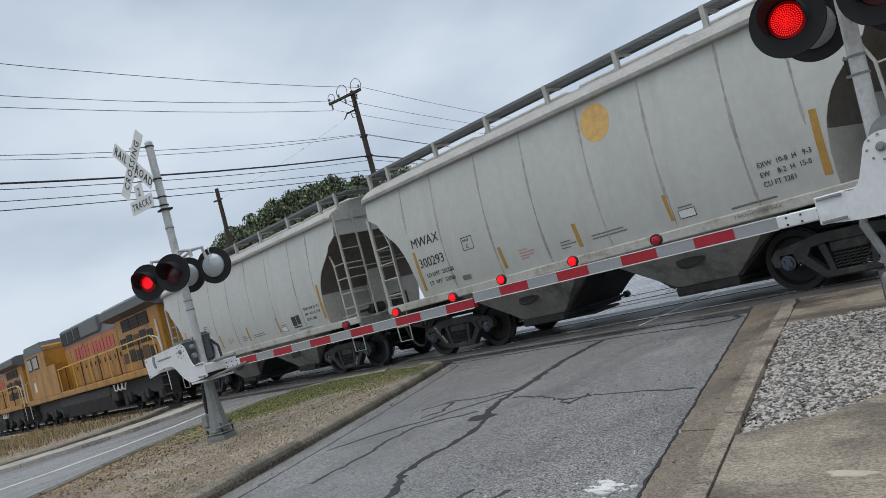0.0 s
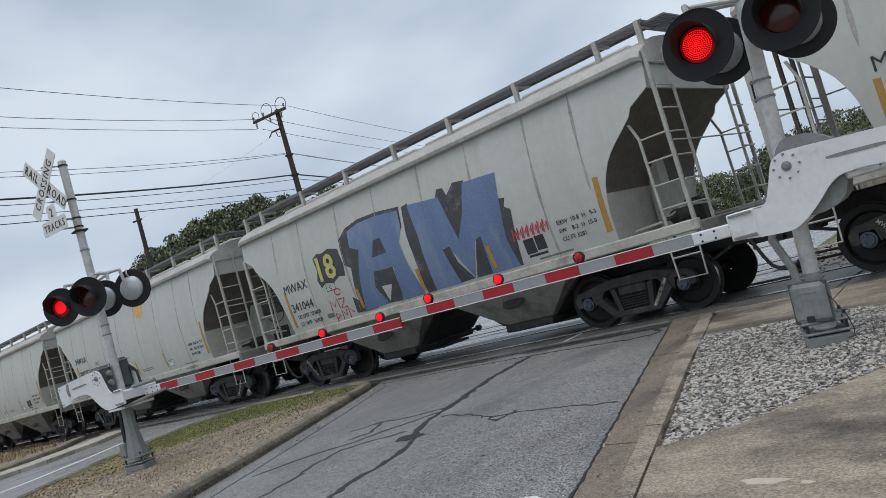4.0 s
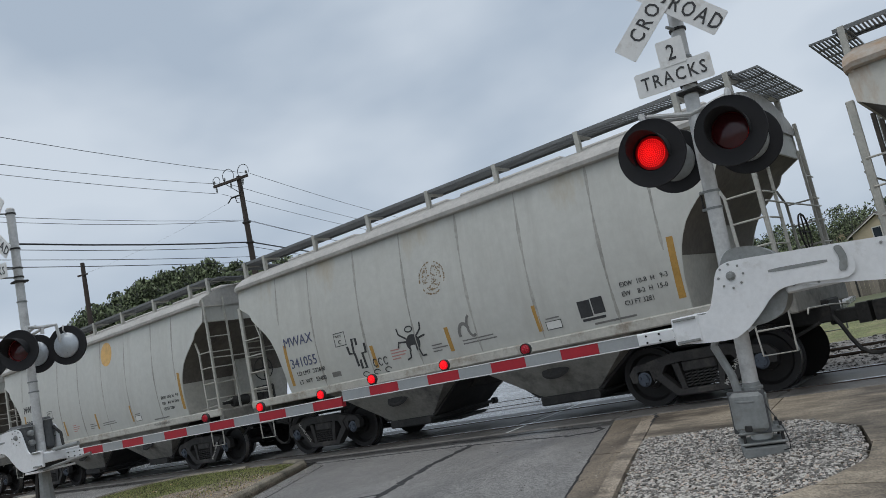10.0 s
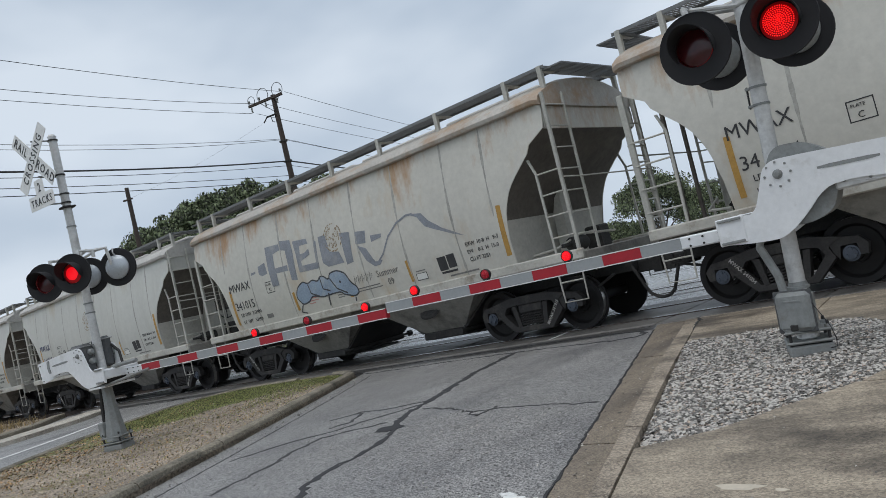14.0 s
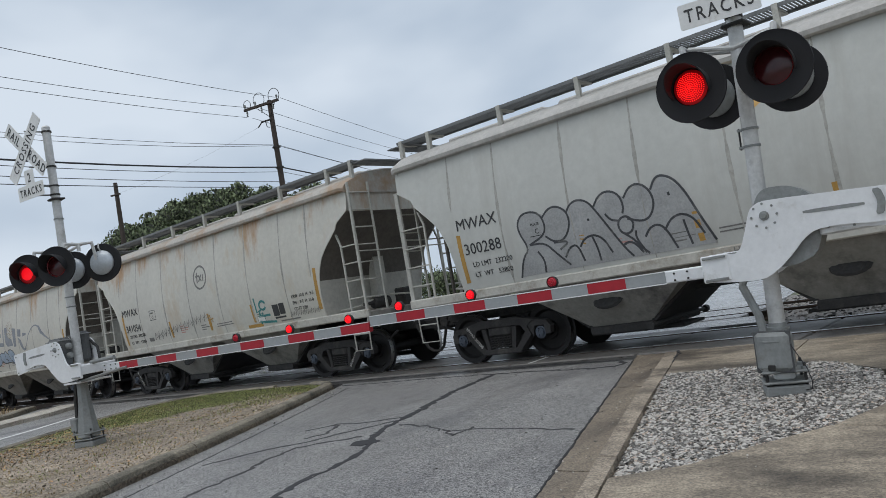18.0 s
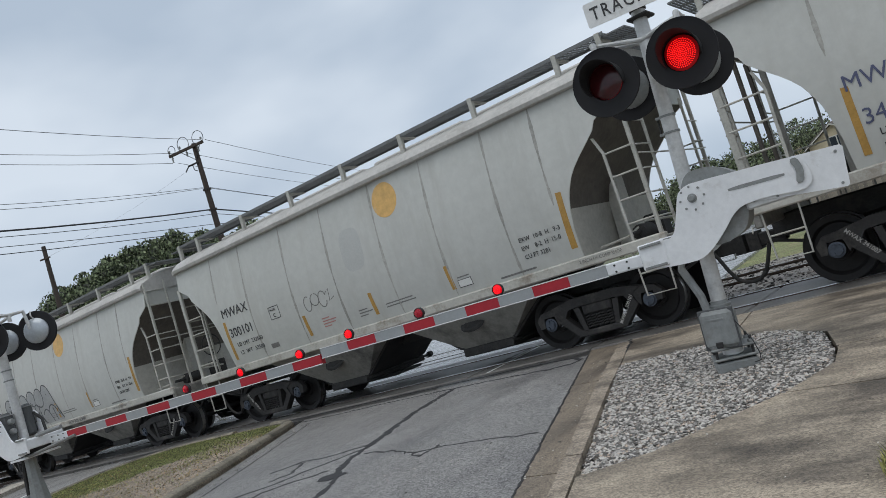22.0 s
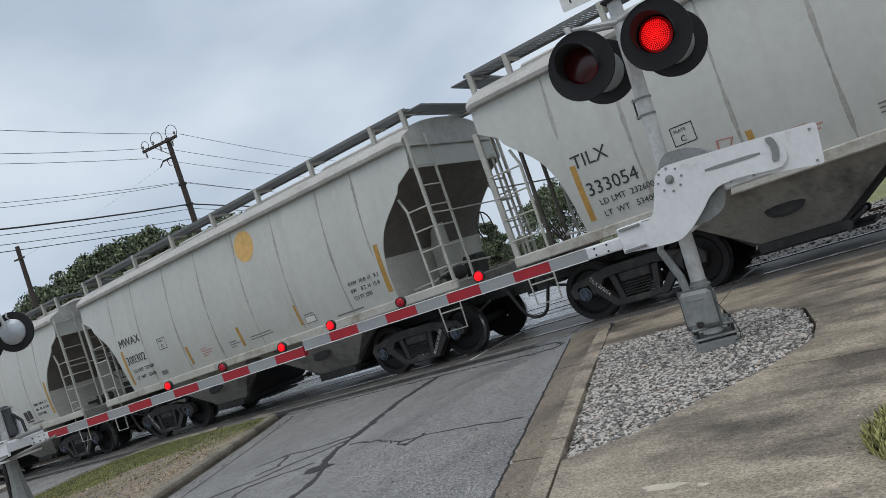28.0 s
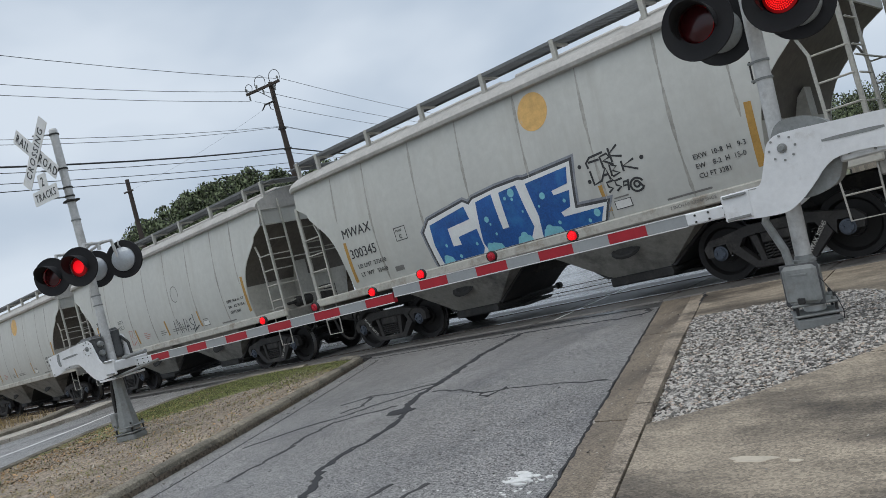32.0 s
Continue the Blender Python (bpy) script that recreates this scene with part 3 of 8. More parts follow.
paved([(kerb_back(8.25) + 0.01, 8.25), (-2.95, 8.42), (-3.3, 10.68), (kerb_back(10.68) + 0.01, 10.68)])
paved([(-2.93, 8.42), (-2.35, 8.35), (-1.75, 7.6), (-1.52, 6.75), (0.6, 6.6), (0.6, 10.68), (-3.28, 10.68)])
paved([(0.62, 6.6), (5.5, 6.4), (5.5, 10.68), (0.62, 10.68)])
paved([(-1.50, 6.73), (-1.42, 6.1), (-1.62, 5.42), (0.45, 5.2), (0.6, 6.58)])
paved([(0.47, 5.2), (5.5, 4.9), (5.5, 6.38), (0.62, 6.58)])
paved([(kerb_back(4.12) + 0.01, 4.12), (kerb_back(2.5) + 0.01, 2.5), (-0.1, 2.2), (0.44, 5.18), (-1.64, 5.40), (-1.95, 4.9), (-2.2, 4.45)])
paved([(-0.08, 2.2), (5.5, 1.6), (5.5, 4.88), (0.46, 5.18)])
paved([(kerb_back(2.48) + 0.01, 2.48), (kerb_back(-1.0) + 0.01, -1.0), (5.5, -1.0), (5.5, 1.58)])
paved([(kerb_back(-1.02) + 0.01, -1.02), (kerb_back(-9.0) + 0.01, -9.0), (5.5, -9.0), (5.5, -1.02)])

# bed of pale stones round the near signal
BED = [(kerb_back(8.22) + 0.01, 8.22), (-2.95, 8.39), (-2.37, 8.32), (-1.78, 7.58), (-1.55, 6.73), (-1.45, 6.1), (-1.65, 5.42), (-1.97, 4.92), (-2.22, 4.47), (kerb_back(4.14) + 0.01, 4.14)]
bm = bmesh.new()
slab(bm, BED, -0.3, 0.03)
lone("gravel_bed", bm, GRAVEL_BED, "soil under the bed of pale stones", kind="structure")


def inside(poly, x, y):
    hit = False
    for i in range(len(poly)):
        (x1, y1), (x2, y2) = poly[i], poly[i - 1]
        if (y1 > y) != (y2 > y) and x < (x2 - x1) * (y - y1) / (y2 - y1) + x1:
            hit = not hit
    return hit


def scatter_stones(name, n, inside_fn, x0, x1, y0, y1, z, lo, hi, material, label, seed, kind="stuff", flat=0.6):
    rng = random.Random(seed)
    verts, faces = [], []
    base = [(1, 0, 0), (0.3, 0.95, 0.05), (-0.8, 0.6, 0), (-0.85, -0.5, 0.05), (0.25, -1, 0), (0.15, 0.1, 0.85), (0, 0, -0.7)]
    tris = [(0, 1, 5), (1, 2, 5), (2, 3, 5), (3, 4, 5), (4, 0, 5), (1, 0, 6), (2, 1, 6), (3, 2, 6), (4, 3, 6), (0, 4, 6)]
    made = 0
    while made < n:
        x, y = rng.uniform(x0, x1), rng.uniform(y0, y1)
        if not inside_fn(x, y):
            continue
        made += 1
        s = lo + (hi - lo) * rng.random() ** 2
        rot = Euler((rng.uniform(-0.6, 0.6), rng.uniform(-0.6, 0.6), rng.uniform(0, 6.28))).to_matrix()
        sx, sy, sz = s * rng.uniform(0.8, 1.4), s * rng.uniform(0.6, 1.0), s * flat * rng.uniform(0.8, 1.3)
        k = len(verts)
        zz = z(x, y) if callable(z) else z
        for b in base:
            v = rot @ Vector((b[0] * sx * rng.uniform(0.8, 1.2), b[1] * sy * rng.uniform(0.8, 1.2), b[2] * sz))
            verts.append((x + v.x, y + v.y, zz + v.z + s * 0.25))
        faces += [tuple(i + k for i in f) for f in tris]
    me = bpy.data.meshes.new(name)
    me.from_pydata(verts, [], faces)
    me.materials.append(material)
    return tagged(new(name, me), label, kind=kind)


scatter_stones("gravel", 26000, lambda x, y: inside(BED, x, y), -4.3, -1.4, 4.1, 8.45, 0.035, 0.008, 0.027, STONE, "loose pale river stones round the signal base", 3)
scatter_stones("gravel", 10000, lambda x, y: inside(BED, x, y), -4.3, -1.4, 4.1, 8.45, 0.037, 0.006, 0.019, BROWN_STONE, "brown stones among the pale gravel", 4)

# median island with kerb, earth and grass
MED_NEAR = [(median_edge(y), y) for y in (1.0, 2.2, 3.5, 5.0, 6.5, 8.0, 9.0, 9.6)] + [(-12.1, 9.92), (-12.7, 10.1)]
MED_FAR = [(-11.6, 0.2), (-13.2, 2.6), (-14.2, 3.7), (-15.1, 4.8), (-15.9, 5.9), (-16.6, 7.2), (-17.1, 8.4), (-17.0, 9.4), (-16.2, 10.0), (-14.2, 10.2)]
bm = bmesh.new()
outline = MED_NEAR + MED_FAR[::-1]
slab(bm, outline, -0.3, 0.03)
cen = (sum(q[0] for q in outline) / len(outline), sum(q[1] for q in outline) / len(outline))
lone("median", bm, EARTH, "dry earth median island with leaf litter and patchy grass", kind="structure")
mk = tagged(new("median_kerb"), "rounded concrete kerb round the median island", kind="structure")


def kerb_run(line, parent, w, top, joint=0.01, side=1):
    """Kerb lengths with a rounded top along a plan line."""
    for a, b in zip(line, line[1:]):
        a, b = Vector(a), Vector(b)
        d = (b - a).normalized()
        nrm = Vector((-d.y, d.x)) * side
        a, b = a + d * joint, b - d * joint
        prof = [(0, -0.3), (0, top - 0.07), (0.02, top - 0.02), (0.06, top), (w - 0.04, top), (w, top - 0.03), (w, -0.3)]
        bm = bmesh.new()
        ra = [bm.verts.new((*(a + nrm * o), z)) for o, z in prof]
        rb = [bm.verts.new((*(b + nrm * o), z)) for o, z in prof]
        for i in range(len(prof) - 1):
            bm.faces.new((ra[i], ra[i + 1], rb[i + 1], rb[i]))
        bm.faces.new(ra)
        bm.faces.new(rb[::-1])
        part("kerb_stone", bm, MED_KERB, parent, smooth=True)


kerb_run(MED_NEAR, mk, 0.20, 0.10, side=1)
kerb_run(MED_FAR, mk, 0.16, 0.075, side=-1)
# far carriageway behind the median, its edge line, kerb and verge
bm = bmesh.new()
strip(bm, [(-30, -14), (-24.6, -2), (-23.2, 2.5), (-23.6, 6.0), (-25.4, 8.6), (-27.4, 10.2)], [(-6, -14), (-10.4, -1), (-13.2, 2.6), (-15.9, 5.9), (-17.0, 9.0), (-12.7, 10.2)], -0.4, ROAD_Z - 0.004)
lone("far_lane", bm, ASPHALT, "grey asphalt lane beyond the median", kind="structure")
FK = [(-26, -6), (-24.2, -1), (-23.4, 2.8), (-23.8, 6.0), (-25.6, 8.8), (-27.8, 10.3)]
fk = tagged(new("far_kerb"), "pale concrete kerb of the far lane", kind="structure")
kerb_run(FK, fk, 0.45, 0.10, side=1)
WALK = [(-24.5, -6), (-22.8, -1), (-21.9, 2.8), (-21.5, 5.6), (-21.7, 7.0), (-22.4, 8.6), (-23.6, 10.0)]
for a, b in zip(WALK, WALK[1:]):
    for k in range(2):
        p0, p1 = (lerp(a[0], b[0], k / 2), lerp(a[1], b[1], k / 2) + 0.01), (lerp(a[0], b[0], (k + 1) / 2), lerp(a[1], b[1], (k + 1) / 2) - 0.01)
        bm = bmesh.new()
        slab(bm, [p0, p1, (p1[0] - 1.5, p1[1]), (p0[0] - 1.5, p0[1])], -0.3, 0.07)
        part("walk_slab", bm, PALE_C, fk)
bm = bmesh.new()
slab(bm, [(-26, -6), (-60, -6), (-60, 10.2), (-28.2, 10.2), (-26.0, 8.8), (-24.2, 6.0), (-23.8, 2.8), (-24.6, -1)], -0.31, 0.02)
lone("verge", bm, EARTH, "dry grassy verge beyond the far lane", kind="structure")

# two tracks: rails, ties, ballast, crossing panels
for k, yc in enumerate((YC, YC2)):
    tr = tagged(new("track_%d" % (k + 1)), "railway track of steel rails on ties", kind="structure")
    for s in (-1, 1):
        y = yc + s * 0.7525
        bm = bmesh.new()
        prism(bm, [(y - 0.07, -0.19), (y + 0.07, -0.19), (y + 0.07, -0.17), (y + 0.012, -0.15), (y + 0.012, -0.045), (y + 0.036, -0.03), (y + 0.036, -0.004),
                   (y - 0.036, -0.004), (y - 0.036, -0.03), (y - 0.012, -0.045), (y - 0.012, -0.15), (y - 0.07, -0.17)], -300, 160, "x")
        rail = part("rail", bm, RAIL_SIDE, tr, "rusty steel rail with a polished head")
        bm = bmesh.new()
        box(bm, -300, 160, y - 0.03, y + 0.03, -0.004, 0.0)
        part("rail_head", bm, RAIL_TOP, rail)
    tie_bm = bmesh.new()
    box(tie_bm, -0.11, 0.11, -1.3, 1.3, -0.33, -0.185, 0.01)
    tie = mesh_of(tie_bm, "tie", TIE)
    for i in range(70):
        piece("tie", tie, tr, pose(-29.0 - i * 0.54, yc, 0))
    for i in range(26):
        piece("tie", tie, tr, pose(7.2 + i * 0.54, yc, 0))
    # panels between and beside the rails at the crossing
    for i in range(14):
        x0 = -27.6 + i * 2.42
        for a, b in ((-1.5, -0.83), (-0.66, 0.66), (0.83, 1.5)):
            if (k or a > 0.5) and x0 > -6.5:
                continue
            bm = bmesh.new()
            box(bm, x0 + 0.012, x0 + 2.40, yc + a, yc + b, -0.3, -0.012, 0.02)
            part("crossing_panel", bm, PANEL_C if k == 0 else WET_PANEL, tr)
bm = bmesh.new()
slab(bm, [(-27.5, 13.7), (-4.9, 13.7), (-5.4, 14.95), (-27.5, 14.95)], -0.4, ROAD_Z + 0.004)
lone("track_gap", bm, WET_PANEL, "damp asphalt between the two tracks with painted sky sheen", kind="structure")
for x0, x1 in ((-300, -27.7), (6.4, 160)):
    bm = bmesh.new()
    strip(bm, [(x0, 9.6), (x1, 9.6)], [(x0, 10.6), (x1, 10.6)], -0.4, -0.22)
    v = [(9.4, -0.3), (10.5, -0.2), (19.0, -0.2), (20.2, -0.32), (20.2, -0.6), (9.4, -0.6)]
    prism(bm, v, x0, x1, "x")
    lone("ballast_bed", bm, BALLAST, "grey stone ballast under the tracks", kind="structure")
scatter_stones("ballast_stones", 5000, lambda x, y: not (abs(abs(y - YC) - 0.7525) < 0.12 or abs(abs(y - YC2) - 0.7525) < 0.12), -46, -27.9, 9.8, 15.2, -0.215, 0.02, 0.05, BALLAST, "loose ballast stones beside the rails", 5)
bm = bmesh.new()
slab(bm, [(-4.75, 13.05), (6.4, 13.05), (6.4, 19.6), (-6.3, 19.6), (-5.1, 14.95)], -0.4, -0.06)
lone("ballast_bed", bm, BALLAST_PALE, "pale grey ballast beside the far track", kind="structure")
scatter_stones("ballast_stones", 9000, lambda x, y: abs(abs(y - YC2) - 0.7525) > 0.1 and abs(y - YC - 0.7525) > 0.1 and x > -4.7 - 0.25 * (y - 13), -6, 12, 13.05, 19.5, -0.06, 0.015, 0.05, BALLAST_PALE, "loose ballast stones beyond the crossing", 6)
bm = bmesh.new()
slab(bm, [(5.5, -9), (30, -9), (30, 10.5), (5.5, 10.72)], -0.31, 0.0)
lone("lawn", bm, EARTH, "dry grassy ground beside the pavement", kind="structure")
bm = bmesh.new()
slab(bm, [(-6.4, 19.61), (120, 19.61), (120, 30), (-8.9, 30)], -0.4, -0.1)
lone("far_verge", bm, TURF, "grassy ground beyond the far track", kind="structure")

# ---------------------------------------------------------------- covered hopper cars
CAR_L, TRUCK_C, HALF = 12.752, 8.30, 5.65
LEVELS = [(1.36, 4.44), (1.55, 4.45), (1.80, 4.465), (2.0, 4.50), (2.12, 4.52), (2.25, 4.555), (2.40, 4.615), (2.56, 4.70), (2.68, 4.795), (2.8, 4.915), (2.95, 5.085), (3.09, 5.235), (3.22, 5.30), (3.41, 5.63), (3.65, HALF), (3.84, HALF)]


def side_y(z):
    """Half width of the car at height z: a gentle bulge."""
    u = (z - 1.36) / (3.84 - 1.36)
    return 1.50 + 0.125 * math.sin(math.pi * min(1, max(0, u)) ** 0.85)


def body_mesh(s):
    bm = bmesh.new()
    # side sheets with thickness, scalloped at both ends
    us = [-1.0] + [r / HALF for r in (-4.3, -3.3, -1.92, -0.67, 0.69, 1.96, 3.32, 4.28)] + [1.0]
    if s:
        grid = []
        for z, xe in LEVELS:
            row = []
            for u in us:
                x = max(-xe, min(xe, u * HALF)) if abs(u) < 1 else u * xe
                if abs(u) < 1 and abs(x) > xe - 0.02:
                    x = math.copysign(xe - 0.02, x)
                row.append((x, s * side_y(z), z))
            grid.append(row)
        outer = [[bm.verts.new(q) for q in row] for row in grid]
        inner = [[bm.verts.new((q[0], q[1] - s * 0.02, q[2])) for q in row] for row in grid]
        nz, nx = len(LEVELS), len(us)
        for i in range(nz - 1):
            for j in range(nx - 1):
                bm.faces.new((outer[i][j], outer[i][j + 1], outer[i + 1][j + 1], outer[i + 1][j]))
                bm.faces.new((inner[i][j], inner[i + 1][j], inner[i + 1][j + 1], inner[i][j + 1]))
            for j in (0, nx - 1):
                bm.faces.new((outer[i][j], outer[i + 1][j], inner[i + 1][j], inner[i][j]))
        for j in range(nx - 1):
            bm.faces.new((outer[0][j], outer[0][j + 1], inner[0][j + 1], inner[0][j]))
            bm.faces.new((outer[-1][j], outer[-1][j + 1], inner[-1][j + 1], inner[-1][j]))
    return bm


def rib_mesh(x):
    """A welded seam: a slim raised band that follows the side, widened for its soft shadow."""
    bm = bmesh.new()
    zs = [z for z, xe in LEVELS if xe > abs(x) + 0.05]
    if x < -4.0:
        zs = [z for z in zs if z > 2.75]
    elif x > 4.0:
        zs = [z for z in zs if z > 2.2]
    zs = [lerp(a, b, k / 2) for a, b in zip(zs, zs[1:]) for k in range(2)] + zs[-1:]
    a, b, c = [], [], []
    for z in zs:
        y = -side_y(z)
        w = (0.023 + 0.009 * math.sin(5.3 * z + 2 * x) + 0.004 * math.sin(23 * z + 5 * x)) * min(1.0, 0.3 + (z - zs[0]) / 0.3) * min(1.0, 0.35 + (zs[-1] - z) / 0.3)
        a.append(bm.verts.new((x - w, y - 0.0005, z)))
        b.append(bm.verts.new((x + 0.004 * math.sin(9 * z + x), y - 0.006, z)))
        c.append(bm.verts.new((x + w, y - 0.0005, z)))
    for i in range(len(zs) - 1):
        bm.faces.new((a[i], b[i], b[i + 1], a[i + 1]))
        bm.faces.new((b[i], c[i], c[i + 1], b[i + 1]))
    return bm


def roof_mesh():
    bm = bmesh.new()
    prof = [(-1.53, 3.78), (-1.60, 3.80), (-1.615, 3.86), (-1.57, 3.93), (-1.42, 4.02), (-1.1, 4.14), (-0.7, 4.24), (-0.3, 4.29), (0.0, 4.30)]
    prof += [(-y, z) for y, z in prof[-2::-1]]
    xs = [(-5.67, 0.0), (-5.56, 0.03), (-3, 0.03), (0, 0.03), (3, 0.03), (5.56, 0.03), (5.67, 0.0)]
    rows = [[bm.verts.new((x, y * (0.985 + 0.5 * k), z + k)) for y, z in prof] for x, k in xs]
    for a, b in zip(rows, rows[1:]):
        for i in range(len(prof) - 1):
            bm.faces.new((a[i], a[i + 1], b[i + 1], b[i]))
    bm.faces.new(rows[0])
    bm.faces.new(rows[-1][::-1])
    return bm


def hopper_car():
    car = thing("hopper_car", "grey covered hopper car on the near track", "railcar", "train")
    for s in (-1, 1):
        part("side_wall", body_mesh(s), BODY, car, "weathered light grey curved steel side", smooth=True)
    part("roof", roof_mesh(), ROOF_M, car, "pale rounded roof with a lip over the side", smooth=True)
    for x in (-4.34, -3.3, -1.92, -0.67, 0.69, 1.96, 3.32, 4.28):
        part("side_seam", rib_mesh(x), RIB, car, smooth=True)
    # upper end sheets and slope sheets
    for s in (-1, 1):
        bm = bmesh.new()
        e = [(-1.5, 3.40), (1.5, 3.40), (1.52, 3.80), (1.3, 4.05), (0.7, 4.22), (0, 4.28), (-0.7, 4.22), (-1.3, 4.05), (-1.52, 3.80)]
        prism(bm, e, s * 5.575, s * 5.635, "x")
        part("end_sheet", bm, BODY, car)
        bm = bmesh.new()
        def sheet(name, levels, material, label=""):
            rows = []
            for z, xe in levels:
                h = side_y(z) - 0.022
                rows.append([bm.verts.new((s * (xe - 0.012), -h, z)), bm.verts.new((s * (xe - 0.012), h, z)), bm.verts.new((s * (xe - 0.06), h, z)), bm.verts.new((s * (xe - 0.06), -h, z))])
            for a, b in zip(rows, rows[1:]):
                for k in range(4):
                    bm.faces.new((a[k], a[(k + 1) % 4], b[(k + 1) % 4], b[k]))
            bm.faces.new(rows[0])
            bm.faces.new(rows[-1])
            part(name, bm, material, car, label, smooth=True)
        sheet("slope_sheet", [q for q in LEVELS if 2.1 < q[0] < 3.5], DARK_END, "dark brown sloping end sheet")
        # bolster web below the slope
        bm = bmesh.new()
        sheet("bolster_web", [(1.30, 4.44)] + [q for q in LEVELS if q[0] < 2.05] + [(2.117, 4.519)], WEB)
        bm = bmesh.new()
        prism(bm, [(s * 4.47, 1.30), (s * 4.72, 1.30), (s * 4.72, 2.50), (s * 4.60, 2.38), (s * 4.50, 2.1)], -0.16, 0.16, "y")
        part("end_stiffener", bm, WEB, car)
        bm = bmesh.new()
        box(bm, min(s * 4.45, s * 5.74), max(s * 4.45, s * 5.74), -1.42, 1.42, 1.20, 1.30, 0.02)
        part("end_platform", bm, SILL, car)
        bm = bmesh.new()
        box(bm, min(s * 5.69, s * 5.80), max(s * 5.69, s * 5.80), -1.52, 1.52, 1.02, 1.32, 0.02)
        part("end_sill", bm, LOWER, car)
    # side sills and centre sill
    for s in (-1, 1):
        bm = bmesh.new()
        box(bm, -5.78, 5.78, min(s * 1.44, s * 1.56), max(s * 1.44, s * 1.56), 1.20, 1.37, 0.02)
        part("side_sill", bm, SILL, car, "dirt-streaked grey side sill")
    bm = bmesh.new()
    box(bm, -5.9, 5.9, -0.32, 0.32, 0.78, 1.10, 0.02)
    part("centre_sill", bm, GRIME, car)
    # couplers
    for s in (-1, 1):
        bm = bmesh.new()
        box(bm, min(s * 5.8, s * 6.20), max(s * 5.8, s * 6.20), -0.10, 0.10, 0.72, 0.92, 0.02)
        prism(bm, [(s * 6.18, -0.14), (s * 6.35, -0.16), (s * 6.37, -0.02), (s * 6.30, 0.02), (s * 6.30, 0.12), (s * 6.37, 0.16), (s * 6.18, 0.14)], 0.68, 0.96, "z")
        part("coupler", bm, GRIME, car, "grimy cast coupler")
        bm = bmesh.new()
        tube(bm, [(s * 5.92, -0.38, 0.86), (s * 6.0, -0.40, 0.72), (s * 6.08, -0.40, 0.52), (s * 6.16, -0.38, 0.36), (s * 6.27, -0.36, 0.28), (s * 6.376, -0.35, 0.265)], 0.03, 8)
        part("brake_hose", bm, GRIME, car)
    # hopper bays with round doors and gates
    for cx in (-1.8, 1.8):
        bm = bmesh.new()
        top = [(cx - 1.62, -1.44, 1.22), (cx + 1.62, -1.44, 1.22), (cx + 1.62, 1.44, 1.22), (cx - 1.62, 1.44, 1.22)]
        mid = [(cx - 0.55, -0.86, 0.42), (cx + 0.55, -0.86, 0.42), (cx + 0.55, 0.86, 0.42), (cx - 0.55, 0.86, 0.42)]
        add_mesh(bm, top + mid, [(0, 1, 5, 4), (1, 2, 6, 5), (2, 3, 7, 6), (3, 0, 4, 7), (4, 5, 6, 7), (3, 2, 1, 0)])
        bay = part("hopper_bay", bm, LOWER, car, "stained mid-grey tapered hopper bay")
        bm = bmesh.new()
        lathe(bm, [(0.0, 0.05), (0.1, 0.05), (0.13, 0.035), (0.17, 0.035), (0.2, 0.0)], 14, Matrix.Translation((cx, -1.165, 0.84)) @ Euler((radians(54), 0, 0)).to_matrix().to_4x4() @ Matrix.Diagonal((1.35, 0.8, 1, 1)))
        part("inspection_door", bm, GRIME, bay)
        bm = bmesh.new()
        box(bm, cx - 0.58, cx + 0.58, -0.90, 0.90, 0.27, 0.42, 0.02)
        gate = part("gate", bm, GRIME, bay)
        bm = bmesh.new()
        box(bm, cx - 0.85, cx + 0.85, -0.42, 0.42, 0.22, 0.27, 0.01)
        part("gate_slide", bm, GRIME, gate)
        bm = bmesh.new()
        tube(bm, [(cx + 0.62, -1.05, 0.36), (cx + 0.62, 1.05, 0.36)], 0.03, 8)
        part("gate_shaft", bm, GRIME, gate)
        for y in (-1.05, 1.05):
            bm = bmesh.new()
            lathe(bm, [(0, 0.05), (0.065, 0.05), (0.065, -0.05), (0, -0.05)], 8, pose(cx + 0.62, y, 0.36, 90))
            part("capstan", bm, GRIME, gate)
        for s in (-1, 1):
            bm = bmesh.new()
            prism(bm, [(cx + s * 0.54, 0.43), (cx + s * 1.62, 1.22), (cx + s * 1.66, 1.20), (cx + s * 0.62, 0.41)], -0.88, 0.88, "y")
            # sloping bay ends in near-black, much darker than the grey bay sides
            part("bay_slope", bm, GRIME, bay)
    # running boards, brackets, roof end walks
    for s in (-1, 1):
        bm = bmesh.new()
        y0, y1 = (0.72, 1.24) if s > 0 else (-1.24, -0.72)
        n = 225
        bars = [(-5.70 + 11.37 * i / n, -5.70 + 11.37 * i / n + 0.024) for i in range(n + 1)]
        grating(bm, bars, [(y0, y0 + 0.02), (y1 - 0.02, y1)], 4.434, 4.45)
        part("running_board", bm, GRATE, car, "slatted steel running board along the roof edge")
        for y in (y0, y1):
            bm = bmesh.new()
            box(bm, -5.72, 5.72, y - 0.006, y + 0.006, 4.40, 4.455)
            part("board_rail", bm, GRATE, car)
        for x in (-5.62, -4.9, -3.2, -1.6, -0.02, 1.54, 3.18, 4.85, 5.62):
            bm = bmesh.new()
            prism(bm, [(s * 1.20, 4.05), (s * 1.26, 4.05), (s * 1.26, 4.46), (s * 1.23, 4.46), (s * 1.23, 4.40), (s * 0.80, 4.40), (s * 0.80, 4.37), (s * 1.18, 4.36)], x - 0.04, x + 0.04, "x")
            part("bracket", bm, RAILING, car)
        bm = bmesh.new()
        xw = sorted((s * 5.55, s * 6.03))
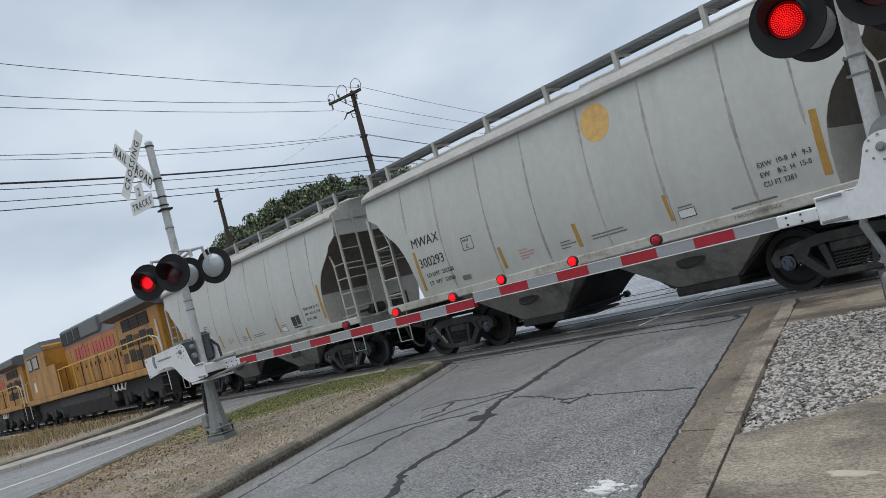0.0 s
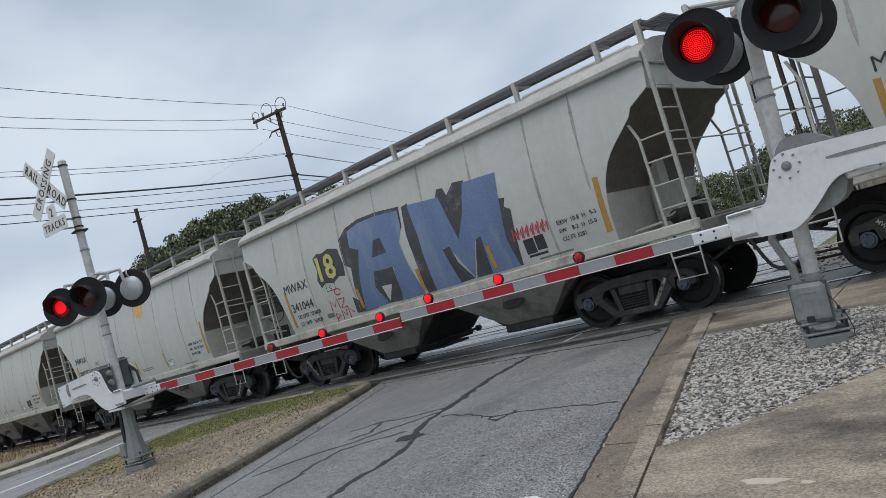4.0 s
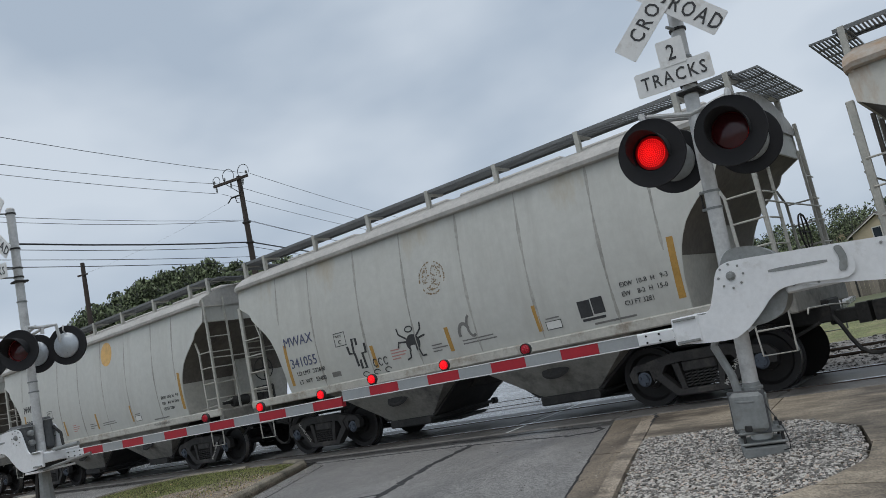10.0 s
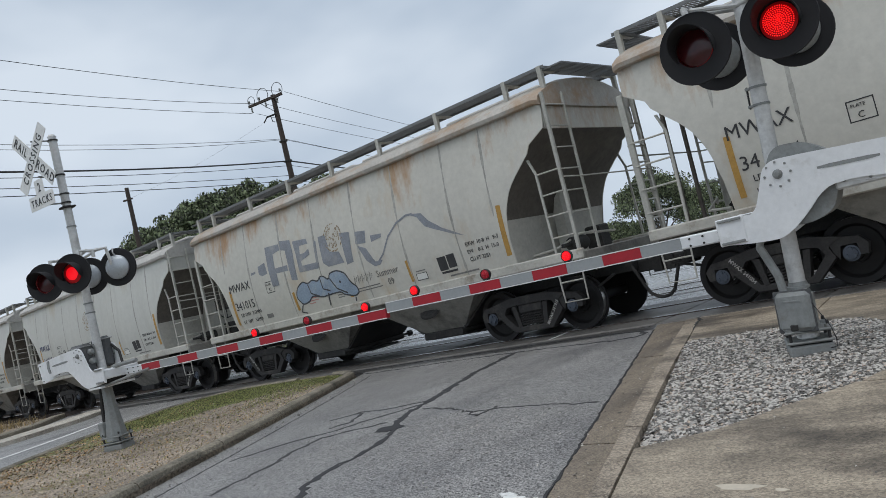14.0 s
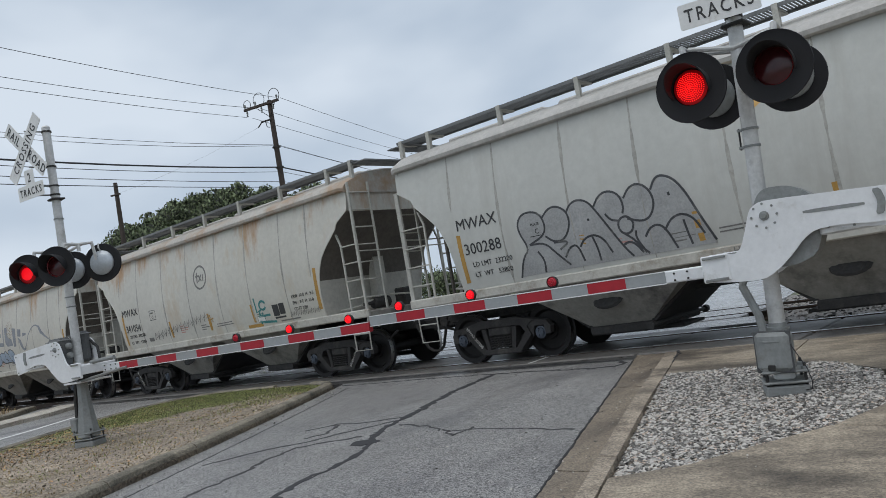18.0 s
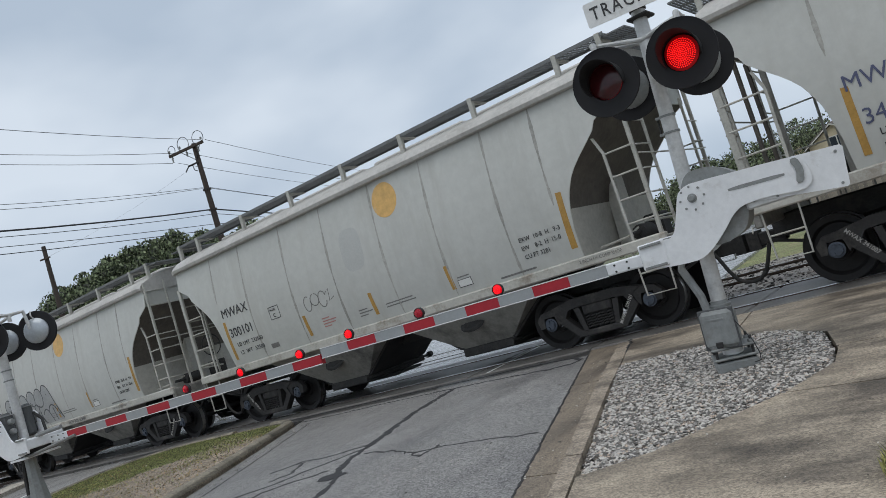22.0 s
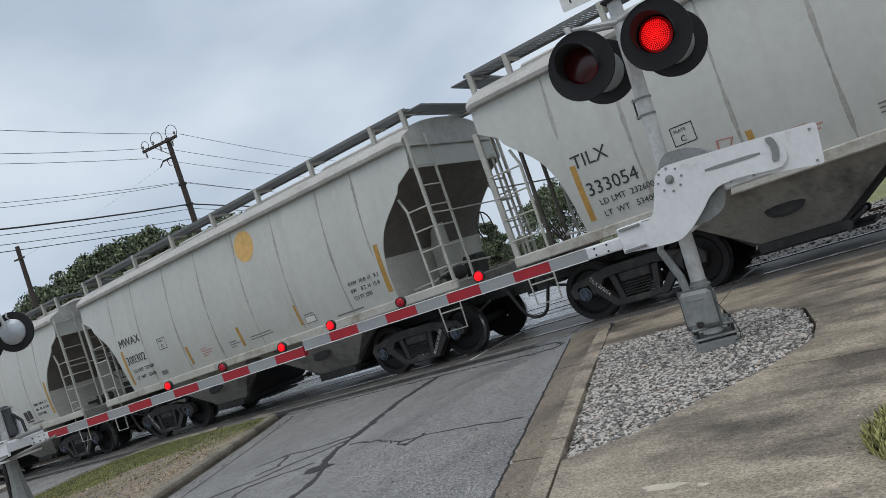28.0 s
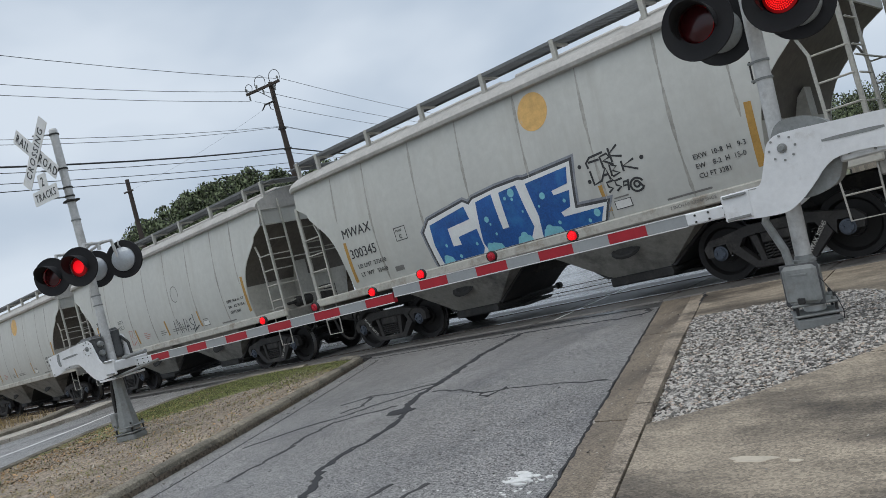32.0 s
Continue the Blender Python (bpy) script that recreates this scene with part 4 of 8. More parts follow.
        grating(bm, [(xw[0] + 0.048 * k, xw[0] + 0.048 * k + 0.02) for k in range(11)], [(-1.2 + 0.47 * k, -1.2 + 0.47 * k + 0.03) for k in range(6)], 4.375, 4.40)
        part("end_walk", bm, GRATE, car)
    for i in range(4):
        bm = bmesh.new()
        box(bm, -5.1 + 2.6 * i, -2.8 + 2.6 * i, -0.42, 0.42, 4.30, 4.40, 0.03)
        part("roof_hatch", bm, ROOF_M, car)
    # corner posts and ladders, alike on both sides
    def bar(name, pts, r=0.014):
        bm = bmesh.new()
        tube(bm, pts, r, 6)
        part(name, bm, RAILING, car)
    for s in (-1, 1):
        for e in (-1, 1):
            bm = bmesh.new()
            x = e * 5.715
            box(bm, x - (0.03 if e > 0 else 0.05), x + (0.03 if e > 0 else 0.05), s * 1.50 - 0.03, s * 1.50 + 0.03, 1.30, 3.45 if e < 0 else 3.98, 0.01)
            part("corner_post", bm, RAILING, car)
            bm = bmesh.new()
            x1 = e * 5.28 if e > 0 else -5.14
            k9 = 0.12 if e > 0 else -0.08
            prism(bm, [(x1 - 0.02, 1.36), (x1 + 0.02, 1.36), (x1 + 0.02 - e * 0.02, 2.72), (x1 - e * k9 + 0.02, 2.99), (x1 - e * k9 - 0.02, 2.99), (x1 - 0.02 - e * 0.02, 2.72)], s * 1.52 - 0.015, s * 1.52 + 0.015, "y")
            part("ladder_stile", bm, RAILING, car)
            for k in range(4):
                z = 1.62 + 0.36 * k
                bar("rung", [(x1, s * 1.53, z), (x, s * 1.53, z)])
            # end ladder on the end face
            bm = bmesh.new()
            ye = s * 0.98
            box(bm, e * 5.77 - 0.02, e * 5.77 + 0.02, ye - 0.025, ye + 0.025, 1.30, 3.98 if s * e < 0 else 3.45, 0.008)
            part("ladder_stile", bm, RAILING, car)
            for k in range(7 if s * e < 0 else 5):
                z = 1.6 + 0.36 * k
                bar("rung", [(e * 5.77, s * 1.5, z), (e * 5.77, ye, z)])
            # sill step
            bar("sill_step", [(e * 5.20, s * 1.50, 1.22), (e * 5.22, s * 1.50, 0.55), (e * 5.66, s * 1.50, 0.55), (e * 5.68, s * 1.50, 1.22)], 0.015)
            bar("sill_step", [(e * 5.21, s * 1.50, 0.88), (e * 5.67, s * 1.50, 0.88)], 0.013)
        for z in (2.55,):
            bar("hand_rail", [(s * 5.77, -1.5, z), (s * 5.80, -1.0, z - 0.02), (s * 5.80, 1.0, z - 0.02), (s * 5.77, 1.5, z)])
        for y in (-0.35, 0.3) if s < 0 else ():
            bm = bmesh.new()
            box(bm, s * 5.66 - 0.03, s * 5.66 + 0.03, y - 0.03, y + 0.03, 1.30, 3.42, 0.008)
            part("end_post", bm, DARK_END, car)
        bar("uncoupling_rod", [(s * 5.88, -1.42, 0.98), (s * 5.88, -1.36, 1.05), (s * 5.92, -0.3, 1.02), (s * 6.1, -0.05, 0.98)], 0.012)
    bm = bmesh.new()
    lathe(bm, [(0.0, 0.01), (0.04, 0.02), (0.04, 0.0)], 10, pose(5.80, -0.2, 2.1, 0, 90))
    for k in range(16):
        a0, a1 = 2 * math.pi * k / 16, 2 * math.pi * (k + 1) / 16
        tube(bm, [(5.83, -0.2 + 0.27 * math.cos(a0), 2.1 + 0.27 * math.sin(a0)), (5.83, -0.2 + 0.27 * math.cos(a1), 2.1 + 0.27 * math.sin(a1))], 0.014, 5)
        if k % 4 == 0:
            tube(bm, [(5.83, -0.2, 2.1), (5.83, -0.2 + 0.27 * math.cos(a0), 2.1 + 0.27 * math.sin(a0))], 0.012, 5)
    part("brake_wheel", bm, GRIME, car)
    # brake gear on the end platforms
    for s in (-1, 1):
        bm = bmesh.new()
        lathe(bm, [(0.0, -0.22), (0.12, -0.22), (0.13, -0.18), (0.13, 0.18), (0.12, 0.22), (0.04, 0.23), (0.035, 0.5), (0, 0.5)], 14, pose(s * 5.05, -0.45 * s, 1.47, 90))
        part("brake_cylinder", bm, GRIME, car, smooth=True)
        bm = bmesh.new()
        box(bm, s * 4.95 - 0.16, s * 4.95 + 0.16, 0.25, 0.62, 1.30, 1.72, 0.03)
        part("control_valve", bm, GRIME, car)
        bm = bmesh.new()
        tube(bm, [(s * 4.6, -1.2, 1.42), (s * 5.0, -1.05, 1.45), (s * 5.1, -0.4, 1.62), (s * 5.4, 0.3, 1.55)], 0.02, 6)
        part("brake_pipe", bm, RAILING, car)
        bm = bmesh.new()
        tube(bm, [(s * 5.86, -0.9, 0.82), (s * 5.3, -0.7, 0.62), (s * 4.7, -0.5, 0.58)], 0.025, 6)
        part("brake_rod", bm, GRIME, car)
    # trucks with turning wheelsets
    for e in (-1, 1):
        truck(car, e * TRUCK_C / 2)
    return car


def wheelset_mesh():
    bm = bmesh.new()
    tube(bm, [(0, -1.02, 0), (0, 1.02, 0)], 0.085, 10)
    for s in (-1, 1):
        m = Matrix.Translation((0, s * 0.70, 0)) @ Euler((radians(-90 * s), 0, 0)).to_matrix().to_4x4()
        lathe(bm, [(0.10, 0.10), (0.16, 0.10), (0.17, 0.055), (0.33, 0.045), (0.37, 0.11), (0.455, 0.115), (0.457, 0.02), (0.485, 0.01), (0.49, -0.015), (0.36, -0.02), (0.17, 0.0), (0.10, 0.0)], 36, m)
        m2 = Matrix.Translation((0, s * 1.0, 0)) @ Euler((radians(-90 * s), 0, 0)).to_matrix().to_4x4()
        lathe(bm, [(0.125, -0.06), (0.125, 0.05), (0.11, 0.07), (0.085, 0.075), (0.08, 0.095), (0.0, 0.1)], 18, m2)
        for k in range(3):
            a = 2 * math.pi * k / 3
            lathe(bm, [(0.026, 0.0), (0.026, 0.035), (0, 0.035)], 6, m2 @ Matrix.Translation((0.06 * math.cos(a), 0.06 * math.sin(a), 0.085)))
    me = mesh_of(bm, "wheelset", [WHEEL_M, HUB, TREAD], True)
    for p in me.polygons:
        c = p.center
        r = math.hypot(c.x, c.z)
        if abs(c.y) > 1.06 and r < 0.10:
            p.material_index = 1
        elif r > 0.452 and 0.72 < abs(c.y) < 0.80 and abs(p.normal.y) < 0.3:
            p.material_index = 2
    return me


def side_frame_mesh(s):
    """A cast side frame: arched top, two windows, a spring nest in the middle."""
    bm = bmesh.new()
    y0, y1 = (-1.10, -0.94) if s < 0 else (0.94, 1.10)
    # jaws over the bearings, top chord, diagonals, bottom chord
    for e in (-1, 1):
        prism(bm, [(e * 1.09, 0.42), (e * 1.12, 0.56), (e * 1.02, 0.67), (e * 0.78, 0.70), (e * 0.62, 0.66), (e * 0.68, 0.50), (e * 0.74, 0.40), (e * 0.78, 0.58), (e * 0.98, 0.58), (e * 1.0, 0.42)], y0 + 0.02, y1 - 0.02, "y")
        prism(bm, [(e * 0.72, 0.70), (e * 0.60, 0.66), (e * 0.70, 0.44), (e * 0.42, 0.16), (e * 0.30, 0.16), (e * 0.30, 0.24), (e * 0.36, 0.25), (e * 0.58, 0.50), (e * 0.50, 0.62)], y0, y1, "y")
        prism(bm, [(e * 0.40, 0.62), (e * 0.30, 0.62), (e * 0.24, 0.24), (e * 0.32, 0.24)], y0 + 0.01, y1 - 0.01, "y")
    prism(bm, [(-0.80, 0.70), (-0.40, 0.78), (0.40, 0.78), (0.80, 0.70), (0.62, 0.60), (0.32, 0.64), (-0.32, 0.64), (-0.62, 0.60)], y0, y1, "y")
    box(bm, -0.44, 0.44, y0, y1, 0.14, 0.24, 0.02)
    box(bm, -0.26, 0.26, y0 + 0.02, y1 - 0.02, 0.48, 0.64, 0.02)
    return bm


def spring_mesh():
    """One coil spring."""
    bm = bmesh.new()
    tube(bm, [(0.05 * math.cos(a), 0.05 * math.sin(a), 0.25 + 0.23 * a / 34.5) for a in (34.5 * k / 44 for k in range(45))], 0.014, 5)
    return mesh_of(bm, "spring", TRUCK_M, True)


def truck(car, x):
    bm = bmesh.new()
    box(bm, -0.2, 0.2, -1.0, 1.0, 0.46, 0.68, 0.04)
    lathe(bm, [(0.3, 0.0), (0.3, 0.12), (0, 0.12)], 16, pose(0, 0, 0.66))
    for e in (-1, 1):
        tube(bm, [(e * 0.35, -0.8, 0.42), (e * 0.35, 0.8, 0.42)], 0.05, 6)
    tr = part("truck", bm, GRIME, car, "three-piece cast steel truck", at=pose(x, 0, 0))
    for s in (-1, 1):
        part("side_frame", side_frame_mesh(s), TRUCK_M, tr, "dusty cast side frame", smooth=False)
        for u in (-0.19, -0.095, 0.0, 0.095, 0.19):
            piece("spring", SPRING, tr, pose(u, s * 1.04, 0))
    for e in (-1, 1):
        piece("wheelset", WHEELSET, tr, pose(e * 0.889, 0, 0.457), "steel wheels with blue-grey bearing caps")


# the soft shadow along each seam is put into this darker colour
RIB = mat("shadow_toned_streaked_seam", (0.345, 0.336, 0.305), 0.6, var=0.25, scale=1.2, fine=12, bump=0.05, streak=0.3)
WHEELSET = wheelset_mesh()
SPRING = spring_mesh()
CAR = hopper_car()

from mathutils.geometry import tessellate_polygon

# ---------------------------------------------------------------- paint and lettering of each car
PAINT_X = [0.0]      # how far along the car the sprayed pieces sit from their drawing


def on_side(x, z, lift=0.004):
    """A pose on the near side sheet of a car, upright, at car place x and height z."""
    return Matrix.Translation((x + PAINT_X[0], -side_y(z) - lift, z)) @ Euler((radians(90) + math.atan2(side_y(z + 0.1) - side_y(z - 0.1), 0.2), 0, 0)).to_matrix().to_4x4()


def letters(car, words, x, z, size, material=None, fat=0.0, wide=1.0, name="lettering", lift=0.006):
    return piece(name, text_mesh(words, size, material or INK, 0.004, fat, wide), car, on_side(x, z, lift))


def flat_shape(car, name, poly, material, lift=0.004, label=""):
    """Paint with an outline of its own, laid on the curved side: poly holds car place and height."""
    tris = [tuple(Vector(poly[k]) for k in f) for f in tessellate_polygon([[Vector((x, z, 0)) for x, z in poly]])]
    for _ in range(2 if max(z for x, z in poly) - min(z for x, z in poly) > 0.3 else 0):
        finer = []
        for a, b, c in tris:
            ab, bc, ca = (a + b) / 2, (b + c) / 2, (c + a) / 2
            finer += [(a, ab, ca), (ab, b, bc), (ca, bc, c), (ab, bc, ca)]
        tris = finer
    bm = bmesh.new()
    seen = {}
    for tri in tris:
        vs = []
        for q in tri:
            k = (round(q.x, 4), round(q.y, 4))
            if k not in seen:
                seen[k] = bm.verts.new((q.x + PAINT_X[0], -side_y(q.y) - lift, q.y))
            vs.append(seen[k])
        if len(set(vs)) == 3:
            bm.faces.new(vs)
    return part(name, bm, material, car, label)


def rect(x0, z0, x1, z1, lean=0.0):
    return [(x0, z0), (x1, z0), (x1 + lean, z1), (x0 + lean, z1)]


def ring_shape(cx, cz, r, n=20, squash=1.0):
    return [(cx + r * math.cos(2 * math.pi * k / n), cz + r * squash * math.sin(2 * math.pi * k / n)) for k in range(n)]


def stroke(car, pts, w, material, lift=0.006, name="sprayed_stroke"):
    """A sprayed line of width w through points."""
    bm = bmesh.new()
    rows = []
    for i, q in enumerate(pts):
        a, b = Vector(pts[max(i - 1, 0)]), Vector(pts[min(i + 1, len(pts) - 1)])
        d = (b - a).normalized()
        nrm = Vector((-d.y, d.x)) * w / 2
        rows.append([bm.verts.new((q[0] + k * nrm.x + PAINT_X[0], -side_y(q[1] + k * nrm.y) - lift, q[1] + k * nrm.y)) for k in (-1, 1)])
    for a, b in zip(rows, rows[1:]):
        bm.faces.new((a[0], a[1], b[1], b[0]))
    return part(name, bm, material, car)


def arc(cx, cz, rx, rz, a0, a1, n=12):
    return [(cx + rx * math.cos(radians(lerp(a0, a1, k / n))), cz + rz * math.sin(radians(lerp(a0, a1, k / n)))) for k in range(n + 1)]


def common_marks(car, mark, number, limit, weight, big=1.0, bars=True, ink=None):
    up = 0.14 if number.startswith("300") else 0.0
    if mark:
        letters(car, mark, -4.26, 2.30 + up, 0.285 * big, ink, 0.0, 1.0)
        letters(car, number, -4.17, 1.85 + up, 0.285 * big, ink, 0.0, 0.97)
        letters(car, "LD LMT  " + limit, -4.06, 1.68 + up * 0.6, 0.125)
        letters(car, "LT  WT   " + weight, -4.06, 1.50 + up * 0.6, 0.125)
    # boxed plate mark
    for q in (rect(-2.75, 2.06, -2.43, 2.075), rect(-2.75, 2.315, -2.43, 2.33), rect(-2.75, 2.06, -2.735, 2.33), rect(-2.445, 2.06, -2.43, 2.33)):
        flat_shape(car, "plate_frame", q, INK)
    letters(car, "C", -2.64, 2.10, 0.12)
    letters(car, "PLATE", -2.70, 2.24, 0.062)
    letters(car, "EXW  10-8  H   9-3", 3.48, 1.88, 0.105, wide=0.92)
    letters(car, "EW    8-2  H  15-0", 3.48, 1.74, 0.105, wide=0.92)
    letters(car, "CU FT 3281", 3.48, 1.60, 0.105, wide=0.92)
    # amber reflective strips, tall at both ends and short between
    flat_shape(car, "reflective_strip", [(-4.31, 1.50), (-4.22, 1.50), (-4.22, 2.36), (-4.31, 2.37)], YELLOW)
    flat_shape(car, "reflective_strip", [(4.30, 1.53), (4.41, 1.53), (4.46, 2.41), (4.36, 2.42)], YELLOW)
    if bars:
        for x in (-1.83, 0.04, 1.90):
            flat_shape(car, "reflective_strip", rect(x, 1.50, x + 0.085, 1.93, -0.02), YELLOW)
    # small stencilled notices
    for x, z, n, w in ((-1.35, 1.74, 4, 0.42), (-0.35, 1.66, 3, 0.36), (0.35, 1.62, 2, 0.8), (2.08, 1.66, 2, 0.26)):
        for k in range(n):
            flat_shape(car, "small_text_bar", rect(x, z - 0.055 * k, x + w * (0.75 + 0.25 * math.sin(k * 2.1 + x)), z - 0.055 * k + 0.022), REDFAINT if x == -1.35 else FAINT)
    flat_shape(car, "data_label", rect(2.06, 1.49, 2.35, 1.63), INK)
    flat_shape(car, "data_label", rect(2.072, 1.502, 2.338, 1.618), LABEL_W, 0.006)
    flat_shape(car, "small_text_bar", rect(2.9, 1.42, 3.6, 1.45), FAINT)
    flat_shape(car, "small_plate", rect(-3.05, 1.50, -2.80, 1.60), FAINT)


REDFAINT = mat("faded_red_stencil_paint", (0.45, 0.22, 0.19), 0.6, var=0.15, scale=5, bump=0.03)


def dot(car, x=1.04, z=3.42, r=0.30):
    flat_shape(car, "painted_disc", ring_shape(x, z, r, 26, 1.06), DOT)


def black_box(car):
    flat_shape(car, "data_panel", rect(2.70, 1.56, 2.92, 1.82), INK)
    flat_shape(car, "data_panel", rect(2.94, 1.58, 3.14, 1.83), INK)
    flat_shape(car, "data_panel", rect(2.72, 1.50, 3.12, 1.54), INK)


SEAL = mat("worn_brown_seal_paint", (0.26, 0.19, 0.11), 0.6, var=0.2, scale=6, bump=0.02)
SPRAY_DARK = mat("soft_black_spray_paint", (0.055, 0.057, 0.062), 0.6, var=0.25, scale=2.5, bump=0.03, stain=(0.20, 0.20, 0.19), amount=0.2, stain_scale=3)
SPRAY_PALE = mat("pale_grey_spray_fill", (0.33, 0.335, 0.33), 0.6, var=0.15, scale=2.5, bump=0.03)
LOWER_PATCH = mat("repainted_grey_patch", (0.445, 0.45, 0.43), 0.5, var=0.06, scale=2, bump=0.03)


def outset(poly, d):
    """The outline grown by d (shrunk where d is negative)."""
    area = sum(a[0] * b[1] - b[0] * a[1] for a, b in zip(poly, poly[1:] + poly[:1]))
    d = d if area > 0 else -d
    out = []
    for k, q in enumerate(poly):
        p, r = Vector(poly[k - 1]), Vector(poly[(k + 1) % len(poly)])
        q = Vector(q)
        n1, n2 = (q - p).normalized(), (r - q).normalized()
        n1, n2 = Vector((n1.y, -n1.x)), Vector((n2.y, -n2.x))
        m = n1 + n2
        m = m / max(0.5, m.dot(m) / 2)
        out.append((q.x + m.x * d, min(3.7, max(1.375, q.y + m.y * d))))
    return out

# ---------------------------------------------------------------- cracks, paint flecks, litter and grass
def tar_line(name, pts, w, z, material, label, seed, wander=0.018):
    """An uneven band of crack filler along plan points."""
    rng = random.Random(seed)
    line = [Vector(pts[0])]
    for a, b in zip(pts, pts[1:]):
        a, b = Vector(a), Vector(b)
        n = max(2, int((b - a).length / 0.07))
        for k in range(1, n + 1):
            line.append(a.lerp(b, k / n) + (Vector((rng.gauss(0, wander), rng.gauss(0, wander))) if k < n else Vector((0, 0))))
    bm = bmesh.new()
    rows = []
    for i, q in enumerate(line):
        d = (line[min(i + 1, len(line) - 1)] - line[max(i - 1, 0)]).normalized()
        n = Vector((-d.y, d.x))
        ww = w * rng.uniform(0.45, 1.3) / 2
        rows.append([bm.verts.new((q.x - n.x * ww * 1.3, q.y - n.y * ww * 1.3, z)), bm.verts.new((q.x - n.x * ww, q.y - n.y * ww, z + 0.004)), bm.verts.new((q.x + n.x * ww, q.y + n.y * ww, z + 0.004)), bm.verts.new((q.x + n.x * ww * 1.3, q.y + n.y * ww * 1.3, z))])
    for a, b in zip(rows, rows[1:]):
        for k in range(3):
            bm.faces.new((a[k], a[k + 1], b[k + 1], b[k]))
    lone(name, bm, material, label, kind="structure")


SEALED = "black tar seal over a road crack"
for i, (w, pts) in enumerate((
        (0.11, [(-7.94, 9.85), (-7.58, 8.41), (-7.04, 7.12), (-6.88, 6.7), (-6.69, 6.13), (-6.37, 5.63)]),
        (0.07, [(-6.37, 5.63), (-6.15, 5.4), (-5.95, 5.1), (-5.77, 4.62), (-5.67, 4.11), (-5.53, 3.78), (-5.22, 3.49), (-4.98, 3.21), (-4.7, 2.6), (-4.5, 1.8)]),
        (0.045, [(-6.92, 6.75), (-7.39, 6.47), (-7.87, 6.44), (-8.08, 6.09)]),
        (0.05, [(-6.86, 6.64), (-6.98, 6.28), (-7.18, 5.95), (-7.35, 5.49), (-7.64, 5.19), (-7.76, 4.95), (-7.9, 4.5)]),
        (0.045, [(-7.87, 6.44), (-7.6, 6.1), (-7.46, 5.94), (-7.58, 5.67)]),
        (0.05, [(-6.63, 5.75), (-6.93, 5.54), (-7.21, 5.26), (-7.1, 4.8), (-6.84, 4.31), (-6.6, 3.5)]),
        (0.028, [(-6.6, 6.3), (-6.08, 6.21), (-5.5, 5.9), (-5.16, 6.02), (-4.45, 5.96), (-3.95, 5.9)]),
        (0.03, [(-5.5, 5.9), (-5.28, 5.72), (-5.32, 6.1)]),
        (0.05, [(-4.27, 3.2), (-4.27, 3.45)]), (0.04, [(-3.93, 3.2), (-3.93, 3.46)]), (0.03, [(-4.8, 3.0), (-4.5, 2.5)]))):
    tar_line("tar_seam", pts, w * 0.95, ROAD_Z, TAR if w > 0.06 else SEALED_PALE, SEALED, 20 + i)
tar_line("tar_seam", [(-12.4, 10.0), (-11.5, 9.93), (-9.8, 9.95), (-8.12, 9.9), (-7.0, 9.8), (-5.9, 9.62)], 0.05, ROAD_Z, TAR, SEALED, 50)
tar_line("tar_seam", [(-5.95, 9.62), (-5.62, 9.68), (-5.6, 9.95), (-5.85, 10.2), (-6.4, 10.32), (-7.2, 10.42), (-9.5, 10.5), (-13, 10.55)], 0.07, ROAD_Z + 0.001, TAR, SEALED, 51)
tar_line("tar_seam", [(asphalt_edge(y) + 0.01, y) for y in (10.1, 9, 8, 7, 6, 5, 4, 3, 2, 0.5, -1)], 0.020, ROAD_Z + 0.006, TAR, "dark open joint between asphalt and gutter", 52, 0.006)
tar_line("tar_seam", [(kerb_back(y) + 0.005, y) for y in (10.6, 9.4, 8.3)], 0.03, 0.0, TAR, "dark joint behind the kerb", 53)
bm = bmesh.new()
prism(bm, [(-6.30 + 0.17 * math.cos(a) * (1 + 0.25 * math.sin(3 * a)), 5.46 + 0.15 * math.sin(a) * (1 + 0.2 * math.cos(2 * a))) for a in (k * 0.45 for k in range(14))], ROAD_Z, ROAD_Z + 0.005, "z")
lone("tar_patch", bm, TAR, "black tar blot on the road", kind="structure")
tar_line("road_stain", [(-6.5, 5.5), (-6.2, 4.9), (-6.0, 4.4), (-5.6, 3.6), (-5.3, 3.0), (-5.1, 2.2)], 0.2, ROAD_Z - 0.002, ASPHALT, "rough worn track in the asphalt", 54)

rng = random.Random(8)
bm = bmesh.new()
for k in range(60):
    u = rng.random()
    cx, cy, sp = rng.choice(((-3.06, 3.54, 0.11), (-3.25, 3.42, 0.2), (-4.95, 3.2, 0.08), (-3.5, 3.3, 0.25), (-3.1, 3.3, 0.2)))
    x, y, s = rng.gauss(cx, sp), rng.gauss(cy, sp * 0.5), rng.uniform(0.004, 0.022) * (1.4 if cx == -3.06 else 0.8)
    if x > asphalt_edge(y) - 0.04:
        continue
    prism(bm, [(x + s * math.cos(a) * rng.uniform(0.6, 1.3), y + s * math.sin(a) * rng.uniform(0.5, 1.1)) for a in (0.2, 1.3, 2.4, 3.6, 4.8, 5.6)], ROAD_Z - 0.01, ROAD_Z + 0.002 + 0.00004 * k, "z")
for k in range(16):
    x, y, s = rng.gauss(-3.12, 0.09), rng.gauss(3.50, 0.045), rng.uniform(0.02, 0.05)
    if x < asphalt_edge(y) - 0.06:
        prism(bm, [(x + s * 1.6 * math.cos(a) * rng.uniform(0.4, 1.2), y + s * 0.7 * math.sin(a) * rng.uniform(0.4, 1.2)) for a in (0.1, 0.8, 1.5, 2.2, 2.9, 3.6, 4.3, 5.0, 5.7)], ROAD_Z - 0.01, ROAD_Z + 0.0046 + 0.0002 * k, "z")
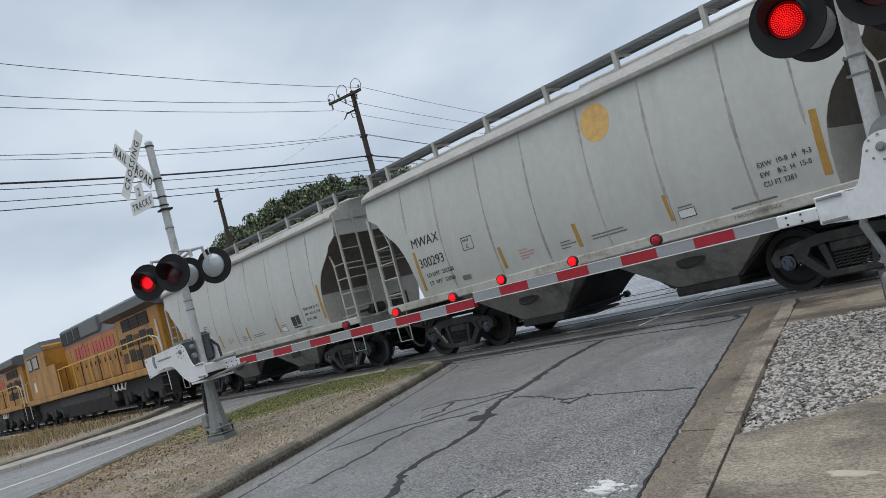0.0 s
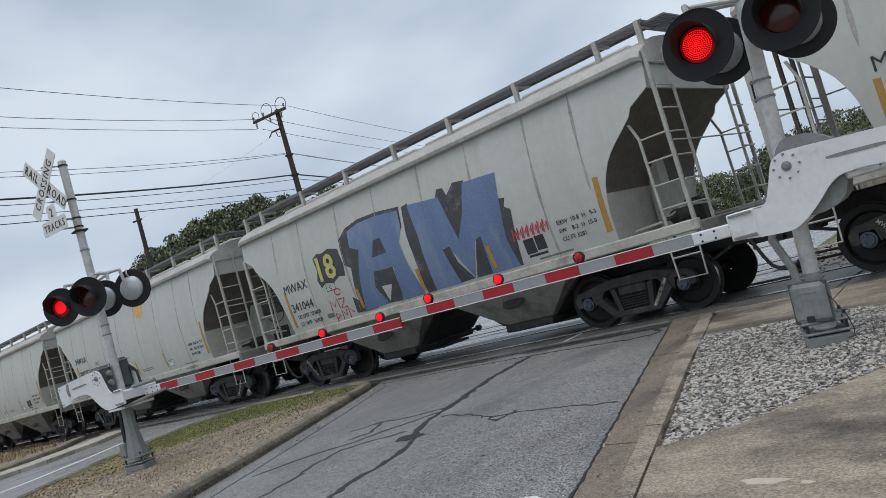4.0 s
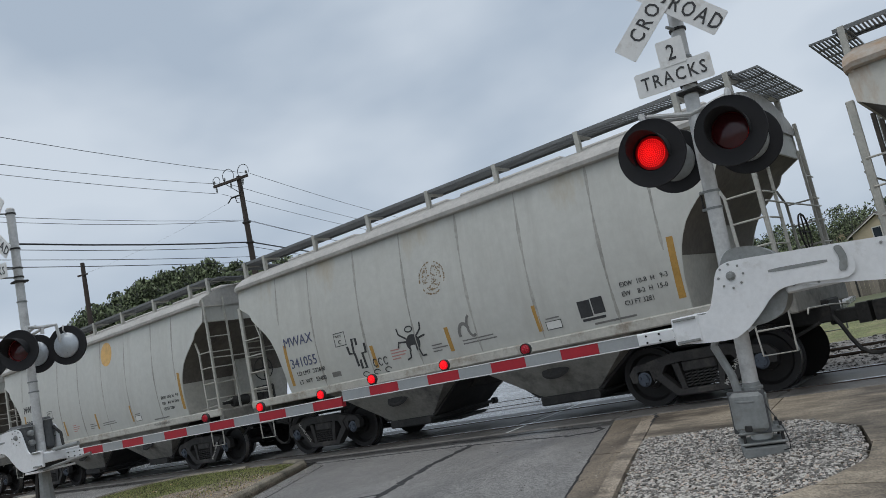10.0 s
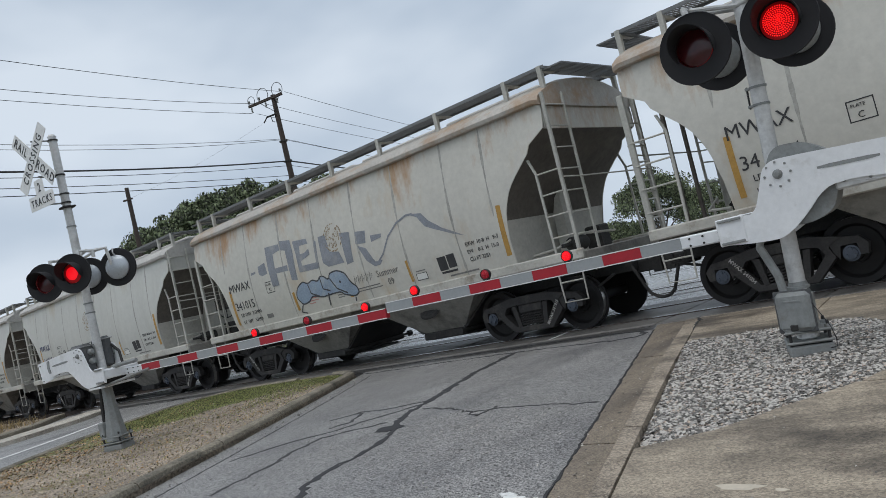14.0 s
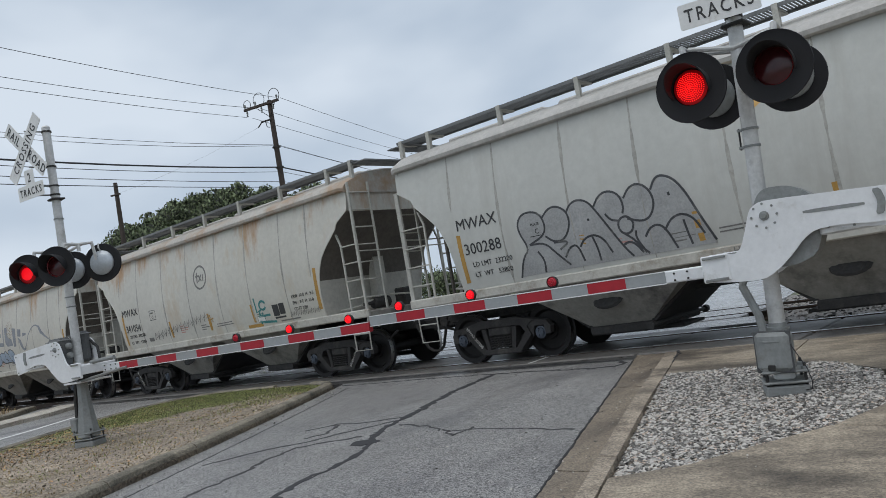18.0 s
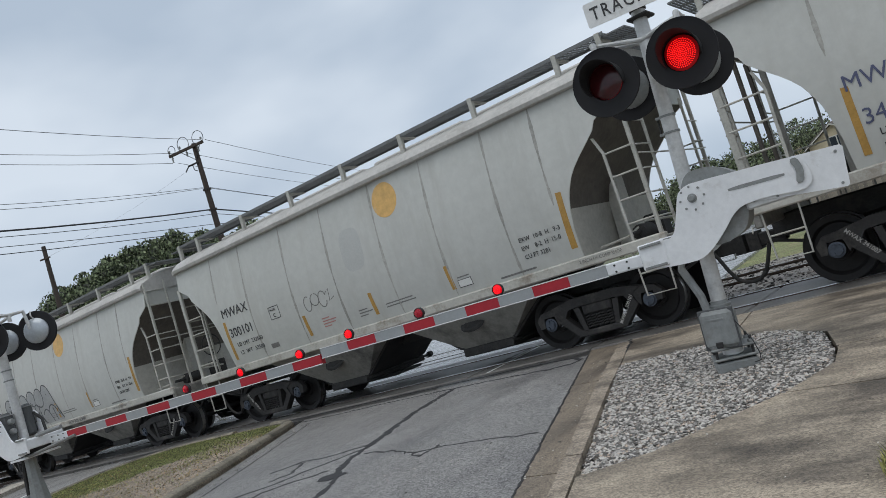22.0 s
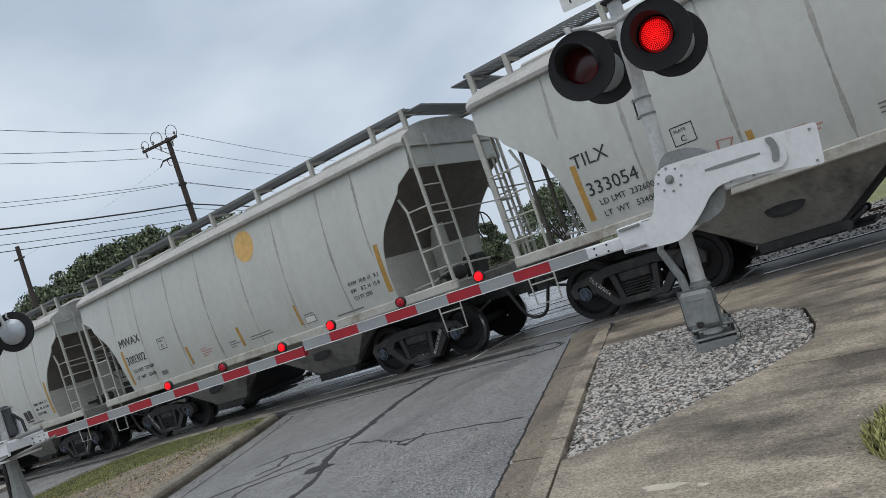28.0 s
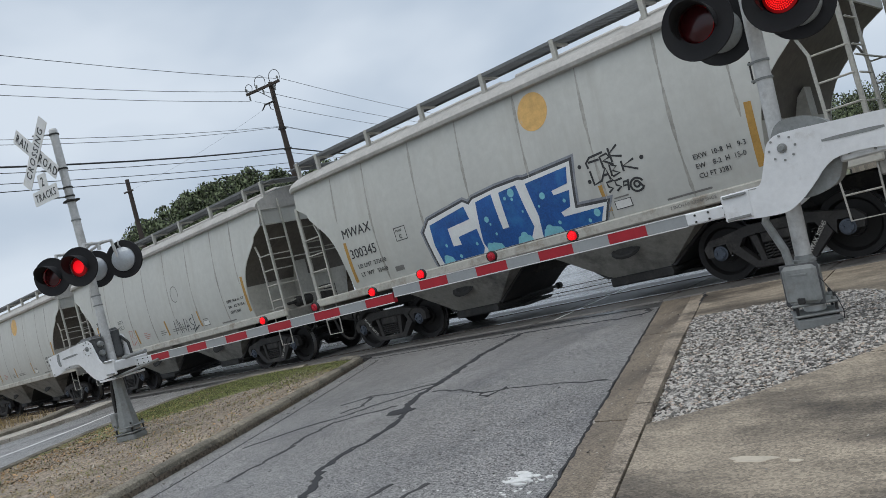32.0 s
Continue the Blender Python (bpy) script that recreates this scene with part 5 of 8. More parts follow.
lone("paint_flecks", bm, WHITE_LINE, "worn white paint flecks on the road", kind="stuff")
bm = bmesh.new()
strip(bm, [(-17.0, 2.0), (-17.5, 4.19), (-18.1, 5.6), (-18.95, 7.02), (-20.0, 8.4)], [(-17.14, 2.0), (-17.64, 4.15), (-18.24, 5.54), (-19.08, 6.95), (-20.12, 8.32)], ROAD_Z - 0.1, ROAD_Z + 0.001)
lone("edge_line", bm, WHITE_LINE, "white painted edge line on the far lane", kind="structure")
bm = bmesh.new()
for cx, cy, rx, ry, ph in ((-1.68, 3.46, 0.105, 0.05, 0.3), (-1.47, 3.43, 0.03, 0.02, 1.0)):
    prism(bm, [(cx + rx * math.cos(a) * (1 + 0.22 * math.sin(3 * a + ph) + 0.12 * math.sin(7 * a)), cy + ry * math.sin(a) * (1 + 0.25 * math.cos(2 * a + ph))) for a in (k * 0.314 for k in range(20))], 0.075, 0.0825, "z")
lone("pale_spill", bm, SPILL, "pale dried spill on the pavement", kind="structure")
scatter_stones("loose_grit", 800, lambda x, y: x < asphalt_edge(y) - 0.02 and x > median_edge(y) + 0.3, -11, -2.6, 2.8, 9.8, ROAD_Z, 0.004, 0.013, STONE, "scattered grit on the asphalt", 70)
scatter_stones("loose_grit", 160, lambda x, y: asphalt_edge(y) < x < gutter_edge(y), -5.5, -2.2, 2.8, 9.8, ROAD_Z + 0.006, 0.004, 0.012, STONE, "scattered grit in the gutter", 71)
scatter_stones("loose_grit", 260, lambda x, y: median_edge(y) + 0.02 < x < median_edge(y) + 0.5, -12, -7, 2.8, 9.6, ROAD_Z + 0.006, 0.006, 0.018, STONE, "scattered grit along the median kerb", 72)


def pave_z_at(x, y):
    return pave_z(x, y) - 0.001


def blades(name, n, spot, material, label, seed, lo, hi, z):
    rng = random.Random(seed)
    verts, faces = [], []
    made = tries = 0
    while made < n and tries < n * 30:
        tries += 1
        q = spot(rng)
        if q is None:
            continue
        made += 1
        x, y = q
        h, a = rng.uniform(lo, hi), rng.uniform(0, 6.28)
        dx, dy, w = math.cos(a), math.sin(a), rng.uniform(0.004, 0.009)
        bend = h * rng.uniform(0.2, 0.9)
        k = len(verts)
        verts += [(x - dy * w, y + dx * w, z), (x + dy * w, y - dx * w, z), (x + dx * bend * 0.4 + dy * w * 0.7, y + dy * bend * 0.4 - dx * w * 0.7, z + h * 0.6),
                  (x + dx * bend * 0.4 - dy * w * 0.7, y + dy * bend * 0.4 + dx * w * 0.7, z + h * 0.6), (x + dx * bend, y + dy * bend, z + h)]
        faces += [(k, k + 1, k + 2, k + 3), (k + 3, k + 2, k + 4)]
    me = bpy.data.meshes.new(name)
    me.from_pydata(verts, [], faces)
    me.materials.append(material)
    tagged(new(name, me), label, kind="stuff")


def med_u(x, y):
    """0 at the near kerb of the median, 1 at its far kerb."""
    far = float(np.interp(y, [q[1] for q in MED_FAR[:8]], [q[0] for q in MED_FAR[:8]]))
    near = median_edge(y) - 0.22
    return (near - x) / (near - far)


tar_line("tar_seam", [(median_edge(y) + 0.42, y) for y in (1, 2, 3, 4, 5, 6, 7, 8, 9, 9.6)], 0.018, ROAD_Z, TAR, "thin dark joint beside the median kerb", 57, 0.005)


def green_spot(rng):
    x, y = rng.uniform(-17, -9.0), rng.uniform(3.0, 9.95)
    u = med_u(x, y)
    if not 0.0 < u < 0.97:
        return None
    lush = (y - 6.9) / 2.2 + 1.5 * (u - 0.50) + 0.8 * noise.noise(Vector((x * 0.8, y * 0.8, 0)))
    return (x, y) if rng.random() < min(1.0, max(0.02, lush)) else None


def dry_spot(rng):
    x, y = rng.uniform(-17, -7.4), rng.uniform(1.5, 9.8)
    u = med_u(x, y)
    if not 0.0 < u < 0.97:
        return None
    k = 0.25 + 0.9 * abs(noise.noise(Vector((x * 0.7, y * 0.7, 4)))) + (0.5 if u > 0.6 else 0)
    return (x, y) if rng.random() < k else None


def turf_in(x, y):
    u = med_u(x, y)
    return 0.05 < u < 0.96 and (y - 7.0) / 2.8 + 2.3 * (u - 0.46) + 0.9 * noise.noise(Vector((x * 0.8, y * 0.8, 0))) + 0.35 * noise.noise(Vector((x * 4, y * 4, 2))) > 0.2


bm = bmesh.new()
spots = {}
step = 0.06
for i in range(int(8.2 / step)):
    for j in range(int(6.8 / step)):
        x, y = -17.1 + i * step, 3.1 + j * step
        if turf_in(x + step / 2, y + step / 2):
            q = []
            for a, b in ((0, 0), (1, 0), (1, 1), (0, 1)):
                k = (i + a, j + b)
                if k not in spots:
                    spots[k] = bm.verts.new((x + a * step, y + b * step, 0.034 + 0.012 * noise.noise(Vector((k[0] * 0.7, k[1] * 0.7, 0)))))
                q.append(spots[k])
            bm.faces.new(q)
lone("turf", bm, TURF, "short patchy green turf on the median", kind="structure", smooth=True)
blades("grass", 24000, green_spot, GRASS, "short green grass on the median tip", 80, 0.012, 0.032, 0.034)
blades("dry_grass", 9000, dry_spot, DRY_GRASS, "dry tan grass on the median", 81, 0.006, 0.022, 0.03)
blades("dry_grass", 9000, lambda r: (r.uniform(-44, -27.5), r.uniform(3, 9.6)), DRY_GRASS, "tall dry grass on the far verge", 82, 0.08, 0.32, 0.02)
blades("grass", 4200, lambda r: (lambda x, y: (x, y) if math.hypot((x + 0.45) / 0.36, (y - 3.75) / 0.42) < 1 else None)(r.uniform(-0.85, 0), r.uniform(3.3, 4.2)), GRASS_OLIVE, "olive grass tuft at the pavement edge", 83, 0.03, 0.09, 0.07)
scatter_stones("leaf_litter", 1800, lambda x, y: 0.02 < med_u(x, y) < 0.95, -16.5, -7.4, 1.5, 9.6, 0.032, 0.006, 0.022, DEBRIS, "fallen leaf litter on the median", 84, flat=0.25)
for y0, y1 in ((10.72, 11.35), (11.56, 12.84), (13.05, 13.68)):
    bm = bmesh.new()
    strip(bm, [(-7.85 - (y - 10.7) * 0.09, y) for y in (y0, y1)], [(-7.79 - (y - 10.7) * 0.09, y) for y in (y0, y1)], -0.02, -0.008)
    lone("lane_line", bm, WHITE_LINE, "thin worn white line painted over the crossing", kind="structure")
scatter_stones("leaf_litter", 3000, lambda x, y: 0.62 < med_u(x, y) < 0.95, -16.8, -9.4, 1.5, 9.0, 0.034, 0.008, 0.026, DEBRIS, "orange-brown leaf litter along the median edge", 85, flat=0.25)
scatter_stones("loose_grit", 260, lambda x, y: 0.03 < med_u(x, y) < 0.9, -16.5, -7.4, 1.5, 9.6, 0.034, 0.01, 0.026, SPILL, "pale chips of stone on the median", 87)
scatter_stones("loose_grit", 420, lambda x, y: x > kerb_back(y) + 0.03 and not inside(BED, x, y), -5.2, 3.5, 2.4, 10.6, pave_z_at, 0.003, 0.009, STONE, "pale specks of grit on the pavement", 86)

# ---------------------------------------------------------------- crossing signals with gates
def bolt(bm, x, y, z, r=0.02, h=0.015):
    lathe(bm, [(0, h), (r * 0.8, h), (r, h * 0.4), (r, 0)], 6, pose(x, y, z, 90))


def lamp_unit(parent, m, dots):
    """One flasher: black background plate with rim, cup housing, visor, and a lens that turns a lit or a dark face forward. Faces -y."""
    flip = pose(0, 0, 0, 90)
    bm = bmesh.new()
    lathe(bm, [(0.155, 0.02), (0.28, 0.012), (0.295, 0.02), (0.30, 0.005), (0.295, -0.012), (0.155, -0.005)], 40, flip)
    plate = part("background_plate", bm, BLACK_P, parent, "round matt black background plate", True, m)
    bm = bmesh.new()
    lathe(bm, [(0.165, 0.0), (0.165, -0.06), (0.13, -0.14), (0.06, -0.19), (0.0, -0.195)], 24, flip)
    part("housing", bm, GALV if not dots else BLACK_P, plate, smooth=True)
    # visor: a half tunnel over the lens
    bm = bmesh.new()
    n = 18
    rows = []
    for k in range(n + 1):
        a = radians(-25 + 230 * k / n)
        depth = 0.05 + 0.22 * max(0.0, math.sin(radians(180 * k / n))) ** 0.7
        rows.append([bm.verts.new((r * math.cos(a), -d, r * math.sin(a))) for r, d in ((0.172, 0.0), (0.176, depth), (0.166, depth), (0.162, 0.0))])
    for a, b in zip(rows, rows[1:]):
        for k in range(3):
            bm.faces.new((a[k], a[k + 1], b[k + 1], b[k]))
    part("visor", bm, BLACK_P, plate, "black visor over the lens", True)
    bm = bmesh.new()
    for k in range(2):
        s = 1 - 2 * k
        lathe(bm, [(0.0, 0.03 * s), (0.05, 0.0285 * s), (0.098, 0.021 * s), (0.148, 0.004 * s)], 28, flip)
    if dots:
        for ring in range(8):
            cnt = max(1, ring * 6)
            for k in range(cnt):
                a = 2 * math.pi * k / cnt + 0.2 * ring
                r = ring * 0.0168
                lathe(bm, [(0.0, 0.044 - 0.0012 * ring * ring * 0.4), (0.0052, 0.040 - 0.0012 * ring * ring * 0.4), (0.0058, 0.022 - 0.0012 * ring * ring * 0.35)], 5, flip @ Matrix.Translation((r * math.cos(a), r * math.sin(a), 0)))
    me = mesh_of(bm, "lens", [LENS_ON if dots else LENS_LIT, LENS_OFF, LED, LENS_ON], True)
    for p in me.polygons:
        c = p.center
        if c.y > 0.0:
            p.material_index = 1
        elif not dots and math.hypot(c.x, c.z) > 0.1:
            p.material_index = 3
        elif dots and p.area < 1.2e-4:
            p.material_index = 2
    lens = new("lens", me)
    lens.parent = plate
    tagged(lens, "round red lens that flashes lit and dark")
    return plate, lens


def back_unit(parent, m, cup_material):
    """The flasher that faces the other way: seen from behind, a black plate with a pale cup."""
    flip = pose(0, 0, 0, -90)
    bm = bmesh.new()
    lathe(bm, [(0.15, 0.01), (0.28, 0.012), (0.298, 0.02), (0.30, 0.0), (0.295, -0.012), (0.15, -0.012)], 40, flip)
    plate = part("background_plate", bm, BLACK_P, parent, "round matt black plate seen from behind", True, m)
    bm = bmesh.new()
    lathe(bm, [(0.19, 0.0), (0.19, -0.035), (0.17, -0.06), (0.12, -0.085), (0.0, -0.10)], 28, flip)
    part("lamp_back", bm, cup_material, plate, "grey cast lamp back", True)
    bm = bmesh.new()
    tube(bm, [(0.0, -0.02, 0.19), (0.0, -0.07, 0.23), (0.0, -0.05, 0.30)], 0.012, 6)
    part("hinge", bm, GALV, plate)
    return plate


GATE = [(-0.46, 1.31), (-0.50, 1.08), (-0.28, 1.05), (-0.06, 1.035), (0.02, 1.05), (0.12, 1.11), (0.24, 1.215), (0.33, 1.31), (0.42, 1.365), (0.60, 1.375), (0.90, 1.335), (0.975, 1.38), (0.985, 1.47), (0.96, 1.575), (0.90, 1.612), (0.83, 1.62), (0.10, 1.675), (0.02, 1.66), (-0.04, 1.615), (-0.09, 1.48), (-0.15, 1.33), (-0.20, 1.285), (-0.24, 1.285)]


def smooth_outline(pts, it=1):
    for _ in range(it):
        out = []
        for a, b in zip(pts, pts[1:] + pts[:1]):
            out += [(0.8 * a[0] + 0.2 * b[0], 0.8 * a[1] + 0.2 * b[1]), (0.2 * a[0] + 0.8 * b[0], 0.2 * a[1] + 0.8 * b[1])]
        pts = out
    return pts


def crossing_signal(place, base_z, sign_z, sign_at, lamp_at, plates, top, flip_gate, arm_from, arm_to, arm_turn, dots, gate_label, fairing, lean=0.0):
    sig = thing("crossing_signal", "railway crossing signal mast with flashing lamps, crossbuck and lowered gate", "crossing signal", "crossing signals", pose(*place, 0))
    bm = bmesh.new()
    tube(bm, [(0, 0, base_z + 0.1), (0, 0, 2.0), (0, 0, top)], 0.068, 20, 0.062)
    lathe(bm, [(0.066, 0), (0.05, 0.03), (0, 0.04)], 16, pose(0, 0, top))
    mast = part("mast", bm, GALV, sig, "weathered round aluminium mast", True)
    for z in (2.17, 2.32, 3.55):
        bm = bmesh.new()
        lathe(bm, [(0.066, -0.010), (0.074, -0.010), (0.074, 0.010), (0.066, 0.010)], 16, pose(0, 0, z))
        box(bm, -0.105, -0.066, -0.02, 0.02, z - 0.012, z + 0.012, 0.004)
        part("clamp", bm, CASE, mast)
    bm = bmesh.new()
    tube(bm, [(-0.092, 0, 2.15), (-0.092, 0, 2.34)], 0.009, 6)
    part("clamp_rod", bm, GRIME, mast)
    if fairing:
        bm = bmesh.new()
        tube(bm, [(-0.09, -0.05, 1.0), (-0.12, -0.08, 0.75), (-0.11, -0.1, 0.45)], 0.03, 6)
        part("conduit", bm, GRIME, sig)
        bm = bmesh.new()
        lathe(bm, [(0.072, 0.9), (0.082, 0.88), (0.10, 0.5), (0.16, 0.1), (0.175, 0.0)], 8, pose(0, 0, base_z + 0.1))
        part("mast_shroud", bm, CASE, sig, "dull grey tapered shroud round the mast foot", True)
        bm = bmesh.new()
        box(bm, -0.20, -0.05, -0.18, -0.07, base_z + 0.18, 0.48, 0.02)
        part("junction_box", bm, CASE, sig)
    else:
        bm = bmesh.new()
        tube(bm, [(-0.20, -0.06, 1.06), (-0.22, -0.08, 0.98), (-0.10, -0.12, 0.72), (-0.08, -0.12, 0.56)], 0.035, 8)
        part("conduit", bm, CASE, sig, "grey cable conduit")
        bm = bmesh.new()
        box(bm, -0.155, 0.135, -0.20, -0.04, 0.25, 0.585, 0.035)
        jb = part("junction_box", bm, CASE, sig, "grey cast junction box on the mast foot")
        bm = bmesh.new()
        box(bm, -0.04, 0.02, -0.262, -0.24, 0.27, 0.32, 0.006)
        bolt(bm, -0.01, -0.22, 0.288, 0.016)
        part("latch", bm, GRIME, jb)
        bm = bmesh.new()
        box(bm, -0.165, 0.145, -0.168, -0.150, 0.24, 0.595, 0.03)
        part("lid_rim", bm, DARK_CASE, jb, "dark gap under the lid of the box")
        bm = bmesh.new()
        box(bm, -0.08, 0.06, -0.206, -0.198, 0.50, 0.515, 0.002)
        part("raised_text_bar", bm, CASE, jb)
    # foundation: block, two flanges apart, bolts, a white collar between them
    turn = Euler((0, 0, radians(24))).to_matrix().to_4x4()
    bm = bmesh.new()
    box(bm, -0.175, 0.175, -0.15, 0.15, base_z - 0.06, base_z + 0.035, 0.015)
    part("foundation_block", bm, CASE, sig, at=turn)
    for z in (0.05, 0.14):
        bm = bmesh.new()
        box(bm, -0.185, 0.185, -0.16, 0.16, base_z + z, base_z + z + 0.022, 0.02)
        part("flange", bm, CASE, sig, at=turn)
    bm = bmesh.new()
    lathe(bm, [(0.075, 0.0), (0.088, 0.01), (0.088, 0.055), (0.075, 0.068)], 18, pose(0, 0, base_z + 0.072))
    part("insulating_collar", bm, INSULATOR, sig, smooth=True)
    bm = bmesh.new()
    lathe(bm, [(0.10, 0.0), (0.085, 0.03), (0.072, 0.09), (0.069, 0.16), (0.066, 0.17)], 20, pose(0, 0, base_z + 0.162))
    part("pedestal", bm, CASE, sig, smooth=True)
    bm = bmesh.new()
    lathe(bm, [(0.066, 0), (0.092, 0.0), (0.092, 0.022), (0.078, 0.028), (0.072, 0.06), (0.064, 0.06)], 18, pose(0, 0, 0.585))
    part("mast_collar", bm, CASE, sig, smooth=True)
    for sx in (-1, 1):
        for sy in (-1, 1):
            bm = bmesh.new()
            tube(bm, [(sx * 0.15, sy * 0.125, base_z), (sx * 0.15, sy * 0.125, base_z + 0.22)], 0.013, 6)
            shaft = part("anchor_bolt", bm, GRIME, sig, at=turn)
            bm = bmesh.new()
            lathe(bm, [(0.028, 0), (0.028, 0.025), (0, 0.025)], 6, pose(sx * 0.15, sy * 0.125, base_z + 0.163))
            part("nut", bm, CASE, shaft)
    # a mast that leans: its foot stands off, its head comes back
    tilt = pose(-0.026 * lean, 0, 0, 0, lean, 0)
    for o in sig.children:
        o.matrix_basis = tilt @ o.matrix_basis
    # cross arms and flashers
    bar_turn, off_turn, face_turn, off = lamp_at
    tb = Euler((0, 0, radians(bar_turn))).to_matrix().to_4x4()
    tf = Euler((0, 0, radians(face_turn))).to_matrix().to_4x4()
    shift = Euler((0, 0, radians(off_turn))).to_matrix() @ Vector((0, -off, 0))
    tb = Matrix.Translation((0.017 * lean, 0, 0)) @ tb
    lenses = []
    for s in (-1, 1):
        bm = bmesh.new()
        for y in (-0.06, 0.06):
            a, b = tb @ Vector((0, y, 3.02)), tb @ Vector((s * 0.37, y * 1.6, 3.10))
            tube(bm, [a, b], 0.022, 8)
        c = tb @ Vector((s * 0.37, 0, 3.10))
        tube(bm, [c, c + Vector((0, 0, -0.12))], 0.03, 8)
        part("cross_arm", bm, GALV, sig)
        at = tb @ Vector((s * 0.3275 + 0.0075 if dots else s * 0.355, 0, 2.725 if dots else 2.775))
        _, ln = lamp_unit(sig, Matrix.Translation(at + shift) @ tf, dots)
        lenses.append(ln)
        back_unit(sig, Matrix.Translation(at - shift) @ tf, CASE if dots else LENS_CLEAR)
        for k in (-1, 1):
            bm = bmesh.new()
            tube(bm, [c + Vector((0, 0, -0.02)), c + k * shift * 0.6, at + k * shift * 0.75 + Vector((0, 0, 0.05))], 0.028, 8)
            part("lamp_bracket", bm, GALV, sig, smooth=True)
    # crossbuck boards and track count plates
    def board(poly_w, poly_h, centre_z, turn, words, dy, size, label, gap=0):
        bm = bmesh.new()
        w, h, c = poly_w / 2, poly_h / 2, 0.012
        prism(bm, [(-w + c, -h), (w - c, -h), (w, -h + c), (w, h - c), (w - c, h), (-w + c, h), (-w, h - c), (-w, -h + c)], -0.004, 0.004, "y")
        m = pose(sign_at[0] + gap, sign_at[1] + dy, centre_z, 0, 0, sign_at[2]) @ pose(0, 0, 0, 0, turn, 0)
        b = part("sign_board", bm, SIGN_W, sig, label, at=m)
        for k, (word, x) in enumerate(words):
            me = text_mesh(word, size, INK, 0.003, 0.0015, 0.78, 1.28)
            wd = max(v.co.x for v in me.vertices)
            ht = max(v.co.y for v in me.vertices)
            piece("lettering", me, b, Matrix.Translation((x - wd / 2, -0.0065, -ht / 2)) @ UPRIGHT)
        return b
    dy = 0.0
    rail = board(1.19, 0.225, sign_z, 45, [("RAIL", -0.355), ("ROAD", 0.355)], dy, 0.195, "white crossbuck board")
    cross = board(1.19, 0.225, sign_z, -45, [("CROSSING", 0.0)], dy - 0.011, 0.195, "white crossbuck board")
    b1 = board(0.23, 0.24, sign_z - plates[0], 0, [("2", 0)], dy, 0.20, "white plate with a track count", plates[2] * 0.6)
    b2 = board(0.66, 0.22, sign_z - plates[1], 0, [("TRACKS", 0)], dy - 0.001, 0.165, "white plate below the crossbuck", plates[2])
    for z in (sign_z + 0.28, sign_z - 0.28, sign_z - plates[1] + 0.07, sign_z - plates[1] - 0.07):
        bm = bmesh.new()
        off_x = lean * (z * 0.01745 - 0.026)
        tube(bm, [(off_x, 0, z), (sign_at[0] * 0.8, sign_at[1] + 0.012, z)], 0.014, 6)
        part("sign_bracket", bm, CASE, sig)
        bm = bmesh.new()
        lathe(bm, [(0.06, -0.012), (0.076, -0.012), (0.076, 0.012), (0.06, 0.012)], 14, pose(off_x, 0, z))
        part("band_clamp", bm, GRIME, sig)
    bm = bmesh.new()
    box(bm, lean * 0.03 - 0.09, lean * 0.03 + 0.11, -0.10, 0.10, sign_z - plates[1] - 0.16, sign_z - plates[1] - 0.13, 0.01)
    part("sign_bracket", bm, GRIME, sig)
    # gate mechanism and arms, in a frame along the arm
    g = -1 if flip_gate else 1
    ta = Euler((0, 0, radians(arm_turn))).to_matrix().to_4x4()
    outline = smooth_outline([(g * u, z) for u, z in GATE], 1)
    for y in (-0.30, 0.26):
        bm = bmesh.new()
        prism(bm, outline, y - 0.012, y + 0.012, "y")
        plate = part("gate_side_arm", bm, WHITE_P, sig, "white painted counterweight arm of the gate", at=ta)
        face = y - 0.012
        bm = bmesh.new()
        lathe(bm, [(0, 0.035), (0.02, 0.035), (0.024, 0.014), (0.038, 0.012), (0.04, 0)], 12, pose(g * 0.07, face, 1.55, 90))
        part("pivot_bolt", bm, CASE, plate)
        for k in range(8):
            a = 2 * math.pi * k / 8
            bm = bmesh.new()
            bolt(bm, g * 0.07 + 0.10 * math.cos(a), face, 1.55 + 0.10 * math.sin(a), 0.011, 0.01)
            part("bolt", bm, CASE, plate)
        bm = bmesh.new()
        prism(bm, smooth_outline([(g * 0.36, 1.505), (g * 0.36, 1.535), (g * 0.80, 1.515), (g * 0.80, 1.485)], 1), face - 0.003, face + 0.001, "y")
        part("slot", bm, CASE, plate, "dark adjusting slot")
        bm = bmesh.new()
        prism(bm, smooth_outline([(g * 0.86, 1.40), (g * 0.92, 1.40), (g * 0.945, 1.50), (g * 0.92, 1.60), (g * 0.86, 1.60), (g * 0.89, 1.50)], 1), face - 0.012, face + 0.001, "y")
        part("counterweight_clamp", bm, CASE, plate)
        bm = bmesh.new()
        prism(bm, [(g * 0.46, 1.375), (g * 1.195, 1.262), (g * 1.215, 1.275), (g * 1.25, 1.57), (g * 1.235, 1.59), (g * 0.60, 1.64)], y + 0.013, y + 0.034, "y")
        weight = part("weight_plate", bm, WHITE_P, plate, "white counterweight plate")
        for bx, bz in ((1.17, 1.30), (1.19, 1.55), (0.70, 1.352), (0.52, 1.372)):
            bm = bmesh.new()
            bolt(bm, g * bx, y + 0.013, bz, 0.012, 0.012)
            part("bolt", bm, CASE, weight)
        bm = bmesh.new()
        box(bm, min(g * -0.50, g * -0.27), max(g * -0.50, g * -0.27), face - 0.01, face + 0.03, 1.07, 1.30, 0.01)
        part("adapter_plate", bm, WHITE_P, plate)
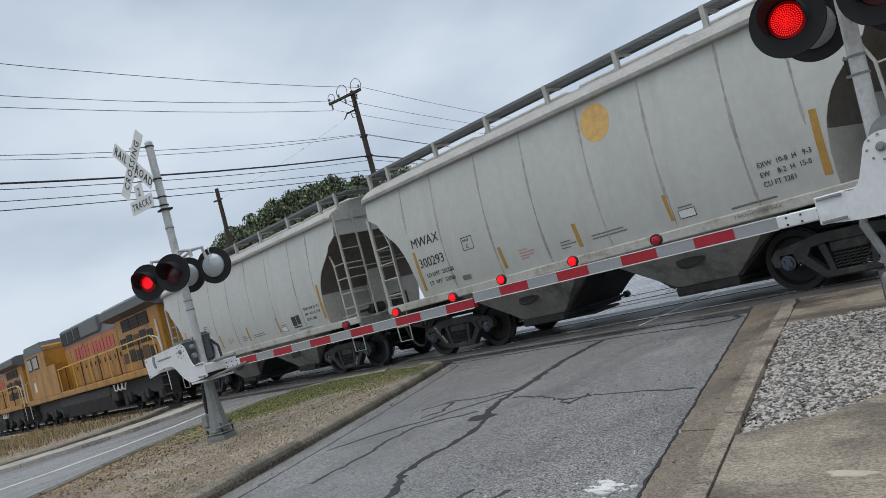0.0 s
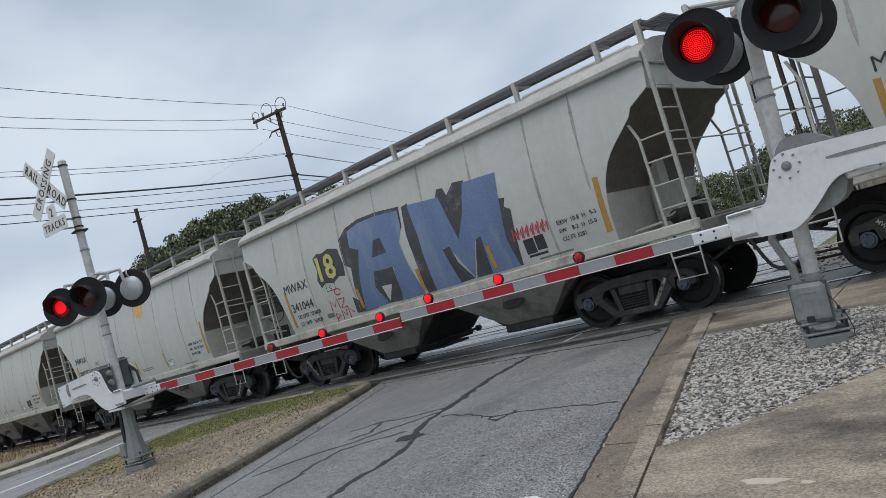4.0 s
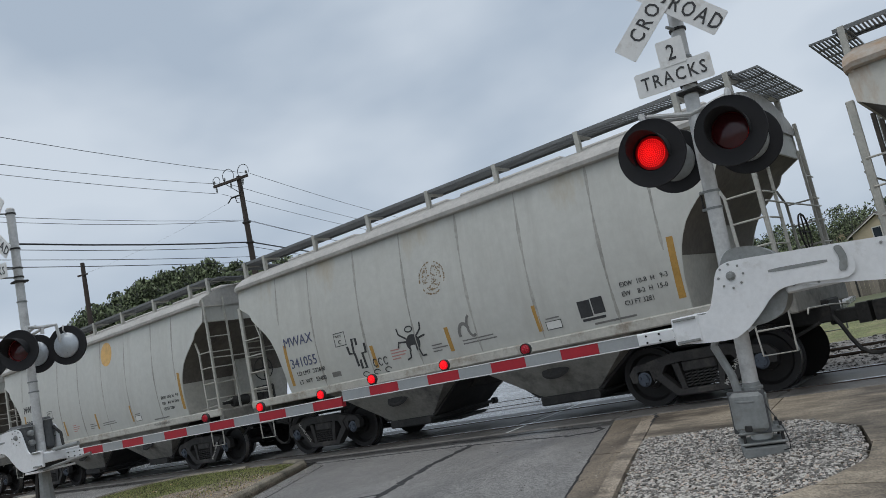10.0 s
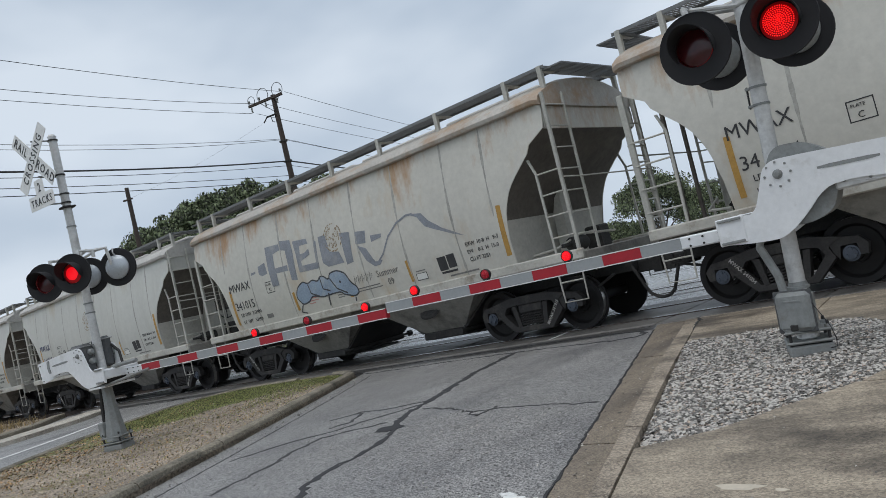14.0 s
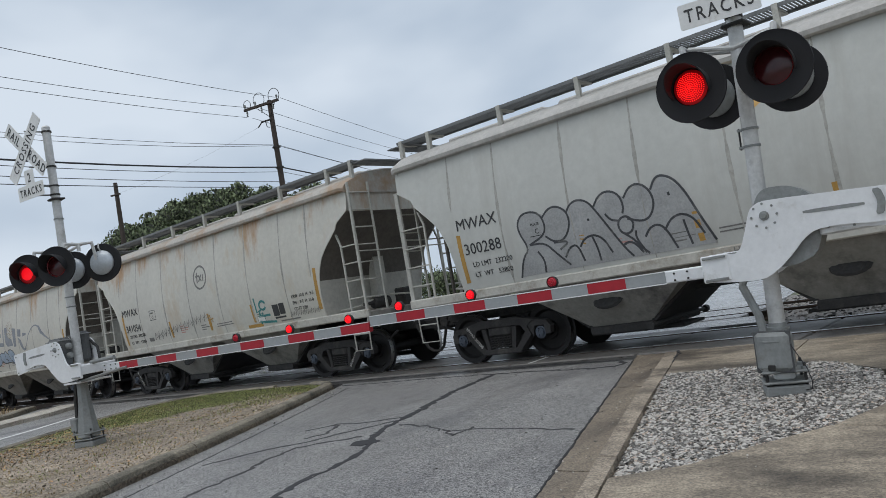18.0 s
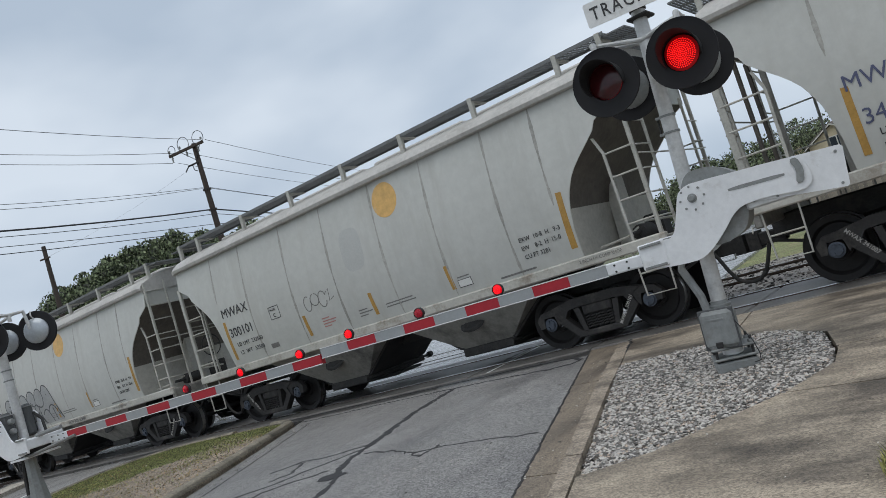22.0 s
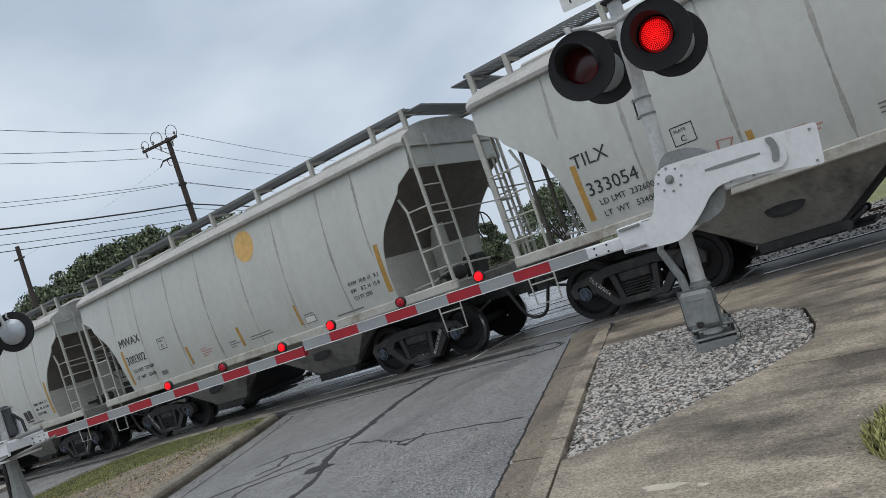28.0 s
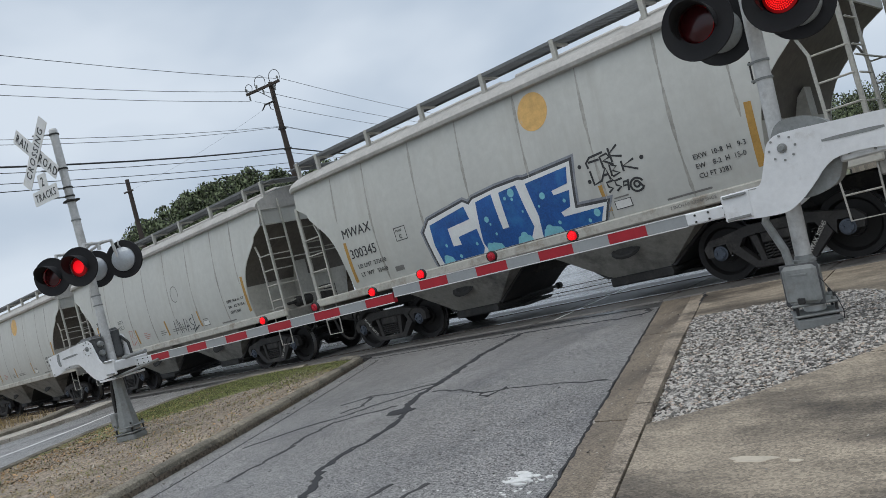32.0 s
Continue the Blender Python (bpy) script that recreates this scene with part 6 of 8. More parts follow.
        for z in (1.09, 1.28):
            bm = bmesh.new()
            box(bm, min(g * -0.48, g * -0.29), max(g * -0.48, g * -0.29), face - 0.03, face + 0.0, z - 0.012, z + 0.012, 0.004)
            part("adapter_rib", bm, CASE, plate)
    bm = bmesh.new()
    box(bm, min(g * 0.45, g * 1.10), max(g * 0.45, g * 1.10), -0.285, 0.245, 1.31, 1.40, 0.015)
    part("counterweight", bm, GALV, sig, "grey steel counterweight between the arms", at=ta)
    bm = bmesh.new()
    body = smooth_outline([(g * 0.02, 1.72), (g * 0.10, 1.78), (g * 0.30, 1.76), (g * 0.46, 1.64), (g * 0.47, 1.35), (g * 0.40, 1.17), (g * 0.20, 1.10), (g * -0.05, 1.14), (g * -0.07, 1.5)], 2)
    prism(bm, body, -0.24, 0.20, "y")
    if fairing:
        bm.free()
        for y0, y1, z0, z1 in ((-0.285, -0.085, 1.22, 1.72), (0.085, 0.235, 1.30, 1.78)):
            bm = bmesh.new()
            box(bm, -0.34, 0.04, y0, y1, z0, z1, 0.045)
            mech = part("gate_mechanism", bm, DARK_CASE, sig, "dark grey gate mechanism case", at=ta)
            bm = bmesh.new()
            box(bm, -0.35, 0.05, y0 - 0.004, y1 + 0.004, z1 - 0.05, z1 - 0.035, 0.005)
            part("case_rim", bm, CASE, mech)
            if y0 < 0:
                for z in (1.44, 1.58):
                    bm = bmesh.new()
                    lathe(bm, [(0.045, 0.0), (0.045, 0.05), (0.03, 0.07), (0.0, 0.07)], 14, pose(0.04, -0.17, z, 0, 90))
                    part("cable_gland", bm, CASE, mech, smooth=True)
        for z in (1.0, 1.24):
            bm = bmesh.new()
            box(bm, 0.02, 0.36, -0.31, 0.27, z, z + 0.03, 0.006)
            part("yoke_plate", bm, WHITE_P, sig, at=ta)
        bm = bmesh.new()
        box(bm, 0.05, 0.30, -0.22, 0.18, 1.05, 1.22, 0.01)
        part("spring_box", bm, GRIME, sig, at=ta)
        bm = bmesh.new()
        tube(bm, [(0.05, 0.2, 1.62), (0.18, 0.22, 1.5), (0.24, 0.2, 1.27)], 0.022, 8)
        part("cable_elbow", bm, GRIME, sig, smooth=True, at=ta)
    else:
        mech = part("gate_mechanism", bm, CASE, sig, "grey cast gate mechanism case", True, ta)
    bm = bmesh.new()
    box(bm, min(g * -0.50, g * -0.40), max(g * -0.50, g * -0.40), -0.31, 0.27, 1.12, 1.26, 0.01)
    part("gate_yoke", bm, WHITE_P, sig, at=ta)
    if fairing:
        bm = bmesh.new()
        tube(bm, [(g * -0.45, -0.1, 1.28), (g * -0.95, -0.05, 1.30)], 0.03, 8)
        tube(bm, [(g * -0.3, -0.24, 1.02), (g * -1.2, -0.05, 1.13)], 0.022, 6)
        part("brace", bm, CASE, sig, at=ta)
    # the arm: white root, then stripes, three small lamps
    arm = thing("gate_arm", gate_label, "gate arm", "gate arms", pose(*place, 0) @ ta)
    n_stripes = 9 if not flip_gate else 11
    z0, z1 = (1.165, 1.21) if not flip_gate else (1.165, 1.15)
    length = arm_to - arm_from
    root = 0.40
    edges = [arm_from, arm_from + root] + [arm_from + root + (length - root) * (k + 1) / n_stripes for k in range(n_stripes)]
    for k in range(len(edges) - 1):
        a, b = edges[k] + (0.0015 if k else 0), edges[k + 1]
        za, zb = lerp(z0, z1, (a - arm_from) / length), lerp(z0, z1, (b - arm_from) / length)
        h = 0.058
        bm = bmesh.new()
        y0, y1 = -0.035, 0.035
        v = []
        for x, z in ((a, za), (b, zb)):
            v += [(-g * x, y0, z - h + 0.012), (-g * x, y0 + 0.012, z - h), (-g * x, y1, z - h), (-g * x, y1, z + h), (-g * x, y0 + 0.012, z + h), (-g * x, y0, z + h - 0.012)]
        add_mesh(bm, v, [(0, 1, 7, 6), (1, 2, 8, 7), (2, 3, 9, 8), (3, 4, 10, 9), (4, 5, 11, 10), (5, 0, 6, 11), (0, 5, 4, 3, 2, 1), (6, 7, 8, 9, 10, 11)])
        red = (k % 2 == 0) if not flip_gate else (k % 2 == 1)
        material = WHITE_P if k == 0 else RED_SHEET if red else GREY_SHEET
        sec = part("arm_section", bm, material, arm)
        if k == 0:
            for i, bx in enumerate((a + 0.06, a + 0.2, a + 0.32)):
                for dz in (-0.03, 0.03):
                    bm = bmesh.new()
                    bolt(bm, -g * bx, y0, za + dz, 0.011, 0.01)
                    part("bolt", bm, GRIME, sec)
    for dz in (-0.0555, 0.0555):
        bm = bmesh.new()
        v = []
        for x, z in ((edges[1], lerp(z0, z1, root / length)), (edges[-1], z1)):
            v += [(-g * x, -0.0385, z + dz - 0.005), (-g * x, -0.03, z + dz - 0.005), (-g * x, -0.03, z + dz + 0.005), (-g * x, -0.0385, z + dz + 0.005)]
        add_mesh(bm, v, [(0, 1, 5, 4), (1, 2, 6, 5), (2, 3, 7, 6), (3, 0, 4, 7), (0, 3, 2, 1), (4, 5, 6, 7)])
        part("edge_strip", bm, SIGN_W, arm, "thin white edge of the striped sheeting")
    blinkers = []
    for i, u in enumerate((0.42, 1.36, 2.31) if not flip_gate else (0.3, 1.25, 2.2)):
        x = arm_to - u
        z = lerp(z0, z1, (x - arm_from) / length) + 0.058
        bm = bmesh.new()
        box(bm, -g * x - 0.03, -g * x + 0.03, -0.028, 0.028, z, z + 0.02, 0.004)
        lathe(bm, [(0.056, 0.022), (0.058, 0.0), (0.058, -0.022), (0.054, -0.022), (0.054, 0.022)], 16, pose(-g * x, 0, z + 0.062, 90))
        base = part("arm_lamp", bm, GRIME, arm, "small round red lamp on the gate arm")
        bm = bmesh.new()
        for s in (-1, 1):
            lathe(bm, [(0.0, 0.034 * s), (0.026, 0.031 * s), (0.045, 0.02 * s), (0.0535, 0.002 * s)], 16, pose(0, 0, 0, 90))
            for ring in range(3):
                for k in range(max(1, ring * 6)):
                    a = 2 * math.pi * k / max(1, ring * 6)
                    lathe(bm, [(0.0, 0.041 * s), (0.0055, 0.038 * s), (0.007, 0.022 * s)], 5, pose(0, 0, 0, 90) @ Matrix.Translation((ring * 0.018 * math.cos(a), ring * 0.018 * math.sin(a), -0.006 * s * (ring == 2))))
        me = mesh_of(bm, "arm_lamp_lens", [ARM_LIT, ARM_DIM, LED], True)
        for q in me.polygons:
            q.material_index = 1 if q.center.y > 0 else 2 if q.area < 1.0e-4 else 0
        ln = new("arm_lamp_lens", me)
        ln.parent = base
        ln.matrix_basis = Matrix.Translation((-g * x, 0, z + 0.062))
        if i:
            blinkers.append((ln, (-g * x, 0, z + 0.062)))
    return sig, arm, lenses, blinkers


ARM_LIT = mat("lit_small_red_lamp", (0.72, 0.0, 0.010), 0.7, var=0.0, bump=0.0, emit=0.7)
ARM_DIM = mat("unlit_small_red_lamp", (0.46, 0.010, 0.028), 0.4, var=0.1, scale=20, bump=0.0)
SIG_R, ARM_R, LENS_R, BLINK_R = crossing_signal((-2.28, 6.80), 0.09, 4.085, (0.12, -0.20, 14), (17, 6, 6, 0.34), (0.51, 0.72, -0.065), 5.05, False, 0.50, 4.34, 9.2, True, "lowered red and white striped gate arm with red lamps", False, 3.05)
SIG_L, ARM_L, LENS_L, BLINK_L = crossing_signal((-12.2, 5.2), 0.08, 4.66, (-0.04, -0.33, 10), (12, 0, 36, 0.35), (0.44, 0.655, 0.0), 5.0, True, 0.62, 5.68, 9.2, False, "lowered red and white gate arm beyond the median", True)
# cable looped on the stones beside the near signal
bm = bmesh.new()
tube(bm, [(-2.24, 6.66, 0.56), (-2.19, 6.63, 0.45), (-2.10, 6.62, 0.27), (-2.08, 6.63, 0.16), (-2.10, 6.66, 0.09), (-2.17, 6.72, 0.07)], 0.004, 6)
lone("ground_cable", bm, WIRE_M, "thin black cable hanging to the stones", "cable", smooth=True)

# ---------------------------------------------------------------- poles and wires
def utility_pole(x, y, h, turn, arm):
    p = thing("utility_pole", "dark wooden utility pole with wires", "utility pole", "utility poles", pose(x, y, 0))
    bm = bmesh.new()
    tube(bm, [(0, 0, -0.4), (0, 0, h * 0.5), (0, 0, h)], 0.19, 12, 0.115)
    part("pole_shaft", bm, WOOD_POLE, p, "dark weathered timber shaft", True)
    t = Euler((0, 0, radians(turn))).to_matrix().to_4x4()
    if arm:
        bm = bmesh.new()
        box(bm, -1.48, 0.66, -0.2, -0.1, h - 0.22, h - 0.09, 0.01)
        part("crossarm", bm, WOOD_POLE, p, at=t)
        bm = bmesh.new()
        for u in (-0.75, 0.45):
            tube(bm, [(u, -0.16, h - 0.2), (0, -0.12, h - 0.85)], 0.018, 5)
        part("crossarm_brace", bm, GRIME, p, at=t)
        for u in (-1.4, -0.75, 0.58):
            bm = bmesh.new()
            lathe(bm, [(0.02, 0), (0.02, 0.08), (0.06, 0.09), (0.035, 0.13), (0.06, 0.15), (0.04, 0.20), (0, 0.22)], 10, pose(u, -0.15, h - 0.09))
            part("insulator", bm, CASE, p, at=t)
        for u in (-1.32, -0.42, 0.3):
            bm = bmesh.new()
            lathe(bm, [(0.0, -0.3), (0.05, -0.29), (0.03, -0.22), (0.055, -0.2), (0.03, -0.12), (0.055, -0.1), (0.02, 0)], 9, pose(u, -0.15, h - 0.22))
            part("cutout", bm, CASE, p, "grey porcelain fuse cutout", at=t)
        for u, r in ((-1.3, 0.22), (-0.55, 0.34), (0.38, 0.33)):
            bm = bmesh.new()
            tube(bm, [(u + r * math.cos(radians(a)), -0.1, h - 0.02 + 0.5 * r + r * 1.05 * math.sin(radians(a))) for a in range(-40, 231, 22)], 0.016, 5)
            part("jumper_loop", bm, WIRE_M, p, at=t)
        bm = bmesh.new()
        box(bm, -0.55, 0.05, -0.2, -0.12, h - 1.02, h - 0.95, 0.01)
        tube(bm, [(-0.5, -0.16, h - 0.97), (-0.78, -0.16, h - 1.2)], 0.03, 6)
        tube(bm, [(-0.3, -0.16, h - 0.97), (-0.22, -0.18, h - 1.3), (-0.1, -0.16, h - 1.35)], 0.02, 6)
        part("lower_bracket", bm, GRIME, p, at=t)
        bm = bmesh.new()
        for z in (2.35, 3.36):
            lathe(bm, [(0.17, -0.03), (0.21, -0.03), (0.21, 0.03), (0.17, 0.03)], 10, pose(0, 0, h - z))
        part("cable_clamp", bm, GRIME, p)
    else:
        bm = bmesh.new()
        box(bm, -0.35, 0.35, -0.14, -0.06, h - 0.75, h - 0.66, 0.01)
        part("crossarm", bm, WOOD_POLE, p, at=t)
    return p


P1, P2 = Vector((-29.98, 23.65, 0)), Vector((-42.17, 21.46, 0))
utility_pole(P1.x, P1.y, 12.30, 15, True)
utility_pole(P2.x, P2.y, 10.95, 20, False)


def wire(a, b, sag, r=0.013):
    a, b = Vector(a), Vector(b)
    bm = bmesh.new()
    tube(bm, [a.lerp(b, k / 14) + Vector((0, 0, -sag * 4 * (k / 14) * (1 - k / 14))) for k in range(15)], r, 5)
    lone("overhead_wire", bm, WIRE_M, "black overhead wire between poles", "wire", "overhead wires")


def aim(az, el, d):
    """A place d metres off (in plan) in a direction from the camera's stand."""
    return Vector((d * math.sin(radians(az)), d * math.cos(radians(az)), 1.34 + d * math.tan(radians(el))))


NEAR, FAR = Vector((-18.3, -19.8, 0)), Vector((-43.4, 66.5, 0))
# height at the pole, height at the next pole towards the camera, sag on that side, sag on the far side, thickness, place along the arm
for z, z_near, sag, sag_far, r, du in ((12.30, 12.84, 0.92, 0.62, 0.011, 0.55), (12.08, 12.57, 1.22, 0.6, 0.011, -0.7), (11.78, 11.76, 0.84, 0.62, 0.011, -1.35), (10.06, 9.77, 1.10, 0.75, 0.010, 0.0), (10.02, 10.67, 1.60, 0.7, 0.010, 0.0),
                                       (8.94, 8.92, 0.96, 0.45, 0.034, 0.0), (8.71, 8.89, 1.0, 0.5, 0.013, 0.0), (8.22, 7.73, 0.59, 0.5, 0.013, 0.0), (7.95, 7.08, 0.44, 0.5, 0.015, 0.0)):
    side = Vector((du * math.cos(radians(15)), du * math.sin(radians(15)), 0))
    wire(P1 + side + Vector((0, -0.15, z)), NEAR + side + Vector((0, 0, z_near)), sag, r)
    wire(P1 + side + Vector((0, 0.15, z)), FAR + side + Vector((0, 0, z)), sag_far, r)
wire(P1 + Vector((-0.55, -0.3, 11.15)), (P2.x, P2.y, 10.3), 0.2, 0.0035)
utility_pole(NEAR.x, NEAR.y, 12.8, 15, True)
utility_pole(FAR.x, FAR.y, 12.30, 15, True)


# ---------------------------------------------------------------- trees
def leaf_cloud(name, blobs, n, size, material, parent, seed, label=""):
    """Many small bent leaves scattered through overlapping clumps."""
    rng = random.Random(seed)
    verts, faces = [], []
    tot = sum(b[3] ** 2 for b in blobs)
    for bx, by, bz, br, sq in blobs:
        for _ in range(int(n * br * br / tot)):
            d = Vector((rng.gauss(0, 1), rng.gauss(0, 1), rng.gauss(0, 1))).normalized()
            r = br * (0.25 + 0.85 * rng.random() ** 0.7)
            c = Vector((bx + d.x * r, by + d.y * r, bz + d.z * r * sq))
            s = size * rng.uniform(0.6, 1.5)
            e = Euler((rng.uniform(0, 6.28), rng.uniform(0, 6.28), rng.uniform(0, 6.28))).to_matrix()
            k = len(verts)
            for q in ((-s, -s * 0.4, 0), (0, -s * 0.55, s * 0.2), (s, 0, 0), (0, s * 0.55, s * 0.2), (-s * 0.8, s * 0.3, -s * 0.1)):
                verts.append(tuple(c + e @ Vector(q)))
            faces += [(k, k + 1, k + 3, k + 4), (k + 1, k + 2, k + 3)]
    me = bpy.data.meshes.new(name)
    me.from_pydata(verts, [], faces)
    me.materials.append(material)
    ob = new(name, me)
    ob.parent = parent
    if label:
        tagged(ob, label)
    return ob


def tree(x, y, h, w, seed, n=5200, leaf=0.2, label="dark green broad oak tree behind the tracks", trunk=0.35):
    rng = random.Random(seed)
    t = thing("tree", label, "tree", "trees beyond the tracks", pose(x, y, -0.32))
    bm = bmesh.new()
    tube(bm, [(0, 0, 0), (0.1, 0.05, h * trunk * 0.5), (0.05, 0.1, h * trunk)], 0.03 * h, 9, 0.018 * h)
    blobs = []
    for k in range(30):
        a, rr = rng.uniform(0, 6.28), w * 0.5 * math.sqrt(rng.random()) * 0.9
        top = 0.90 - 0.26 * (2 * rr / w) ** 2
        z = h * lerp(trunk + 0.08, top, rng.random() ** 0.6)
        b = (rr * math.cos(a), rr * math.sin(a), z, w * rng.uniform(0.13, 0.22), 0.72)
        blobs.append(b)
        if k < 9:
            tube(bm, [(0.05, 0.1, h * trunk * rng.uniform(0.7, 1)), (b[0] * 0.5, b[1] * 0.5, lerp(h * trunk, z, 0.6)), b[:3]], 0.012 * h, 6, 0.003 * h)
    for k in range(26):
        a, rr = rng.uniform(0, 6.28), w * 0.5 * rng.uniform(0.1, 1.05)
        blobs.append((rr * math.cos(a), rr * math.sin(a), h * (0.97 - 0.27 * (2 * rr / w) ** 2) * rng.uniform(0.93, 1.0), w * rng.uniform(0.035, 0.08), 0.85))
    part("trunk", bm, BARK, t, "rough grey-brown trunk and limbs", True)
    leaf_cloud("crown", blobs, n, leaf, LEAF, t, seed + 50, "dense dark green leaf crown")
    return t


for i, (az, d, h, w) in enumerate(((-50.0, 66, 13.0, 11), (-52.6, 64, 13.3, 8.5), (-55.2, 60, 12.9, 9.5), (-57.4, 62, 13.1, 10), (-59.6, 60, 11.9, 10), (-61.6, 59, 10.6, 9), (-63.2, 58, 9.3, 7.5))):
    q = aim(az, 0, d)
    tree(q.x, q.y, h, w, 11 + i, n=52000, leaf=0.112, trunk=0.2)
for i, (az, d, h, w) in enumerate(((-34.5, 90, 4.4, 8), (-31.9, 60, 5.4, 2.6), (-26.6, 66, 7.0, 6), (-23.0, 80, 5.4, 8), (-19.6, 84, 6.0, 8), (-17.0, 76, 7.0, 9), (-14.2, 92, 8.6, 10), (-11.2, 98, 9.6, 11), (-8.6, 100, 9.7, 11), (-5.6, 100, 9.4, 11), (-2.6, 102, 9.2, 11), (0.8, 100, 9.0, 11), (4.5, 98, 9.0, 11), (-29.6, 95, 4.0, 7), (-38.5, 100, 5.0, 9), (-42, 100, 5.0, 10))):
    q = aim(az, 0, d)
    tree(q.x, q.y, h, w, 41 + i, n=15000 if i < 5 else 9000, leaf=0.085 if i < 5 else 0.125, trunk=0.16)


# ---------------------------------------------------------------- houses and fence beyond the tracks
STUCCO = mat("cream_stucco", (0.58, 0.49, 0.33), 0.85, var=0.08, scale=1.5, fine=20, bump=0.2)
STUCCO2 = mat("pale_beige_siding", (0.55, 0.50, 0.43), 0.85, var=0.08, scale=1.5, fine=20, bump=0.2)
SHINGLE = mat("grey_brown_shingle", (0.17, 0.15, 0.135), 0.9, var=0.2, scale=2, fine=12, bump=0.4)
TRIM = mat("white_house_trim", (0.66, 0.64, 0.58), 0.6, var=0.05, scale=3)
GLASS = mat("dark_window_glass", (0.04, 0.05, 0.06), 0.08, var=0.1, scale=2, bump=0.0)
FENCE_M = mat("weathered_fence_board", (0.23, 0.20, 0.165), 0.9, var=0.2, scale=3, fine=20, bump=0.3, piece=0.5)


def house(x, y, turn, w, d, h, roof_h, material, label, wing):
    ho = thing("house", label, "house", "houses beyond the tracks", pose(x, y, -0.3, 0, 0, turn))
    bm = bmesh.new()
    prism(bm, [(-w / 2, 0), (w / 2, 0), (w / 2, h), (0, h + roof_h), (-w / 2, h)], -d / 2, d / 2, "y")
    part("wall", bm, material, ho)
    for s in (-1, 1):
        bm = bmesh.new()
        prism(bm, [(0, h + roof_h + 0.16), (s * (w / 2 + 0.45), h - 0.14), (s * (w / 2 + 0.45), h - 0.02), (0, h + roof_h + 0.30)], -d / 2 - 0.4, d / 2 + 0.4, "y")
        part("roof", bm, SHINGLE, ho)
        bm = bmesh.new()
        prism(bm, [(0, h + roof_h + 0.02), (s * (w / 2 + 0.40), h - 0.24), (s * (w / 2 + 0.40), h - 0.13), (0, h + roof_h + 0.15)], -d / 2 - 0.42, -d / 2 - 0.36, "y")
        part("barge_board", bm, TRIM, ho)
    def window(wx, wz, ww, wh):
        bm = bmesh.new()
        y = -d / 2
        for a, b, c, e in ((-ww / 2 - 0.1, -ww / 2, -wh / 2 - 0.1, wh / 2 + 0.1), (ww / 2, ww / 2 + 0.1, -wh / 2 - 0.1, wh / 2 + 0.1), (-ww / 2, ww / 2, wh / 2, wh / 2 + 0.1), (-ww / 2, ww / 2, -wh / 2 - 0.1, -wh / 2), (-0.05, 0.05, -wh / 2, wh / 2)):
            box(bm, wx + a, wx + b, y - 0.06, y + 0.02, wz + c, wz + e)
        win = part("window", bm, TRIM, ho)
        for s in (-1, 1):
            bm = bmesh.new()
            x0, x1 = sorted((wx + s * 0.05, wx + s * ww / 2))
            box(bm, x0, x1, y - 0.03, y - 0.01, wz - wh / 2, wz + wh / 2)
            part("pane", bm, GLASS, win)
    window(0.1, h - 0.3, 1.7, 1.25)
    if wing:
        bm = bmesh.new()
        prism(bm, [(-d / 2 - 2.6, h * 0.52), (-d / 2, h * 0.66), (-d / 2, h * 0.70), (-d / 2 - 2.7, h * 0.56)], -w * 0.62, w * 0.62, "x")
        part("porch_roof", bm, SHINGLE, ho)
        bm = bmesh.new()
        box(bm, -w * 0.58, w * 0.58, -d / 2 - 2.4, -d / 2 - 0.01, 0, h * 0.5)
        part("lower_wall", bm, material, ho)
        bm = bmesh.new()
        box(bm, -w * 0.62, w * 0.62, -d / 2 - 2.72, -d / 2 - 2.6, h * 0.50, h * 0.56)
        part("fascia", bm, TRIM, ho)
    bm = bmesh.new()
    box(bm, w * 0.18, w * 0.18 + 0.8, 0.3, 1.0, h, h + roof_h + 0.7)
    part("chimney", bm, material, ho)
    return ho


q = aim(-7.9, 0, 94)
house(q.x, q.y, -14, 5.8, 8, 5.6, 1.6, STUCCO, "cream stucco house with grey shingle roof", True)
q = aim(-12.0, 0, 96)
house(q.x, q.y, -14, 5.0, 7, 4.4, 1.3, STUCCO, "cream stucco house wing with low roof", False)
q = aim(-3.2, 0, 84)
house(q.x, q.y, -10, 6.4, 8, 5.4, 1.6, STUCCO2, "pale beige two-storey house", True)
q = aim(1.8, 0, 86)
house(q.x, q.y, -6, 7, 8, 5.0, 1.8, STUCCO2, "beige house with a gable roof", True)
fence = thing("fence", "weathered grey board fence before the houses", "fence")
fb = bmesh.new()
box(fb, 0, 0.29, -0.012, 0.012, 0, 1.85)
fme = mesh_of(fb, "fence_board", FENCE_M)
a, b = aim(-14.5, 0, 66), aim(5, 0, 66)
dirn = (b - a).normalized()
ang = math.degrees(math.atan2(dirn.y, dirn.x))
for k in range(74):
    c = a + dirn * 0.3 * k
    piece("fence_board", fme, fence, pose(c.x, c.y, -0.32, 0, 0, ang))
for k in range(12):
    c = a + dirn * 2.0 * k
    bm = bmesh.new()
    box(bm, -0.06, 0.06, -0.09, -0.02, 0, 2.0)
    part("fence_post", bm, GRIME, fence, at=pose(c.x, c.y, -0.32, 0, 0, ang))

